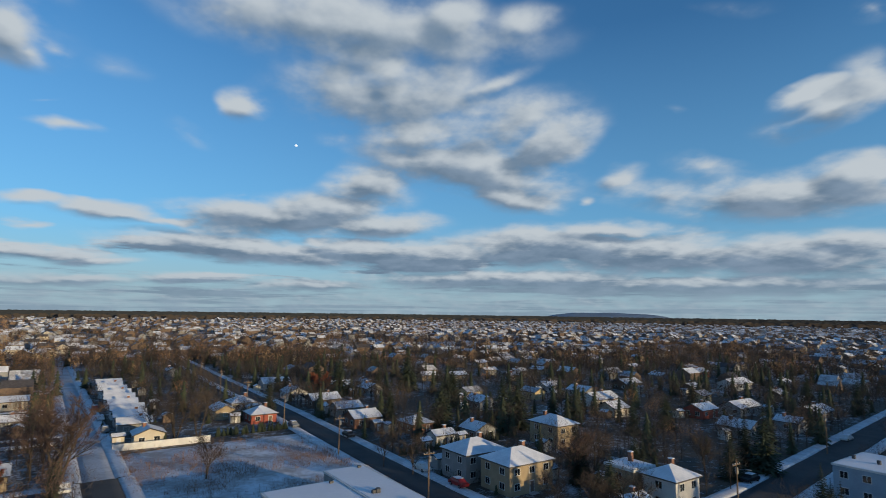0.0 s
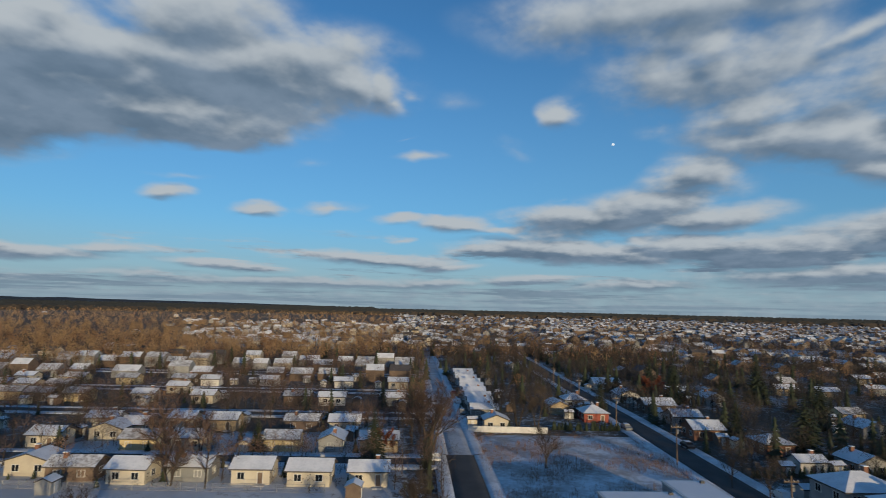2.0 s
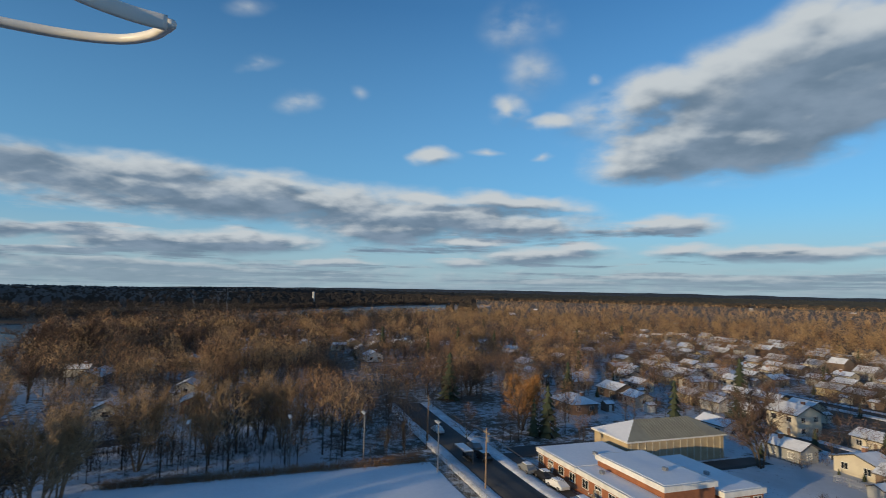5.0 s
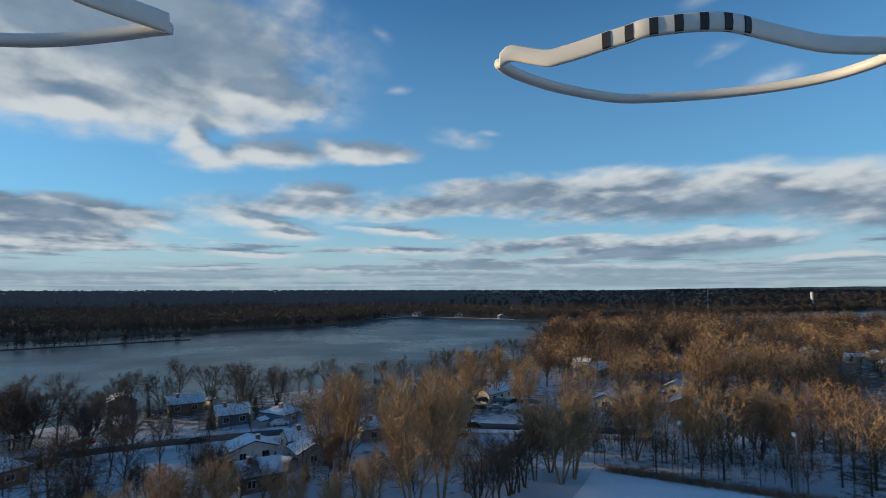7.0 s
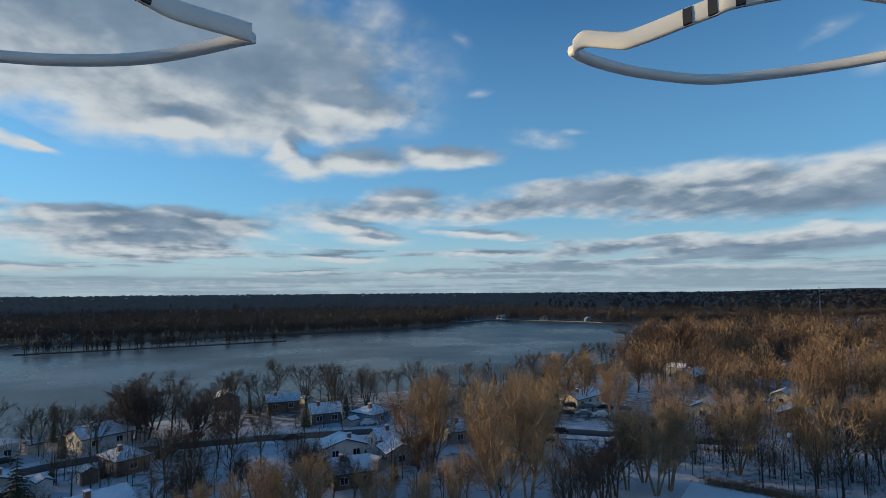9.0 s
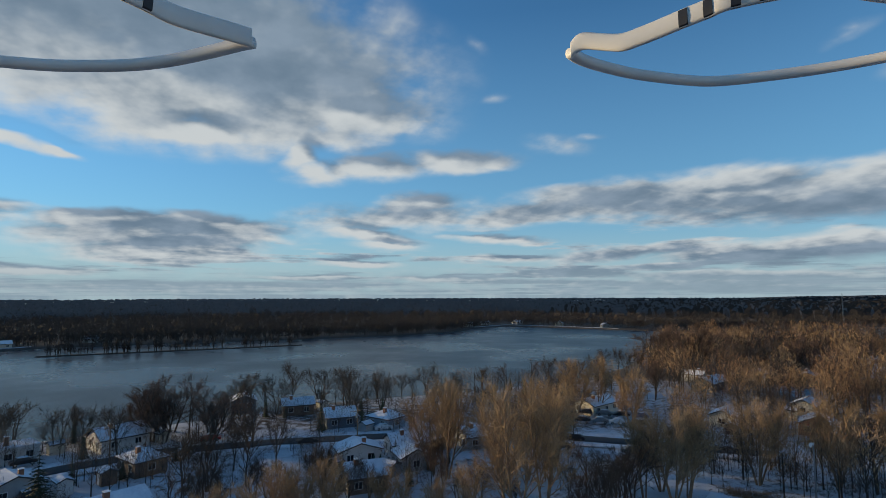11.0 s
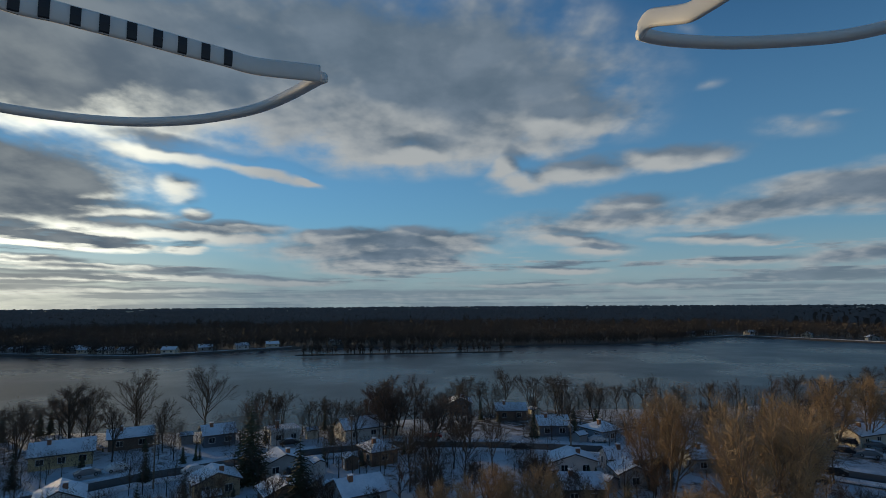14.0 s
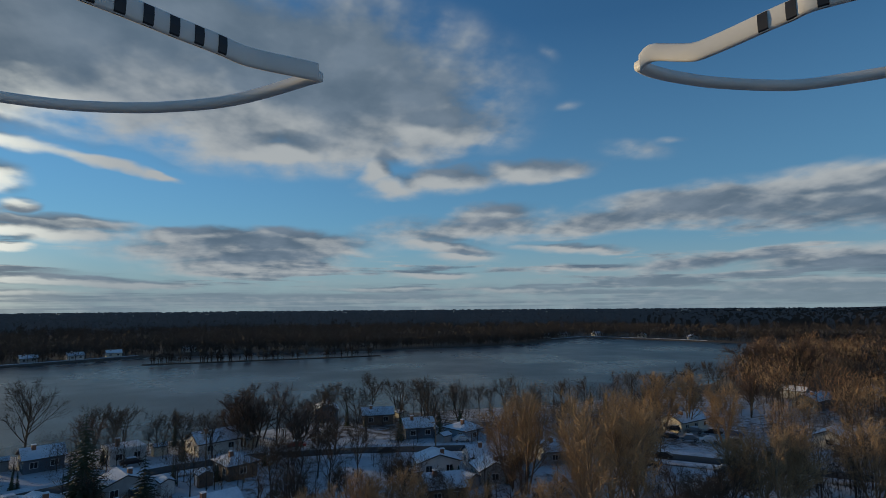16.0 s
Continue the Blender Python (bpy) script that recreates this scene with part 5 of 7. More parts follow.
plant("spruce", -26.1, 231.1, 11.4)
plant("spruce", -99.9, 81.5, 7.8)
plant("spruce", -106.7, 82.3, 5.6)
plant("spruce", -75.9, 91.7, 10.9)
plant("round", -109.3, 74.2, 9.5)
plant("round", -119.7, 72.2, 12.3)
plant("red", -78.3, 98.3, 5.5)
plant("round", -164.2, 75.8, 9.1)
plant("round", -76.3, 106.2, 15.3)
plant("round", -93.6, 58.0, 9.6)
plant("orange", -131.0, -16.5, 14.0, 0.9)
plant("oak", -79.1, 36.5, 8.8)
plant("oak", -82.4, 28.6, 7.6)
plant("round", -118.4, 30.3, 15.6)
plant("round", -87.6, 60.5, 12.0)
plant("spruce", -146.5, 32.6, 13.3)
plant("round", -109.9, -24.5, 10.3)
plant("round", -109.5, 66.8, 12.3)


def shore_row():
    """Old broadleaf trees along the gardens at the water's edge."""
    r = random.Random(77)
    for (ax, ay), (bx, by) in zip(NEAR_BANK[3:13], NEAR_BANK[4:14]):
        L = math.hypot(bx - ax, by - ay)
        s = r.uniform(0, 5)
        while s < L:
            d = r.uniform(4, 13)
            x, y = ax + (bx - ax) * s / L + d * (by - ay) / L, ay + (by - ay) * s / L - d * (bx - ax) / L
            if in_river(x, y) < -2.5 and free(x, y, 0.3) and road_gap(x, y) > 1.5:
                plant("oak" if r.random() < 0.8 else "round", x, y, r.uniform(7.5, 12.5))
            s += r.uniform(5, 11)


shore_row()


def light_tree(seed, H, girth, wide, twigs, fine, up, foot=0.22):
    """A bare tree in few triangles: stem, limbs, and a brush of twigs. Returns triangles and their material (0 twig, 1 bark)."""
    r = random.Random(seed)
    tri, mat = [], []

    def blade(p, q, w, m):
        side = (q - p).cross(Vector((r.uniform(-1, 1), r.uniform(-1, 1), r.uniform(-1, 1)))).normalized() * w
        tri.append((p - side, p + side, q))
        mat.append(m)

    for a in (0.0, 1.57):
        s = Vector((math.cos(a), math.sin(a), 0)) * girth
        tri.append((-s, s, Vector((0, 0, H * 0.8))))
        mat.append(1)
    # limbs reach into a rounded crown, and the twigs fan outwards all through it
    mid, half, root = H * (0.56 + foot * 0.3), H * (0.42 - foot * 0.3), Vector((0, 0, H * foot))

    def spot(lo):
        d = Vector((r.gauss(0, 1), r.gauss(0, 1), r.gauss(0.25 * up, 0.9))).normalized()
        k = lo + (1 - lo) * r.random() ** 0.6
        return Vector((d.x * wide * k, d.y * wide * k, mid + half * d.z * k))

    for i in range(14):
        q = spot(0.4)
        blade(Vector((0, 0, H * r.uniform(foot, 0.5) * (0.4 + 0.6 * q.z / H))), q, girth * 0.35, 1 if twigs >= 60 else 0)
    for i in range(twigs):
        q = spot(0.3)
        d = (q - root).normalized() + Vector((r.gauss(0, 0.6), r.gauss(0, 0.6), r.gauss(0.1 * up, 0.45)))
        blade(q - d.normalized() * H * r.uniform(0.07, 0.16), q, fine, 0)
    return np.array([[tuple(v) for v in t] for t in tri]), np.array(mat)


def light_conifer(seed, H, slim):
    """A spruce in few triangles: rings of drooping ragged boughs."""
    r = random.Random(seed)
    tri, mat = [(Vector((-0.1, 0, 0)), Vector((0.1, 0, 0)), Vector((0, 0, H * 0.9)))], [1]
    for k in range(9):
        z = H * (0.08 + 0.1 * k)
        reach = H * slim * (1 - z / H) ** 0.85 + 0.15
        for i in range(10):
            a = 6.283 * (i + r.random()) / 10
            L, w = reach * r.uniform(0.7, 1.15), 0.42
            tri.append((Vector((0, 0, z + H * 0.1)), Vector((math.cos(a - w) * L, math.sin(a - w) * L, z - L * 0.25)), Vector((math.cos(a + w) * L, math.sin(a + w) * L, z - L * r.uniform(0.1, 0.4)))))
            mat.append(0)
    return np.array([[tuple(v) for v in t] for t in tri]), np.array(mat)


def joined_trees(name, places, kits, mats, label):
    """Many light trees in one mesh. places: x, y, height, kit, tone."""
    pts, idx = [], []
    r = random.Random(3)
    for x, y, h, k, tone in places:
        tri, mat = kits[k]
        a = r.uniform(0, 6.283)
        c, s = math.cos(a), math.sin(a)
        q = tri * (h / 10.0)
        pts.append(np.stack((q[..., 0] * c - q[..., 1] * s + x, q[..., 0] * s + q[..., 1] * c + y, q[..., 2]), -1))
        idx.append(np.where(mat == 1, 0, tone))
    me = triangles(name, np.concatenate(pts), np.concatenate(idx), mats)
    return tagged(new(name, me), label, "woods", kind="stuff")


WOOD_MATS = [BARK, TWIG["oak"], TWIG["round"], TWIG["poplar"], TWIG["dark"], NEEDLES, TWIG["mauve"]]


def fill_trees():
    r = random.Random(9)
    found = []
    for tries in range(25000):
        b, d = r.uniform(-84, 274), math.sqrt(r.uniform(78 ** 2, 400 ** 2))
        x, y = -math.sin(radians(b)) * d, math.cos(radians(b)) * d
        if in_river(x, y) > -4:
            continue
        u, v = x * GU[0] + y * GU[1], x * GV[0] + y * GV[1]
        wood = -24 < u < 34 and -320 < v < -103 or b > 104 and b < 150 and d > 108 and u < 34 and v < -103
        if 85 < u < 160 and 10 < v < 58 or 40 < u < 108 and -103 < v < -20 or not wood and -30 < u < 36 and -102 < v < -40 or u < 50 and 100 < v < 140 or 55 < u < 95 and 15 < v < 64 or -4 < b < 30 and d < 112:
            continue
        if 150 < b < 232 and (d < 84 or d > 260):
            continue
        if 140.5 < b < 149.5 and 92 < d < 180:  # the snowy lot by the shore road
            continue
        open_ground = noise.noise((x * 0.022, y * 0.022, 9.0)) < (0.06 if b > 112 else -0.15)
        p = (0.08 if open_ground else 0.72) if wood or 100 < b < 150 else 0.16 if 36 < b < 70 and d < 320 else 0.55 if b < 12 and b > -46 else 0.75 if b < 36 and b > 0 else 0.7 if 150 < b < 232 else 0.5 if b < -46 or b > 232 else 0.16 if b < 91 else 0.6
        if r.random() > p or not free(x, y, -1.6 if 36 < b < 118 else 0.5) or road_gap(x, y) < 1.5:
            continue
        if b < 36:
            # few tawny trees here: cloud shade is put into the choice of tones
            kind = r.choices(("oak", "round", "spruce", "cedar"), (9, 0.4, 1.6, 0.8))[0]
        elif b < 72:
            kind = r.choices(("oak", "round", "spruce", "cedar"), (7, 1, 1.5, 2))[0]
        elif wood:
            kind = r.choices(("oak", "poplar", "round"), (3, 4, 5))[0]
        elif b < 150:
            kind = r.choices(("oak", "round", "poplar", "spruce"), (6, 4, 1, 0.4) if b < 112 else (3, 5, 3, 0.4))[0]
        else:
            kind = r.choices(("oak", "round", "cedar"), (6, 1, 1))[0]
        clump = noise.noise((x * 0.032, y * 0.032, 2.0))
        if b > 98 and clump < -0.12:
            kind = "thicket"
        # taller unseen trees, added behind the view to block the low sun
        h = r.uniform(7, 13) * (1 + 0.6 * clump if b > 98 else 1.0) * (1.25 if wood else 1.4 if b < -46 or b > 232 else 0.8 if b < 36 else 0.8 if b < 72 else 1.4 if b < -46 or b > 232 else 0.75 if b > 150 else 1.0)
        found.append((d + (400 if b < -46 or b > 232 else 0), x, y, kind, h * (0.6 if kind == "cedar" else 1.0)))
        if len(found) >= 7000:
            break
    # dark undergrowth and young trees between the trunks of the wood by the field
    for tries in range(2600):
        b, d = r.uniform(104, 152), math.sqrt(r.uniform(80 ** 2, 240 ** 2))
        x, y = -math.sin(radians(b)) * d, math.cos(radians(b)) * d
        u, v = x * GU[0] + y * GU[1], x * GV[0] + y * GV[1]
        if u < 33 and v < -103 and not (140.5 < b < 149.5 and d > 92) and in_river(x, y) < -5 and free(x, y, 0.3) and road_gap(x, y) > 1.5 and r.random() < 0.62:
            found.append((d + 100, x, y, "thicket", r.uniform(2.5, 7.5)))
    # brown garden trees in clumps among the bungalows
    for tries in range(3200):
        b, d = r.uniform(24, 97), math.sqrt(r.uniform(95 ** 2, 330 ** 2))
        x, y = -math.sin(radians(b)) * d, math.cos(radians(b)) * d
        u, v = x * GU[0] + y * GU[1], x * GV[0] + y * GV[1]
        clump = noise.noise((x * 0.03, y * 0.03, 6.0))
        if u > 100 and v < 8 and (clump > 0.12 or r.random() < 0.5) and free(x, y, -1.5) and road_gap(x, y) > 1.0:
            found.append((d + 100, x, y, "oak", r.uniform(5, 9) if clump > 0.12 else r.uniform(3, 7)))
    found.sort()
    for d, x, y, kind, h in found[:60]:
        plant("oak" if kind == "thicket" else kind, x, y, h)
    kits = [light_tree(s, 10.0, 0.12, w, n, 0.03, up) for s, w, n, up in ((1, 3.7, 250, 0.7), (2, 3.2, 250, 0.9), (3, 4.1, 260, 0.6), (4, 2.8, 240, 1.0))]
    kits += [light_conifer(s, 10.0, w) for s, w in ((5, 0.24), (6, 0.19))]
    kits += [light_tree(s, 10.0, 0.12, w, 140, 0.055, up) for s, w, up in ((1, 3.7, 0.7), (2, 3.2, 0.9), (3, 4.1, 0.6), (4, 2.8, 1.0))]
    places = []
    for d, x, y, kind, h in found[60:]:
        tone = {"oak": 1, "round": 2, "poplar": 3, "thicket": 4}.get(kind, 0)
        if tone == 1 and bearing(x, y) < 130:
            # below bearing 33 the dark tone puts cloud shade into the twigs
            tone = 4 if bearing(x, y) < 33 or r.random() < 0.4 else 6
        if tone:
            places.append((x, y, h, {1: (0, 2), 2: (0, 1), 3: (1, 3), 4: (0, 2), 6: (0, 2)}[tone][r.randrange(2)] + (0 if d < 190 else 6), tone))
        elif d < 125:
            plant(kind, x, y, h)
        else:
            places.append((x, y, h, 4 + r.randrange(2), 5))
    joined_trees("woods", places, kits, WOOD_MATS, "bare trees between the houses and along the streets, with unseen ones added behind the view for shade")


fill_trees()


def far_woods():
    """Woods beyond the near streets, and the rim of the plain with shade and haze in its colours."""
    r = random.Random(21)
    kits = [light_tree(s, 10.0, 0.1, w, n, 0.14, up) for s, w, n, up in ((5, 3.2, 34, 0.8), (6, 2.6, 34, 1.1), (7, 3.6, 36, 0.7), (8, 2.4, 30, 1.3))]
    bushy = [light_tree(s, 10.0, 0.1, w, 22, 0.42, up, 0.02) for s, w, up in ((25, 3.6, 0.6), (26, 3.0, 0.8), (27, 4.0, 0.5), (28, 3.2, 0.9))]
    coarse = [light_tree(s, 10.0, 0.14, w, 9, 0.5, up) for s, w, up in ((15, 3.8, 0.8), (16, 3.2, 1.1))]
    near, far = [], []
    for tries in range(60000):
        b, d = r.uniform(-48, 234), 310 * (2400 / 310) ** (r.random() ** 1.05)
        x, y = -math.sin(radians(b)) * d, math.cos(radians(b)) * d
        if in_river(x, y) > -3 or r.random() > wooded(x, y) * (1.0 if d > 420 else 0.5):
            continue
        h = r.uniform(7, 13) * (1.1 if b > 150 else 1.0)
        # sunlight put into the tone: golden twigs prevail on the sunlit bearings
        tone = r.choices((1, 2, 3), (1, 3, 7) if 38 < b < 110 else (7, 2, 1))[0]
        # shade put into the tone: dark twigs on the far and backlit sides
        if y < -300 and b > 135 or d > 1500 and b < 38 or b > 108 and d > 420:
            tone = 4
        if d < 800:
            near.append((x, y, h, r.randrange(4), tone))
        else:
            far.append((x, y, h, r.randrange(2), tone))
    for tries in range(9000):
        b, d = r.uniform(-48, 120), r.uniform(290, 900)
        if belt(b, d):
            x, y = -math.sin(radians(b)) * d, math.cos(radians(b)) * d
            if in_river(x, y) < -5 and road_gap(x, y) > 2 and (d > 430 or free(x, y, -1.0)):
                # belt tones carry sun and cloud shade: golden past b 38, dark below 12
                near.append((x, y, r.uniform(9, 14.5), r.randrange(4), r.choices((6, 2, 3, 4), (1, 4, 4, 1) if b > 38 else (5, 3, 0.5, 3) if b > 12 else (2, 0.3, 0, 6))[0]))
    # the wooded point before the bay, and the woods on its other side
    for tries in range(1700):
        b, d = r.uniform(111, 150), r.uniform(290, 520)
        x, y = -math.sin(radians(b)) * d, math.cos(radians(b)) * d
        if -90 < in_river(x, y) < -4 and noise.noise((x * 0.016, y * 0.016, 4.0)) > -0.12:
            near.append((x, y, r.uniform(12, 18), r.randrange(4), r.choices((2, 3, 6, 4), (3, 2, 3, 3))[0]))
    for tries in range(2600):
        b, d = r.uniform(108, 140), r.uniform(520, 1500)
        x, y = -math.sin(radians(b)) * d, math.cos(radians(b)) * d
        if in_river(x, y) < -4 and y < -200:
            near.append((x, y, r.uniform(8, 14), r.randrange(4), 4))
    r.shuffle(near)
    bank = []
    for tries in range(30000):
        x, y = r.uniform(-420, 900), -330 - 900 * r.random() ** 1.5
        g = in_river(x, y)
        if g > -3 or y > -300 or r.random() > (1.0 if g > -90 else 0.75):
            continue
        # half the bank trees take the dark tone that stands in for shade
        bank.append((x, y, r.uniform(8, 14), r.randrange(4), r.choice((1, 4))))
        if len(bank) >= 6800:
            break
    for (ax, ay), (bx, by) in zip(FAR_BANK, FAR_BANK[1:]):
        L = math.hypot(bx - ax, by - ay)
        for i in range(int(L * 1.1)):
            k, g = r.random(), 2.0 + 24 * r.random()
            x, y = ax + (bx - ax) * k + g * (by - ay) / L, ay + (by - ay) * k - g * (bx - ax) / L
            at = bearing(x, y)
            if in_river(x, y) < -1.5 and not (g < 17 and (196 < at < 218 or 142 < at < 158)):
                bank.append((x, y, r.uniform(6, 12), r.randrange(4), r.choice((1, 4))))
    joined_trees("far_bank_woods", bank, bushy, WOOD_MATS, "leafless woods along the far river bank, shade put into their dark twigs")
    joined_trees("distant_woods", near[:13500], kits, WOOD_MATS, "leafless brown woods beyond the streets and the river")
    joined_trees("distant_woods", far[:12000], coarse, WOOD_MATS, "leafless woods far across the plain")
    verts, faces, index = [], [], []
    for tries in range(32000):
        b = r.uniform(-50, 236)
        d = r.uniform(1900, 4700) if b < 102 or r.random() < 0.45 else 850 * (2000 / 850) ** r.random()
        x, y = -math.sin(radians(b)) * d, math.cos(radians(b)) * d
        hill = max(0, (d - 2600) / 2000)
        lift = 1.0 + (0.8 if 40 < b < 130 else 0.0) * hill
        h, w = r.uniform(9, 15) * lift, r.uniform(6, 16) if d > 1900 else r.uniform(2.5, 6)
        if d < 1900 and (in_river(x, y) > -10 or y > -320 and b > 137):
            continue
        c, s = math.cos(radians(b)), math.sin(radians(b))
        k = len(verts)
        pts = [(-w, 0), (w, 0), (w * r.uniform(0.5, 0.9), h * r.uniform(0.7, 1)), (w * r.uniform(-0.2, 0.2), h), (-w * r.uniform(0.5, 0.9), h * r.uniform(0.6, 1))]
        turn = radians(b) + r.uniform(0.1, 0.7)
        c, s = math.cos(turn), math.sin(turn)
        verts += [(x + c * p, y + s * p, q) for p, q in pts]
        faces.append((k, k + 1, k + 2, k + 3, k + 4))
        # light painted by bearing: paler haze grey on the backlit side, darker elsewhere
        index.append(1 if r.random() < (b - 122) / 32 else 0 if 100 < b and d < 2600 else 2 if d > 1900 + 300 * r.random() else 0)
    me = mesh_of("horizon_woods", verts, faces, [TWIG["dark"], HAZE_GREY_WOODS, HAZE_BLUE_WOODS], index)
    tagged(new("horizon_woods", me), "line of woods along the horizon, shade and haze put into its colour", "woods", kind="stuff")


far_woods()


def ridge(name, b0, b1, height, material, label):
    """A long low ridge on the horizon, with an uneven crest and a wooded slope."""
    verts, faces = [], []
    n = 90
    for i in range(n + 1):
        b = b0 + (b1 - b0) * i / n
        s = math.sin(math.pi * i / n) ** 0.5
        top = s * (height + height * 0.18 * noise.noise((b * 0.35, 0, 2.0)) + height * 0.05 * noise.noise((b * 2.2, 0, 5.0)))
        for r, z in ((4420, -1.0), (4640, max(top, 0.5)), (4860, -1.0)):
            verts.append((-math.sin(radians(b)) * r, math.cos(radians(b)) * r, z))
    for i in range(n):
        for j in (0, 1):
            a = i * 3 + j
            faces.append((a, a + 3, a + 4, a + 1))
    tagged(new(name, mesh_of(name, verts, faces, [material], smooth=True)), label, "hill", kind="structure")


ridge("backdrop_hill", -22.6, -10.4, 48.0, HILL, "low wooded hill on the horizon, blue haze painted into its colour")
ridge("backdrop_ridge", 38, 136, 46.0, HAZE_BLUE_WOODS, "long wooded ridge on the horizon, blue haze painted into its colour")

# ---- the school, the playing field and the street things ----
def wing(e, u0, u1, v0, v1, h, wall, fascia=0.8):
    """A flat-roofed wing in the school's own axes (x along v, y along u), with fascia, snow and window bands."""
    part("wall", box_bm(v0, v1, u0, u1, -0.4, h - fascia), wall, e, "orange brick wall")
    bm = bmesh.new()
    add_box(bm, v0 - 0.3, v1 + 0.3, u0 - 0.3, u1 + 0.3, h - fascia, h, 0)
    add_box(bm, v0 + 0.15, v1 - 0.15, u0 + 0.15, u1 - 0.15, h - 0.1, h + 0.06, 1)
    part("roof", bm, [TRIM, RINK_SNOW], e, "flat snow-covered roof with a white fascia")


def build_school():
    ou, ov = 50.0, -78.0
    x, y = town(ou, ov)
    e = thing("school", x, y, 0, 35, "low orange-brick school with flat snow-covered roofs and a hipped hall", "school")
    wing(e, 1.7, 15.5, -13.0, -1.0, 3.8, ORANGE_BRICK)
    wing(e, 1.9, 6.0, -0.99, 14.8, 3.75, ORANGE_BRICK)
    wing(e, 6.01, 15.0, -0.98, 14.5, 5.5, ORANGE_BRICK)
    wing(e, 16.5, 24.0, -2.0, 14.8, 3.8, ORANGE_BRICK)
    part("wall", box_bm(0, 9, 15.01, 16.49, -0.4, 3.2), ORANGE_BRICK, e)
    # windows of the street front and the end walls
    fr, pn = window_mesh(1.5, 1.3)
    for i in range(8):
        o = part("window", fr, None, e)
        o.matrix_basis = pose(-12.0 + i * 3.4, 1.69 if i < 4 else 1.88, 1.3)
        part("pane", pn, None, o)
    for i in range(3):
        o = part("window", fr, None, e)
        o.matrix_basis = pose(14.82, 18.0 + i * 2.4, 1.3, 0, 0, 90)
        part("pane", pn, None, o)
    for i in range(2):
        o = part("door", door_mesh(), None, e)
        o.matrix_basis = pose(-8.6 + i * 13.6, 1.69 if i == 0 else 1.88, 0)
    for px, py, pz in ((-6, 9, 3.86), (3, 4, 3.81), (9, 11, 5.56), (8, 20, 3.86)):
        bm = bmesh.new()
        add_box(bm, px - 0.4, px + 0.4, py - 0.3, py + 0.3, pz - 0.05, pz + 0.5, 0, 0.05)
        part("roof_vent", bm, STEEL, e)
    # the hall behind
    v0, v1, u0, u1, h, ridge = -19.0, -8.6, 18.0, 41.0, 4.8, 7.3
    part("wall", box_bm(v0, v1, u0, u1, -0.4, h), WALLS["sand"], e, "tan ribbed hall wall")
    for i in range(14):
        part("rib", box_bm(v1, v1 + 0.08, u0 + 0.6 + i * 1.65, u0 + 0.75 + i * 1.65, 0, h - 0.2), WALLS["cream"], e)
    m, o = (v0 + v1) / 2, 0.5
    vs = [(v0 - o, u0 - o, h), (v1 + o, u0 - o, h), (v1 + o, u1 + o, h), (v0 - o, u1 + o, h), (m, u0 + 5.5, ridge), (m, u1 - 4.0, ridge)]
    vs += [(a, b, c - 0.3) for a, b, c in vs[:4]]
    fs = [(0, 1, 4), (1, 2, 5, 4), (2, 3, 5), (3, 0, 4, 5), (0, 6, 7, 1), (1, 7, 8, 2), (2, 8, 9, 3), (3, 9, 6, 0), (9, 8, 7, 6)]
    part("hall_roof", mesh_of("hall_roof", vs, fs, [TAN_METAL, RINK_SNOW, TRIM], [1, 0, 0, 1, 2, 2, 2, 2, 2]), None, e, "tan metal hipped roof with snow on one end")
    for i in range(18):
        a = u0 + 5.6 + i * 0.75
        bm = bmesh.new()
        add_tube(bm, (v1 + o, a, h + 0.03), (m, a, ridge + 0.03), 0.04, 0.04, 4)
        part("seam", bm, TAN_METAL, e)


build_school()


def slab(name, u0, u1, v0, v1, z, material, label, category):
    """A sheet on the ground with a broken edge, in the town grid."""
    n = 14
    verts, faces = [], []
    for i in range(n + 1):
        for j in range(n + 1):
            a, b = u0 + (u1 - u0) * i / n, v0 + (v1 - v0) * j / n
            edge = i in (0, n) or j in (0, n)
            q = noise.noise((a * 0.3, b * 0.3, 2)) * 0.7 if edge else 0
            x, y = town(a + q, b + q)
            verts.append((x, y, z - (0.3 if edge else 0)))
    for i in range(n):
        for j in range(n):
            k = i * (n + 1) + j
            faces.append((k, k + n + 1, k + n + 2, k + 1))
    return tagged(new(name, mesh_of(name, verts, faces, [material], smooth=True)), label, category, kind="structure")


slab("playing_field", -22, 33.5, -99.5, -45, 0.42, RINK_SNOW, "smooth snow-covered playing field", "field")
slab("car_park", 46.8, 51.2, -101, -58, 0.36, ASPHALT, "dark asphalt car park beside the school", "car park")
slab("driveway", 51, 90, -104, -97.8, 0.36, ASPHALT, "dark asphalt drive behind the school", "driveway")
slab("driveway", 80, 97, -85, -80.5, 0.36, ASPHALT, "dark asphalt yard beside the hall", "driveway")
slab("yard", 89, 143, 13, 54, 0.30, WEEDY_SNOW, "snowy vacant lot with dead weeds", "lot")


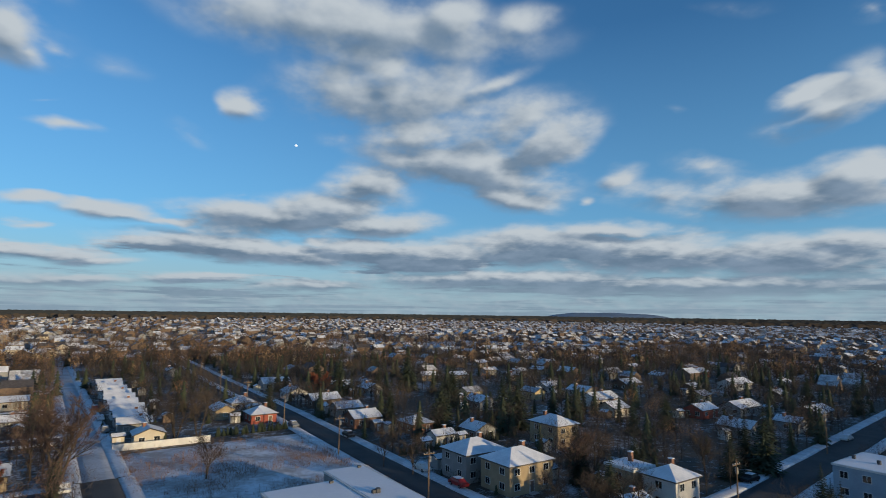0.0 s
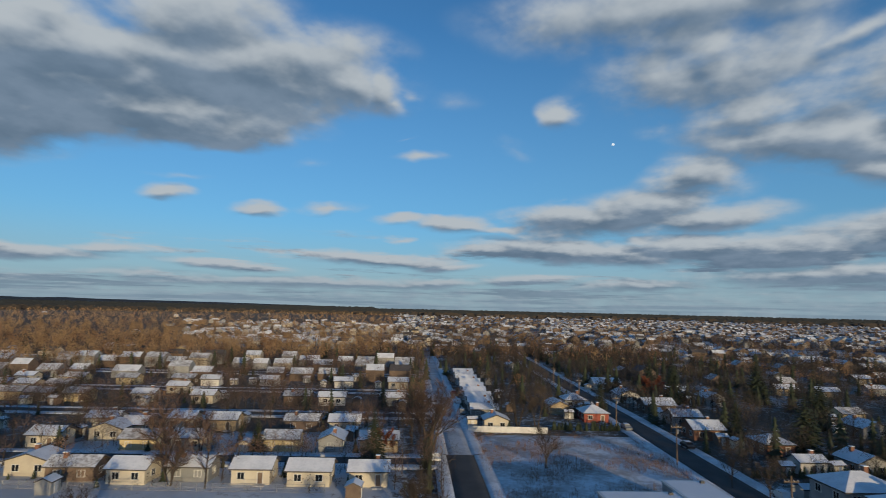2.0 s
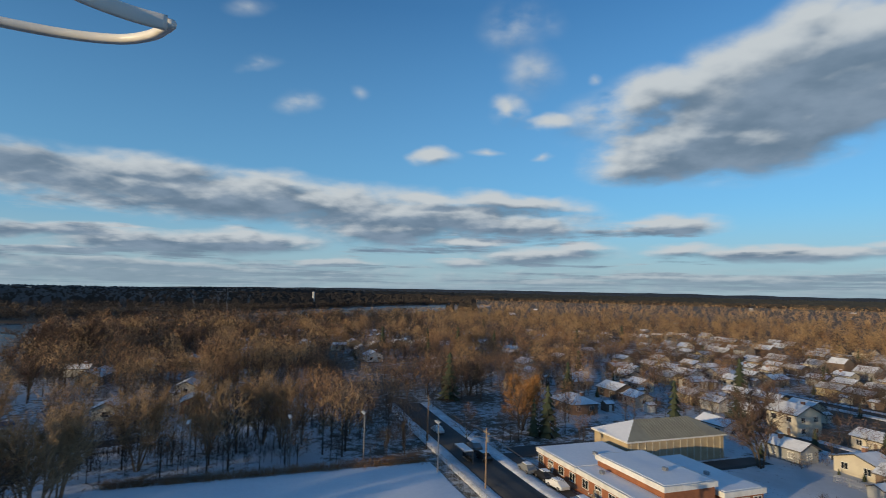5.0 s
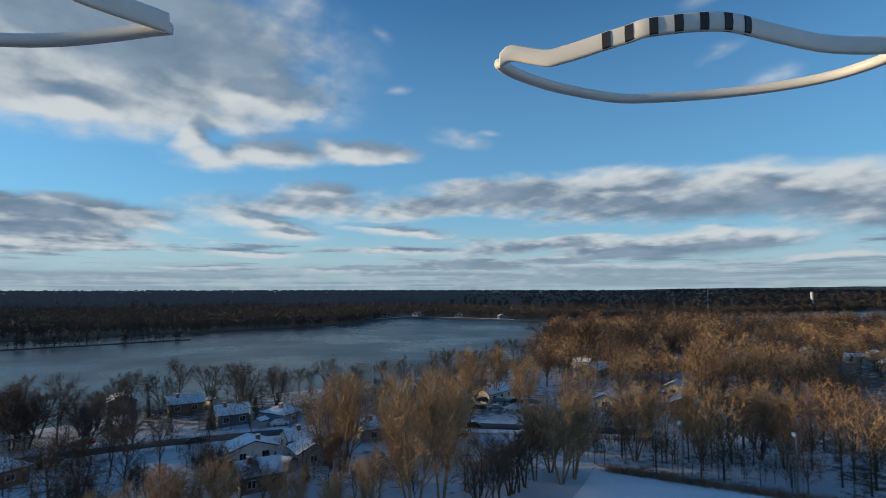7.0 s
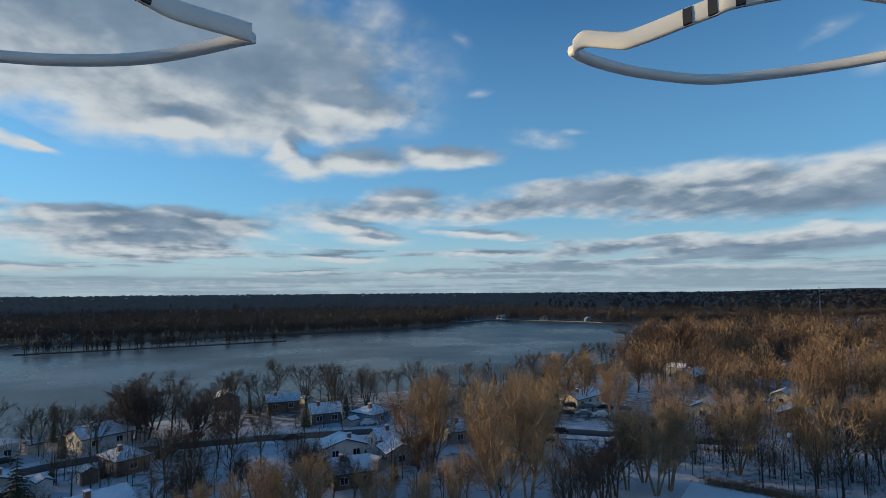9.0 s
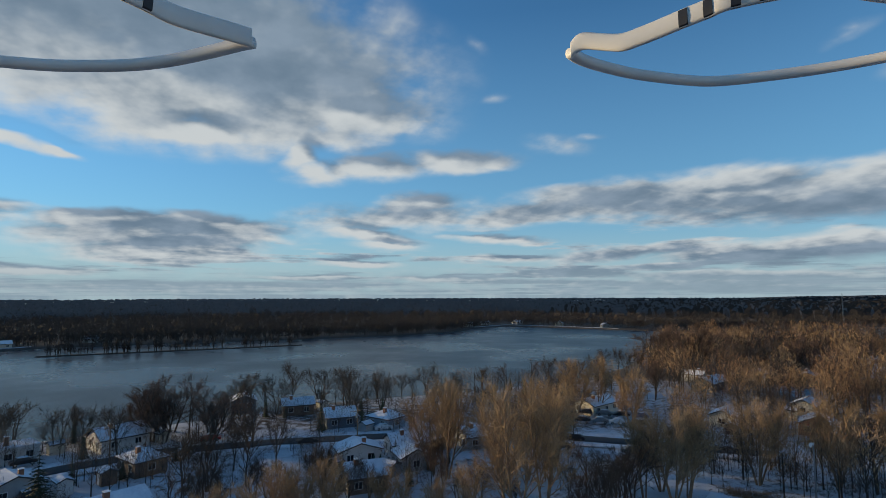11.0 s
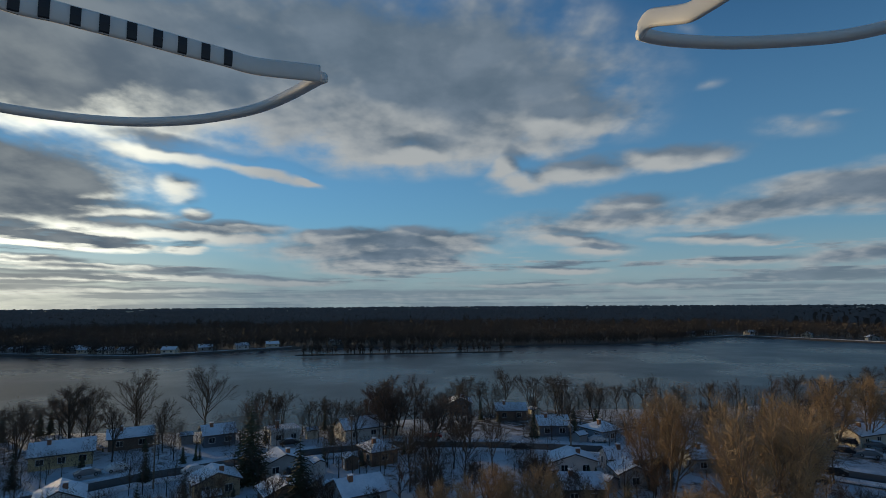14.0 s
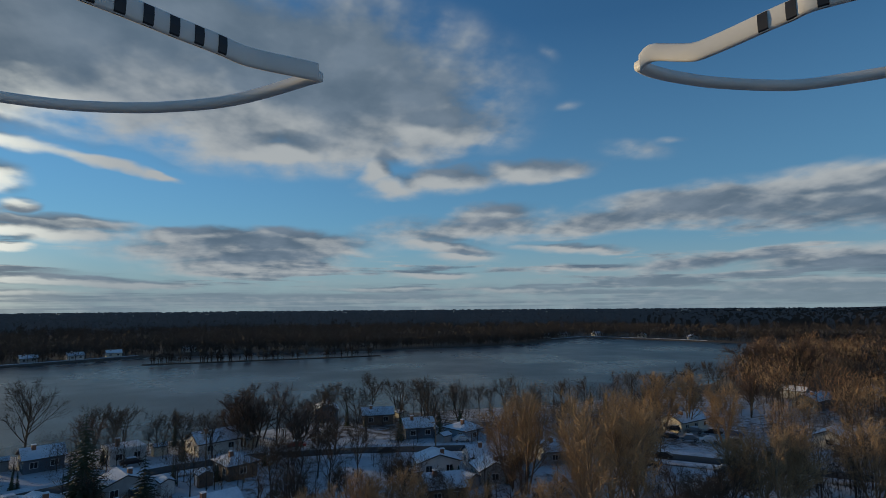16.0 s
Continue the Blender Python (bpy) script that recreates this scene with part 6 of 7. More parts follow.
def weeds():
    """Dead weeds and brush standing out of the vacant lot and along the field."""
    r = random.Random(33)
    pts = []
    for i in range(7200):
        if i < 5600:
            a, b = r.uniform(89, 143), r.uniform(13, 54)
            if noise.noise((a * 0.09, b * 0.09, 1)) < r.uniform(-0.3, 0.35):
                continue
        else:
            a, b = r.uniform(-20, 33), -100.5 + r.gauss(0, 0.8)
        x, y = town(a, b)
        for k in range(5):
            h, q = r.uniform(0.4, 1.5), r.uniform(0, 6.283)
            ox, oy = x + r.gauss(0, 0.35), y + r.gauss(0, 0.35)
            c, s = math.cos(q) * 0.025, math.sin(q) * 0.025
            pts.append(((ox - c, oy - s, 0.1), (ox + c, oy + s, 0.1), (ox + r.gauss(0, 0.3), oy + r.gauss(0, 0.3), 0.2 + h)))
    P = np.array(pts)
    tagged(new("weeds", triangles("weeds", P, np.zeros(len(P)), [TWIG["round"]])), "dead brown weeds standing out of the snow", "weeds", kind="stuff")


weeds()


def fence(name, p, q, h, posts, label, chain=False):
    """Posts with rails and mesh, or boards, between two places."""
    (ax, ay), (bx, by) = p, q
    L = math.hypot(bx - ax, by - ay)
    e = thing(name, ax, ay, 0, math.degrees(math.atan2(by - ay, bx - ax)), label, "fence")
    for i in range(posts + 1):
        bm = bmesh.new()
        add_tube(bm, (L * i / posts, 0, 0), (L * i / posts, 0, h + 0.05), 0.04, 0.04, 6)
        part("post", bm, STEEL, e)
    for z in ((h - 0.05, h * 0.5, 0.15) if chain else (h - 0.05,)):
        bm = bmesh.new()
        add_tube(bm, (0, 0, z), (L, 0, z), 0.025, 0.025, 6)
        part("rail", bm, STEEL, e)
    if chain:
        bm = bmesh.new()
        n = int(L / 0.35)
        for i in range(n):
            for s in (-1, 1):
                x = L * i / n
                add_tube(bm, (x, 0, 0.1), (min(max(x + s * h * 0.5, 0), L), 0, h), 0.006, 0.006, 3)
        part("wire_mesh", bm, STEEL, e)
    else:
        part("board", box_bm(0, L, -0.04, 0.04, 0.05, h - 0.1), TRIM, e, "pale board")
    return e


fence("fence", town(-21, -100.2), town(33, -100.2), 1.0, 22, "low wire fence along the snowy playing field", True)
fence("fence", town(33.8, -99.5), town(33.8, -60), 3.0, 14, "tall chain-link fence beside the road", True)
fence("fence", town(146, 12.5), town(145, 33), 1.7, 9, "long pale wooden fence at the edge of the vacant lot")
fence("fence", town(98, -16), town(98.5, -70), 1.5, 20, "wire fence behind the bungalow gardens", True)


def street_pole(x, y, h, lamp=True, label="tall wooden utility pole with cross-arm and street lamp"):
    e = thing("utility_pole" if lamp else "floodlight_mast", x, y, 0, 35, label, "pole")
    bm = bmesh.new()
    add_tube(bm, (0, 0, -0.3), (0, 0, h), 0.16, 0.10, 8)
    part("pole", bm, PALE_BARK if lamp else STEEL, e)
    if lamp:
        part("cross_arm", box_bm(-1.1, 1.1, -0.06, 0.06, h - 0.9, h - 0.76), PALE_BARK, e)
        for i in (-1.0, -0.4, 0.4, 1.0):
            bm = bmesh.new()
            add_tube(bm, (i, 0, h - 0.76), (i, 0, h - 0.55), 0.05, 0.04, 6)
            part("insulator", bm, TRIM, e)
        bm = bmesh.new()
        add_tube(bm, (0.3, 0.15, h - 2.2), (0.3, 0.15, h - 1.3), 0.24, 0.24, 8)
        part("transformer", bm, STEEL, e)
        bm = bmesh.new()
        add_tube(bm, (0, 0, h - 1.6), (0, -1.6, h - 1.2), 0.04, 0.03, 6)
        arm = part("lamp_arm", bm, STEEL, e)
        part("lamp_head", box_bm(-0.13, 0.13, -2.2, -1.5, h - 1.28, h - 1.12, bevel=0.03), STEEL, arm)
    else:
        part("lamp_bar", box_bm(-0.9, 0.9, -0.08, 0.08, h - 0.2, h), STEEL, e)
        for i in (-0.7, 0.0, 0.7):
            bm = bmesh.new()
            add_tube(bm, (i, -0.1, h - 0.1), (i, -0.45, h - 0.3), 0.12, 0.26, 8)
            part("floodlight", bm, TRIM, e)
    return e


POLES = [town(37.6, -83), town(37.2, -112), town(37.0, -142), town(37.8, -54), town(40, 20), town(46, 88), town(57, 150)]
for q in POLES:
    street_pole(*q, 10.0)
for q in ([town(44 + 36 * i, 53.5) for i in range(1, 7)]):
    street_pole(*q, 9.0)
for q in ((58, -96), (28, -118), (-18, -119), (80, -74)):
    street_pole(*q, 8.5)
street_pole(*town(33.1, -93.5), 9.0, False, "grey steel floodlight mast beside the field")
for u in (-8, 8.6, 22):
    street_pole(*town(u, -104), 9.0, False, "grey steel floodlight mast behind the playing field")


def wires(line, h):
    for (ax, ay), (bx, by) in zip(line, line[1:]):
        for off in (-1.0, 1.0):
            cu = bpy.data.curves.new("wire", "CURVE")
            cu.dimensions, cu.bevel_depth, cu.bevel_resolution = "3D", 0.018, 1
            sp = cu.splines.new("POLY")
            sp.points.add(12)
            for i in range(13):
                s = i / 12
                sp.points[i].co = (ax + (bx - ax) * s + off * GV[0], ay + (by - ay) * s + off * GV[1], h - 0.55 - 4 * 0.7 * s * (1 - s), 1)
            cu.materials.append(DARK)
            tagged(new("overhead_wire", cu), "thin dark overhead wire between the poles", "wire", "overhead wires")


wires([POLES[2], POLES[1], POLES[0], POLES[3]], 10.0)
wires([town(44 + 36 * i, 53.5) for i in range(1, 7)], 9.0)


def car_kit(paint):
    """A parked car with snow on its roof."""
    e = thing("car", 0, 0, 0, 0, f"parked {paint} car with snow on its roof", "car", "parked cars")
    bm = bmesh.new()
    prof = [(-2.1, 0.35), (-2.15, 0.8), (-1.3, 0.95), (-0.7, 1.42), (0.9, 1.45), (1.7, 0.98), (2.15, 0.85), (2.1, 0.35)]
    left, right = [bm.verts.new((x, -0.86 if z < 1 else -0.68, z)) for x, z in prof], [bm.verts.new((x, 0.86 if z < 1 else 0.68, z)) for x, z in prof]
    bm.faces.new(left)
    bm.faces.new(right[::-1])
    for i in range(len(prof)):
        j = (i + 1) % len(prof)
        bm.faces.new((left[j], left[i], right[i], right[j]))
    bmesh.ops.recalc_face_normals(bm, faces=bm.faces)
    part("body", bm, CAR_PAINT[paint], e)
    bm = bmesh.new()
    add_box(bm, -0.62, 0.85, -0.72, 0.72, 1.02, 1.36, 0)
    part("side_window", bm, GLASS, e)
    part("roof_snow", box_bm(-0.75, 0.95, -0.66, 0.66, 1.44, 1.54, bevel=0.04), SNOW, e)
    for x in (-1.3, 1.3):
        for y in (-0.8, 0.8):
            bm = bmesh.new()
            add_tube(bm, (x, y - 0.1, 0.33), (x, y + 0.1, 0.33), 0.33, 0.33, 12)
            w = part("wheel", bm, RUBBER, e)
            bm = bmesh.new()
            add_tube(bm, (x, y - 0.11, 0.33), (x, y + 0.11, 0.33), 0.19, 0.19, 10)
            part("rim", bm, STEEL, w)
    return e


CARS = {c: car_kit(c) for c in CAR_PAINT}


def park(paint, x, y, rot, first={}):
    m = pose(x, y, 0.42, 0, 0, rot)
    if paint in first:
        return copy_thing(CARS[paint], m)
    first[paint] = True
    CARS[paint].matrix_basis = m
    return CARS[paint]


for c, (u, v), rot in (("grey", (48.2, -88.7), 35), ("white", (49.0, -80), 40), ("black", (49.2, -84.5), 35), ("blue", (48.5, -72), 35), ("black", (43.5, -97), 215), ("grey", (44.5, -104), 35),
                       ("white", (41.5, -118), 35), ("red", (84, 62.8), 125), ("white", (96, 62.6), 125), ("black", (131, 63), 125), ("grey", (150, 55.5), 125), ("white", (118, 3.5), 125),
                       ("blue", (141, 3), 125), ("grey", (168, 12.5), 125), ("white", (186, 12.5), 125), ("red", (205, 12), 125), ("black", (56, 112), 35), ("white", (60, 170), 35)):
    park(c, *town(u, v), rot)
for c, x, y, rot in (("white", 70.5, -104.5, 50), ("grey", 74, -101, 45), ("black", 44, -125, 30), ("red", 12, -133, 5), ("white", -26, -131, 0), ("black", -58, -104, 150), ("black", -64, -109, 150),
                     ("grey", -70, -97, 150), ("white", -84, -100, 140), ("blue", 24, -118, 60), ("black", 36, -104, 120), ("grey", 45, -97, 120),
                     ("black", -81, -131.5, 148), ("grey", -84.5, -128.5, 148), ("black", -88, -126, 150), ("blue", -91.5, -123, 148), ("black", -75, -124, 148), ("grey", -78.5, -121.5, 150),
                     ("white", -82, -119, 148), ("black", -86, -116.5, 148), ("white", 55, -104, 45), ("black", -8, -124, 5), ("grey", 16, -122, 10)):
    park(c, x, y, rot)


def bus_shelter(u, v):
    x, y = town(u, v)
    e = thing("bus_shelter", x, y, 0.3, 35, "glass bus shelter with snow on its flat roof", "shelter")
    part("roof", box_bm(-2.6, 2.6, -0.9, 0.9, 2.4, 2.55), STEEL, e)
    part("roof_snow", box_bm(-2.55, 2.55, -0.85, 0.85, 2.55, 2.68, bevel=0.04), SNOW, e)
    for i in (-2.5, -0.8, 0.8, 2.5):
        part("post", box_bm(i - 0.05, i + 0.05, 0.75, 0.85, 0, 2.4), DARK, e)
    for i in (-1.65, 0, 1.65):
        part("pane", box_bm(i - 0.75, i + 0.75, 0.78, 0.8, 0.3, 2.2), GLASS, e)
    part("bench", box_bm(-1.5, 1.5, 0.3, 0.7, 0.42, 0.48), PALE_BARK, e)


bus_shelter(39.6, -97.5)


def flat_block(u0, u1, v0, v1, h, wall, label, steps=()):
    x, y = town((u0 + u1) / 2, (v0 + v1) / 2)
    e = thing("flat_roofed_building", x, y, 0, 35, label, "building")
    a, b = (v1 - v0) / 2, (u1 - u0) / 2
    part("wall", box_bm(-a, a, -b, b, -0.4, h - 0.3), WALLS[wall], e)
    bm = bmesh.new()
    add_box(bm, -a - 0.15, a + 0.15, -b - 0.15, b + 0.15, h - 0.3, h, 0)
    add_box(bm, -a + 0.2, a - 0.2, -b + 0.2, b - 0.2, h - 0.1, h + 0.05, 1)
    part("roof", bm, [TRIM, RINK_SNOW], e, "flat snow-covered roof")
    r = random.Random(int(u0))
    for i in range(5):
        px, py = r.uniform(-a + 1, a - 1), r.uniform(-b + 1, b - 1)
        part("roof_vent", box_bm(px - 0.3, px + 0.3, py - 0.25, py + 0.25, h, h + r.uniform(0.3, 0.7)), DARK, e)
    fr, pn = window_mesh()
    for side in range(4):
        along, deep = (2 * a, b) if side % 2 == 0 else (2 * b, a)
        n = int(along / 3.4)
        for s in range(int(h / 2.9)):
            for i in range(n):
                o = part("window", fr, None, e)
                o.matrix_basis = pose(0, 0, 0, 0, 0, 90 * side) @ pose((i + 0.5) / n * along - along / 2, -deep, 1.0 + 2.8 * s)
                part("pane", pn, None, o)
    return e


flat_block(62, 85, 27, 38.9, 5.0, "grey", "low grey building with a large snow-covered flat roof")
flat_block(62, 90, 39, 46, 5.2, "grey", "raised wing of the flat-roofed grey building under snow")
flat_block(30, 43.6, 116.5, 131, 6.0, "blue", "two-storey blue-grey flat-roofed building beside the road")


# ---- landmarks in the distance ----
def mast(x, y, h):
    e = thing("radio_mast", x, y, 0, 0, "slender lattice radio mast above the woods", "mast")
    for a in range(3):
        q = radians(120 * a)
        bm = bmesh.new()
        add_tube(bm, (math.cos(q) * 0.6, math.sin(q) * 0.6, 0), (math.cos(q) * 0.35, math.sin(q) * 0.35, h), 0.09, 0.06, 5)
        part("mast_leg", bm, STEEL, e)
    for i in range(int(h / 1.5)):
        bm = bmesh.new()
        for a in range(3):
            q, w = radians(120 * a), radians(120 * (a + 1))
            add_tube(bm, (math.cos(q) * 0.55, math.sin(q) * 0.55, i * 1.5), (math.cos(w) * 0.5, math.sin(w) * 0.5, i * 1.5 + 1.5), 0.04, 0.04, 4)
        part("brace", bm, STEEL, e)


mast(-483, -361, 33)


def silo(x, y, r, h):
    e = thing("silo_tower", x, y, 0, 0, "tall pale concrete tower above the woods", "tower")
    bm = bmesh.new()
    add_tube(bm, (0, 0, 0), (0, 0, h), r, r * 0.92, 16)
    part("shaft", bm, WALLS["white"], e)
    bm = bmesh.new()
    add_tube(bm, (0, 0, h), (0, 0, h + 1.5), r * 1.08, r * 0.4, 16)
    part("cap", bm, STEEL, e)


silo(-927, -506, 2.2, 24)


def lakeside_hall(x, y, w):
    e = thing("lakeside_building", x, y, 0, 10, "large pale building on the far river bank", "building")
    part("wall", wall_mesh("gable", w, 16, 8, WALLS["cream"]), None, e)
    part("roof", roof_mesh("gable", w, 16, 8), None, e, "snow-covered roof")
    for i in range(6):
        o = part("window", window_mesh(3.0, 2.5)[0], None, e)
        o.matrix_basis = pose(0, 0, 0, 0, 0, 90) @ pose(-6 + i * 2.4, -w / 2, 2.5)


ribbon("snow_bank", [(146, -416), (185, -378), (224, -341), (300, -352), (355, -359), (450, -391)], 2.4, 0.3, PACKED, "strip of snow along the far river bank", "snow bank", 0.15)
ribbon("snow_bank", [(-318, -456), (-292, -500), (-244, -556), (-196, -524)], 2.4, 0.3, PACKED, "strip of snow along the far river bank", "snow bank", 0.15)
lakeside_hall(-1400, -322, 34)
for i, (x, y, rot) in enumerate(((-262, -556, 20), (-292, -515, 50), (-225, -560, -10), (-318, -470, 70), (-196, -535, 0), (210, -352, 10), (240, -352, 0), (285, -362, 15), (120, -436, 0),
                                 (160, -404, 30), (177, -388, 40), (196, -372, 35), (252, -349, 0), (268, -351, -5), (304, -355, 5), (322, -356, 0), (340, -360, 5), (372, -370, -10), (398, -380, -15))):
    make_house(x, y - 8, rot, 9, 8, 1, "gable", ("white", "cream", "white", "grey")[i % 4], group="houses on the far bank")


def island():
    """A low strip of land in the river with a row of thin bare trees."""
    n, verts, faces = 40, [], []
    for i in range(n + 1):
        s = i / n
        x, y = 122 - 142 * s, -355 - 28 * s
        w = 3.2 * math.sin(math.pi * min(max(s, 0.02), 0.98)) ** 0.5 + 0.6 * noise.noise((x * 0.1, y * 0.1, 0))
        verts += [(x - 0.2 * w, y + w, -1.3), (x - 0.1 * w, y + w * 0.5, -0.5), (x, y - w * 0.3, -0.35), (x + 0.2 * w, y - w, -1.3)]
    for i in range(n):
        for j in range(3):
            k = i * 4 + j
            faces.append((k, k + 4, k + 5, k + 1))
    tagged(new("islet", mesh_of("islet", verts, faces, [BARK], smooth=True)), "low narrow islet in the river", "island", kind="structure")
    r = random.Random(4)
    places = []
    for i in range(95):
        k = r.random()
        places.append((118 - 132 * k, -356 - 27 * k, r.uniform(4.5, 9.0), r.randrange(2), 4))
    kits = [light_tree(q, 10.0, 0.3, w, 40, 0.28, up) for q, w, up in ((31, 2.4, 1.0), (32, 2.0, 1.4))]
    joined_trees("islet_trees", places, kits, WOOD_MATS, "row of thin bare trees on the islet").location.z = -0.6


island()


def moon():
    m = bpy.data.materials.new("moon")
    m.use_nodes = True
    p = m.node_tree.nodes["Principled BSDF"]
    p.inputs["Base Color"].default_value = (0.4, 0.4, 0.4, 1)
    p.inputs["Emission Color"].default_value, p.inputs["Emission Strength"].default_value = (0.85, 0.9, 1.0, 1), 0.75
    bm = bmesh.new()
    bmesh.ops.create_icosphere(bm, subdivisions=3, radius=11.0)
    me = bpy.data.meshes.new("moon")
    bm.to_mesh(me)
    bm.free()
    me.materials.append(m)
    ob = tagged(new("moon", me), "small pale daytime moon", "moon", kind="structure")
    a, e = radians(15.63), radians(16.48)
    ob.location = (-math.sin(a) * math.cos(e) * 4700, math.cos(a) * math.cos(e) * 4700, math.sin(e) * 4700 + 32)


moon()

# ---- gardens: sheds, hedges and shrubs ----
def gardens():
    r = random.Random(17)
    kits = []
    for i, w in enumerate(("white", "brown", "cream", "grey")):
        e = thing("garden_shed", 0, 0, 0, 0, f"small garden shed in {STYLE[w]} with a snowy roof", "shed", "garden sheds")
        part("wall", wall_mesh("gable", 2.6, 2.2 + 0.3 * (i % 2), 2.0, WALLS[w]), None, e)
        part("roof", roof_mesh("gable", 2.6, 2.2 + 0.3 * (i % 2), 2.0, 0.2), None, e)
        d = part("door", box_bm(-0.45, 0.45, -1.2 - 0.15 * (i % 2), -1.05, 0, 1.8), TRIM, e)
        kits.append(e)
    homes = [t for t in taken if t[2] > 3]
    used, n = set(), 0
    r.shuffle(homes)
    for x, y, rad in homes:
        if math.hypot(x, y) > 260 or n >= 150:
            continue
        a = GRID + r.choice((0, 1, 2, 3)) * math.pi / 2 + r.uniform(-0.5, 0.5)
        q = (x + math.cos(a) * (rad + 2.5), y + math.sin(a) * (rad + 2.5))
        if not free(*q, 1.0) or road_gap(*q) < 2 or in_river(*q) > -6:
            continue
        k = r.randrange(4)
        m = pose(*q, 0, 0, 0, 35 + r.choice((0, 90)) + r.uniform(-5, 5))
        if k in used:
            copy_thing(kits[k], m)
        else:
            kits[k].matrix_basis = m
            used.add(k)
        taken.append((*q, 1.5))
        n += 1
    # shrubs and hedges: low bare or evergreen bushes round the houses
    places = []
    bush = [light_tree(q, 10.0, 0.2, 7.5, 26, 0.3, 0.7, 0.02) for q in (81, 82)]
    bush += [light_conifer(83, 10.0, 0.3)]
    for x, y, rad in homes:
        if math.hypot(x, y) > 330:
            continue
        for i in range(r.randrange(6, 13)):
            a, d = r.uniform(0, 6.283), rad * r.uniform(0.75, 1.35)
            q = (x + math.cos(a) * d, y + math.sin(a) * d)
            if road_gap(*q) < 1 or in_river(*q) > -4:
                continue
            k = r.choices((0, 1, 2), (3, 3, 2))[0]
            places.append((*q, r.uniform(1.0, 3.2), k, 5 if k == 2 else r.choice((1, 4, 4, 6))))
    for (au, av), (bu, bv) in (((99, 2), (141, 2)), ((60, 70), (60, 100)), ((150, 36), (150, 54)), ((110, 66), (110, 95))):
        for i in range(40):
            s = i / 39
            q = town(au + (bu - au) * s, av + (bv - av) * s)
            places.append((q[0] + r.gauss(0, 0.4), q[1] + r.gauss(0, 0.4), r.uniform(1.4, 2.6), 2, 5))
    joined_trees("shrubs", places, bush, WOOD_MATS, "shrubs and hedges round the houses")["category"] = "shrubs"


gardens()

# ---- the two propeller guards of the aircraft, hanging in the air before the lens ----
GUARD_WHITE = surface("white_plastic", (0.78, 0.76, 0.72), (0.73, 0.71, 0.67), 0.4, 20, 200, 0.02)
GUARD_DARK = surface("dark_plastic", (0.02, 0.022, 0.028), (0.03, 0.03, 0.035), 0.5, 20, 200, 0.02)


def smooth_line(pts, n=8):
    """A Catmull-Rom line through the points."""
    p = [Vector(q) for q in pts]
    p = [p[0] * 2 - p[1]] + p + [p[-1] * 2 - p[-2]]
    out = []
    for i in range(1, len(p) - 2):
        for k in range(n):
            t = k / n
            a, b, c, d = p[i - 1], p[i], p[i + 1], p[i + 2]
            out.append(0.5 * (2 * b + (c - a) * t + (2 * a - 5 * b + 4 * c - d) * t * t + (3 * b - 3 * c + d - a) * t ** 3))
    return out + [p[-2]]


def sweep(line, half_w, half_h, sides=10):
    """A rounded bar along a line; half_h is its half height."""
    verts, faces = [], []
    for i, q in enumerate(line):
        d = (line[min(i + 1, len(line) - 1)] - line[max(i - 1, 0)]).normalized()
        s = d.cross(Vector((0, 0, 1))).normalized()
        for k in range(sides):
            a = 2 * math.pi * k / sides
            c, e = math.cos(a), math.sin(a)
            verts.append(q + s * (half_w * math.copysign(abs(c) ** 0.6, c)) + Vector((0, 0, half_h * math.copysign(abs(e) ** 0.6, e))))
    for i in range(len(line) - 1):
        for k in range(sides):
            a, b = i * sides + k, i * sides + (k + 1) % sides
            faces.append((a, b, b + sides, a + sides))
    faces += [tuple(range(sides - 1, -1, -1)), tuple(range(len(verts) - sides, len(verts)))]
    return verts, faces


def guard(rim, band, first, step, count):
    e = thing("propeller_guard", 0, 0, 32, 0, "white plastic propeller guard loop with dark slots, hovering in the air", "propeller guard", "propeller guards")
    v, f = sweep(smooth_line(rim), 0.0014, 0.0013)
    part("rim", mesh_of("rim", v, f, [GUARD_WHITE], smooth=True), None, e)
    line = smooth_line(band)
    v, f = sweep(line, 0.0007, 0.0021)
    part("slotted_band", mesh_of("slotted_band", v, f, [GUARD_WHITE], smooth=True), None, e)
    length = [0.0]
    for a, b in zip(line, line[1:]):
        length.append(length[-1] + (b - a).length)
    for i in range(count):
        s = first + step * i
        k = max(j for j in range(len(line) - 1) if length[j] <= s)
        a, d = line[k], (line[k + 1] - line[k]).normalized()
        c = a + d * (s - length[k])
        v, f = sweep([c - d * 0.0009, c + d * 0.0009], 0.0010, 0.0021, 8)
        part("slot", mesh_of("slot", v, f, [GUARD_DARK]), None, e)
    return e


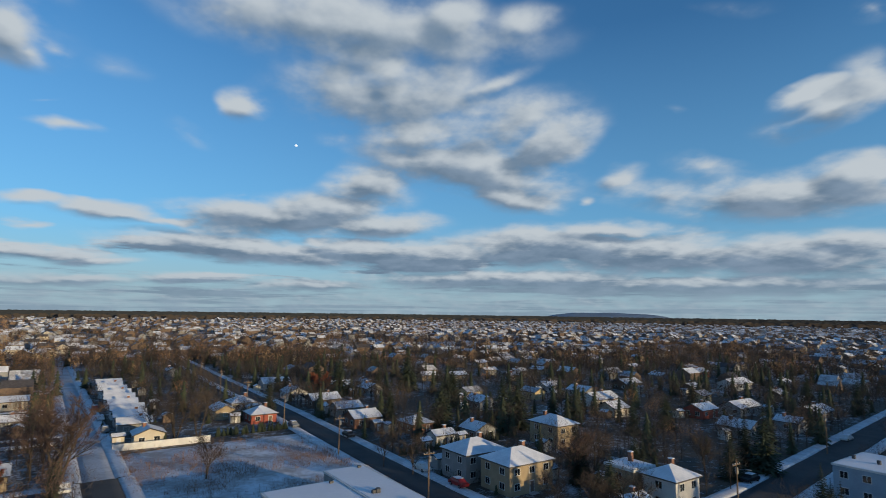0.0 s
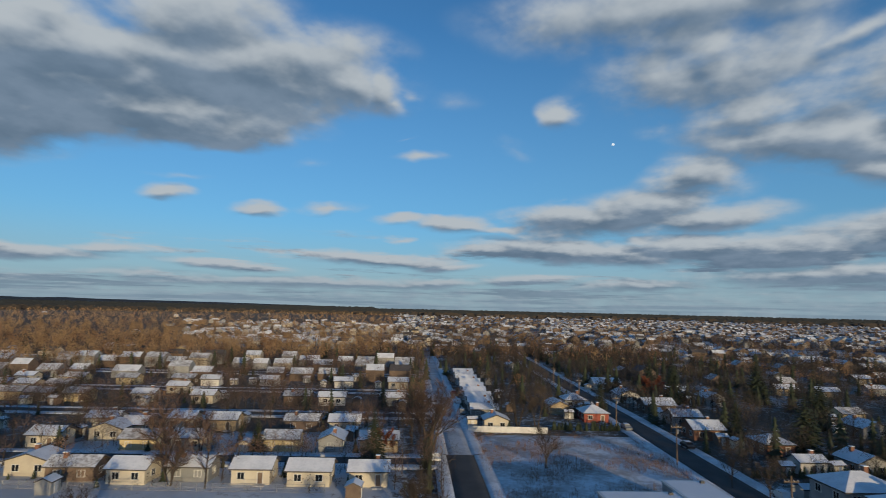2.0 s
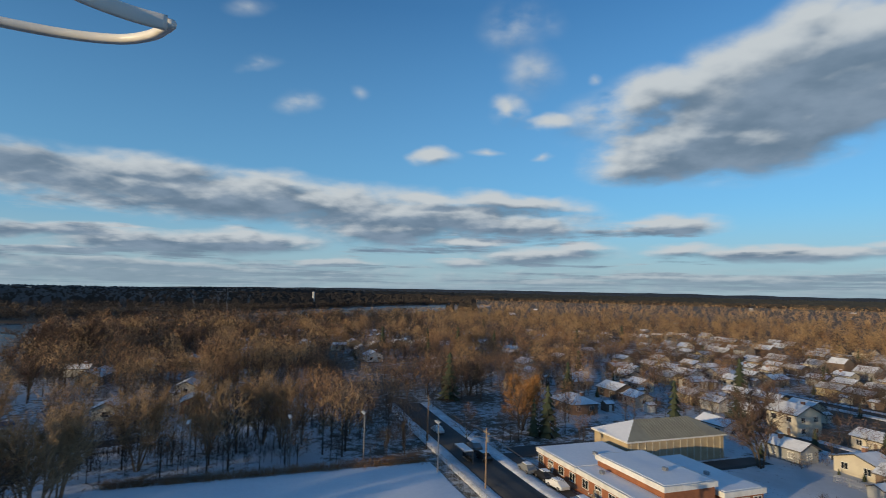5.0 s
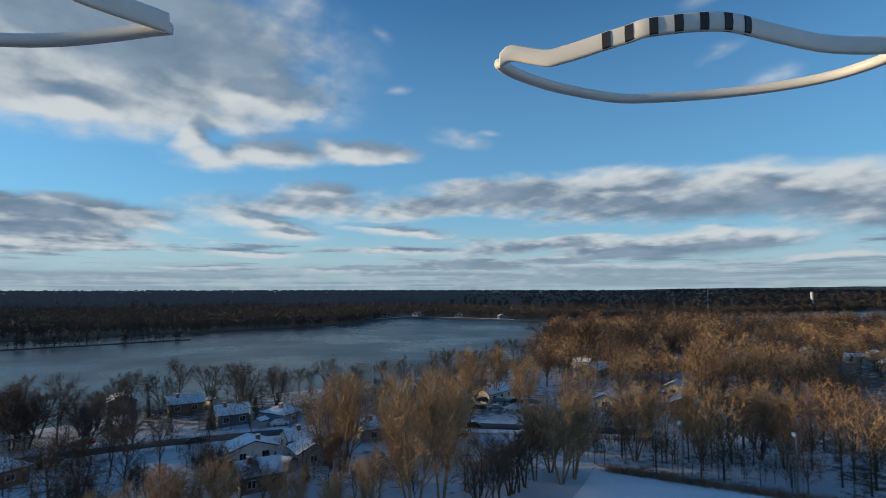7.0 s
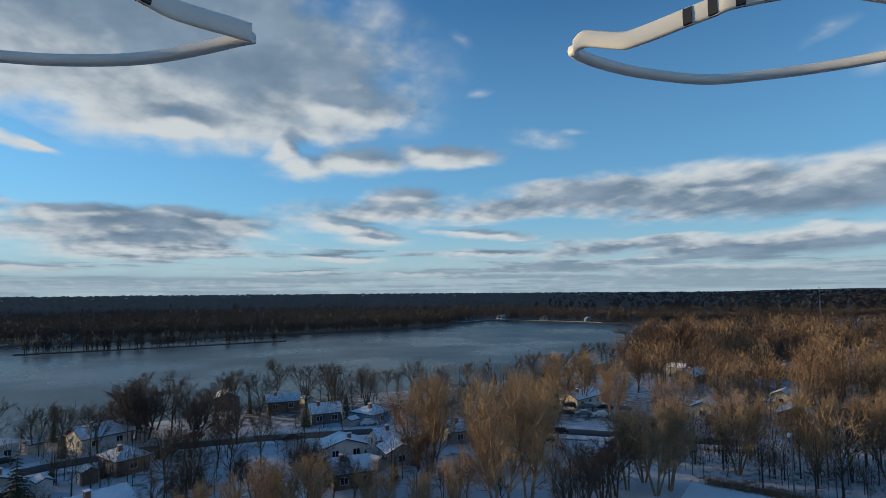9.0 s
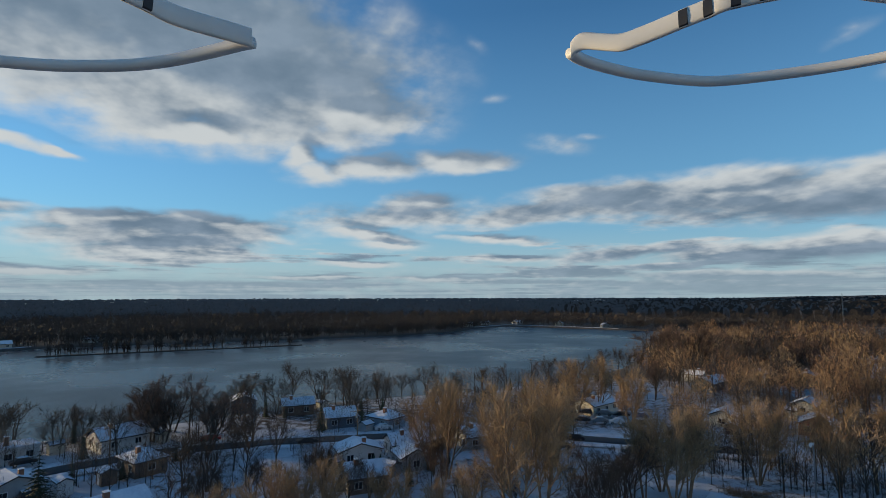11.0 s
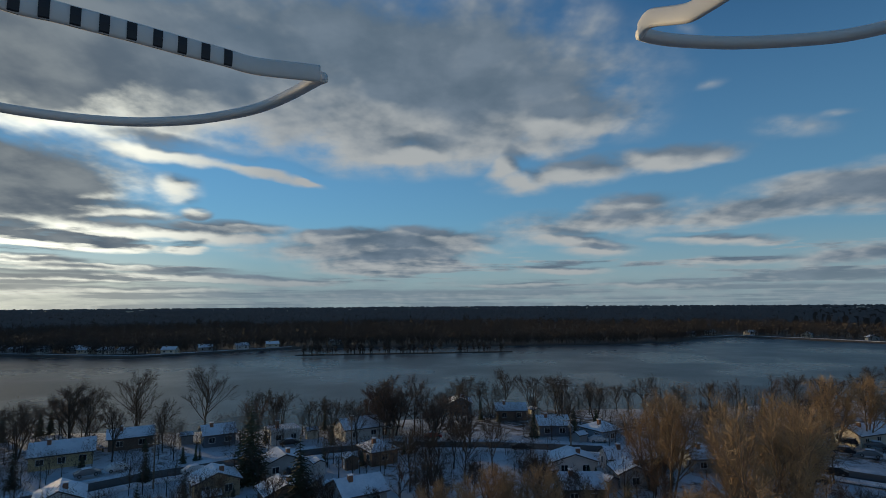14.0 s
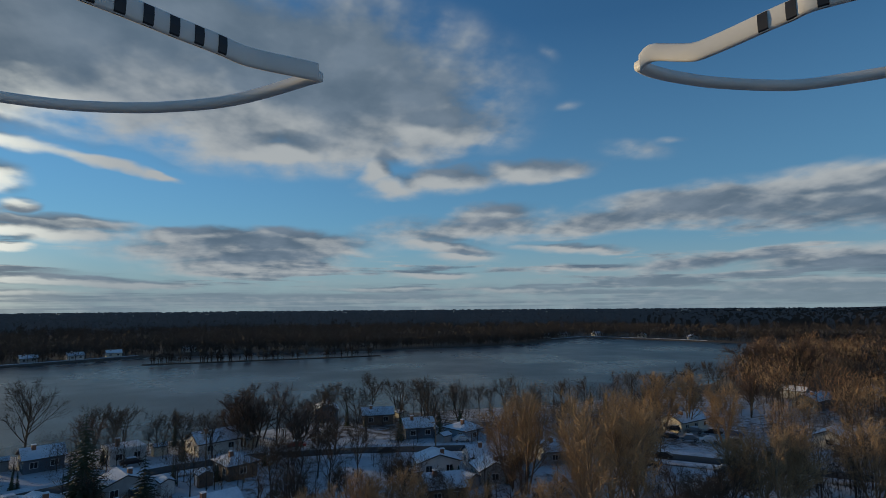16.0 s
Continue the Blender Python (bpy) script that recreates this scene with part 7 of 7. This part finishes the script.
LEFT_RIM = [(0.0086, -0.1264, 0.0537), (0.0114, -0.1285, 0.0537), (0.0187, -0.1350, 0.0537), (0.0273, -0.1419, 0.0537), (0.0361, -0.1472, 0.0537), (0.0464, -0.1511, 0.0537), (0.0582, -0.1539, 0.0537), (0.0736, -0.1542, 0.0537), (0.0866, -0.1508, 0.0537), (0.0972, -0.1452, 0.0537), (0.1068, -0.1366, 0.0537), (0.1130, -0.1220, 0.0537), (0.1135, -0.1080, 0.0537), (0.1080, -0.0920, 0.0537), (0.0967, -0.0757, 0.0537)]
LEFT_BAND = [(0.0089, -0.1245, 0.0537), (0.0125, -0.1229, 0.0537), (0.0195, -0.1203, 0.0537), (0.0239, -0.1180, 0.0537), (0.0274, -0.1142, 0.0537), (0.0309, -0.1109, 0.0537), (0.0343, -0.1078, 0.0537), (0.0377, -0.1044, 0.0537), (0.0411, -0.1011, 0.0537), (0.0445, -0.0980, 0.0537), (0.0477, -0.0951, 0.0537), (0.0507, -0.0924, 0.0537), (0.0566, -0.0878, 0.0537), (0.0617, -0.0775, 0.0537), (0.0722, -0.0712, 0.0537), (0.0951, -0.0750, 0.0537)]
RIGHT_RIM = [(-0.0653, -0.1173, 0.0572), (-0.0688, -0.1194, 0.0572), (-0.0738, -0.1212, 0.0572), (-0.0808, -0.1227, 0.0572), (-0.0899, -0.1238, 0.0572), (-0.1039, -0.1234, 0.0572), (-0.1137, -0.1213, 0.0572), (-0.1240, -0.1145, 0.0572), (-0.1345, -0.1055, 0.0572), (-0.1435, -0.0945, 0.0572), (-0.1485, -0.0835, 0.0572), (-0.1485, -0.0735, 0.0572), (-0.1460, -0.0665, 0.0572), (-0.1440, -0.0625, 0.0572)]
RIGHT_BAND = [(-0.0649, -0.1162, 0.0572), (-0.0658, -0.1148, 0.0584), (-0.0670, -0.1129, 0.0584), (-0.0694, -0.1091, 0.0567), (-0.0716, -0.1055, 0.0553), (-0.0738, -0.1021, 0.0554), (-0.0761, -0.0985, 0.0558), (-0.0789, -0.0940, 0.0564), (-0.0813, -0.0902, 0.0568), (-0.0841, -0.0858, 0.0572), (-0.0950, -0.0775, 0.0572), (-0.1100, -0.0755, 0.0572), (-0.1250, -0.0735, 0.0572), (-0.1363, -0.0690, 0.0572), (-0.1435, -0.0634, 0.0572)]
guard(LEFT_RIM, LEFT_BAND, 0.0215, 0.0048, 9)
guard(RIGHT_RIM, RIGHT_BAND, 0.0272, 0.0050, 7)
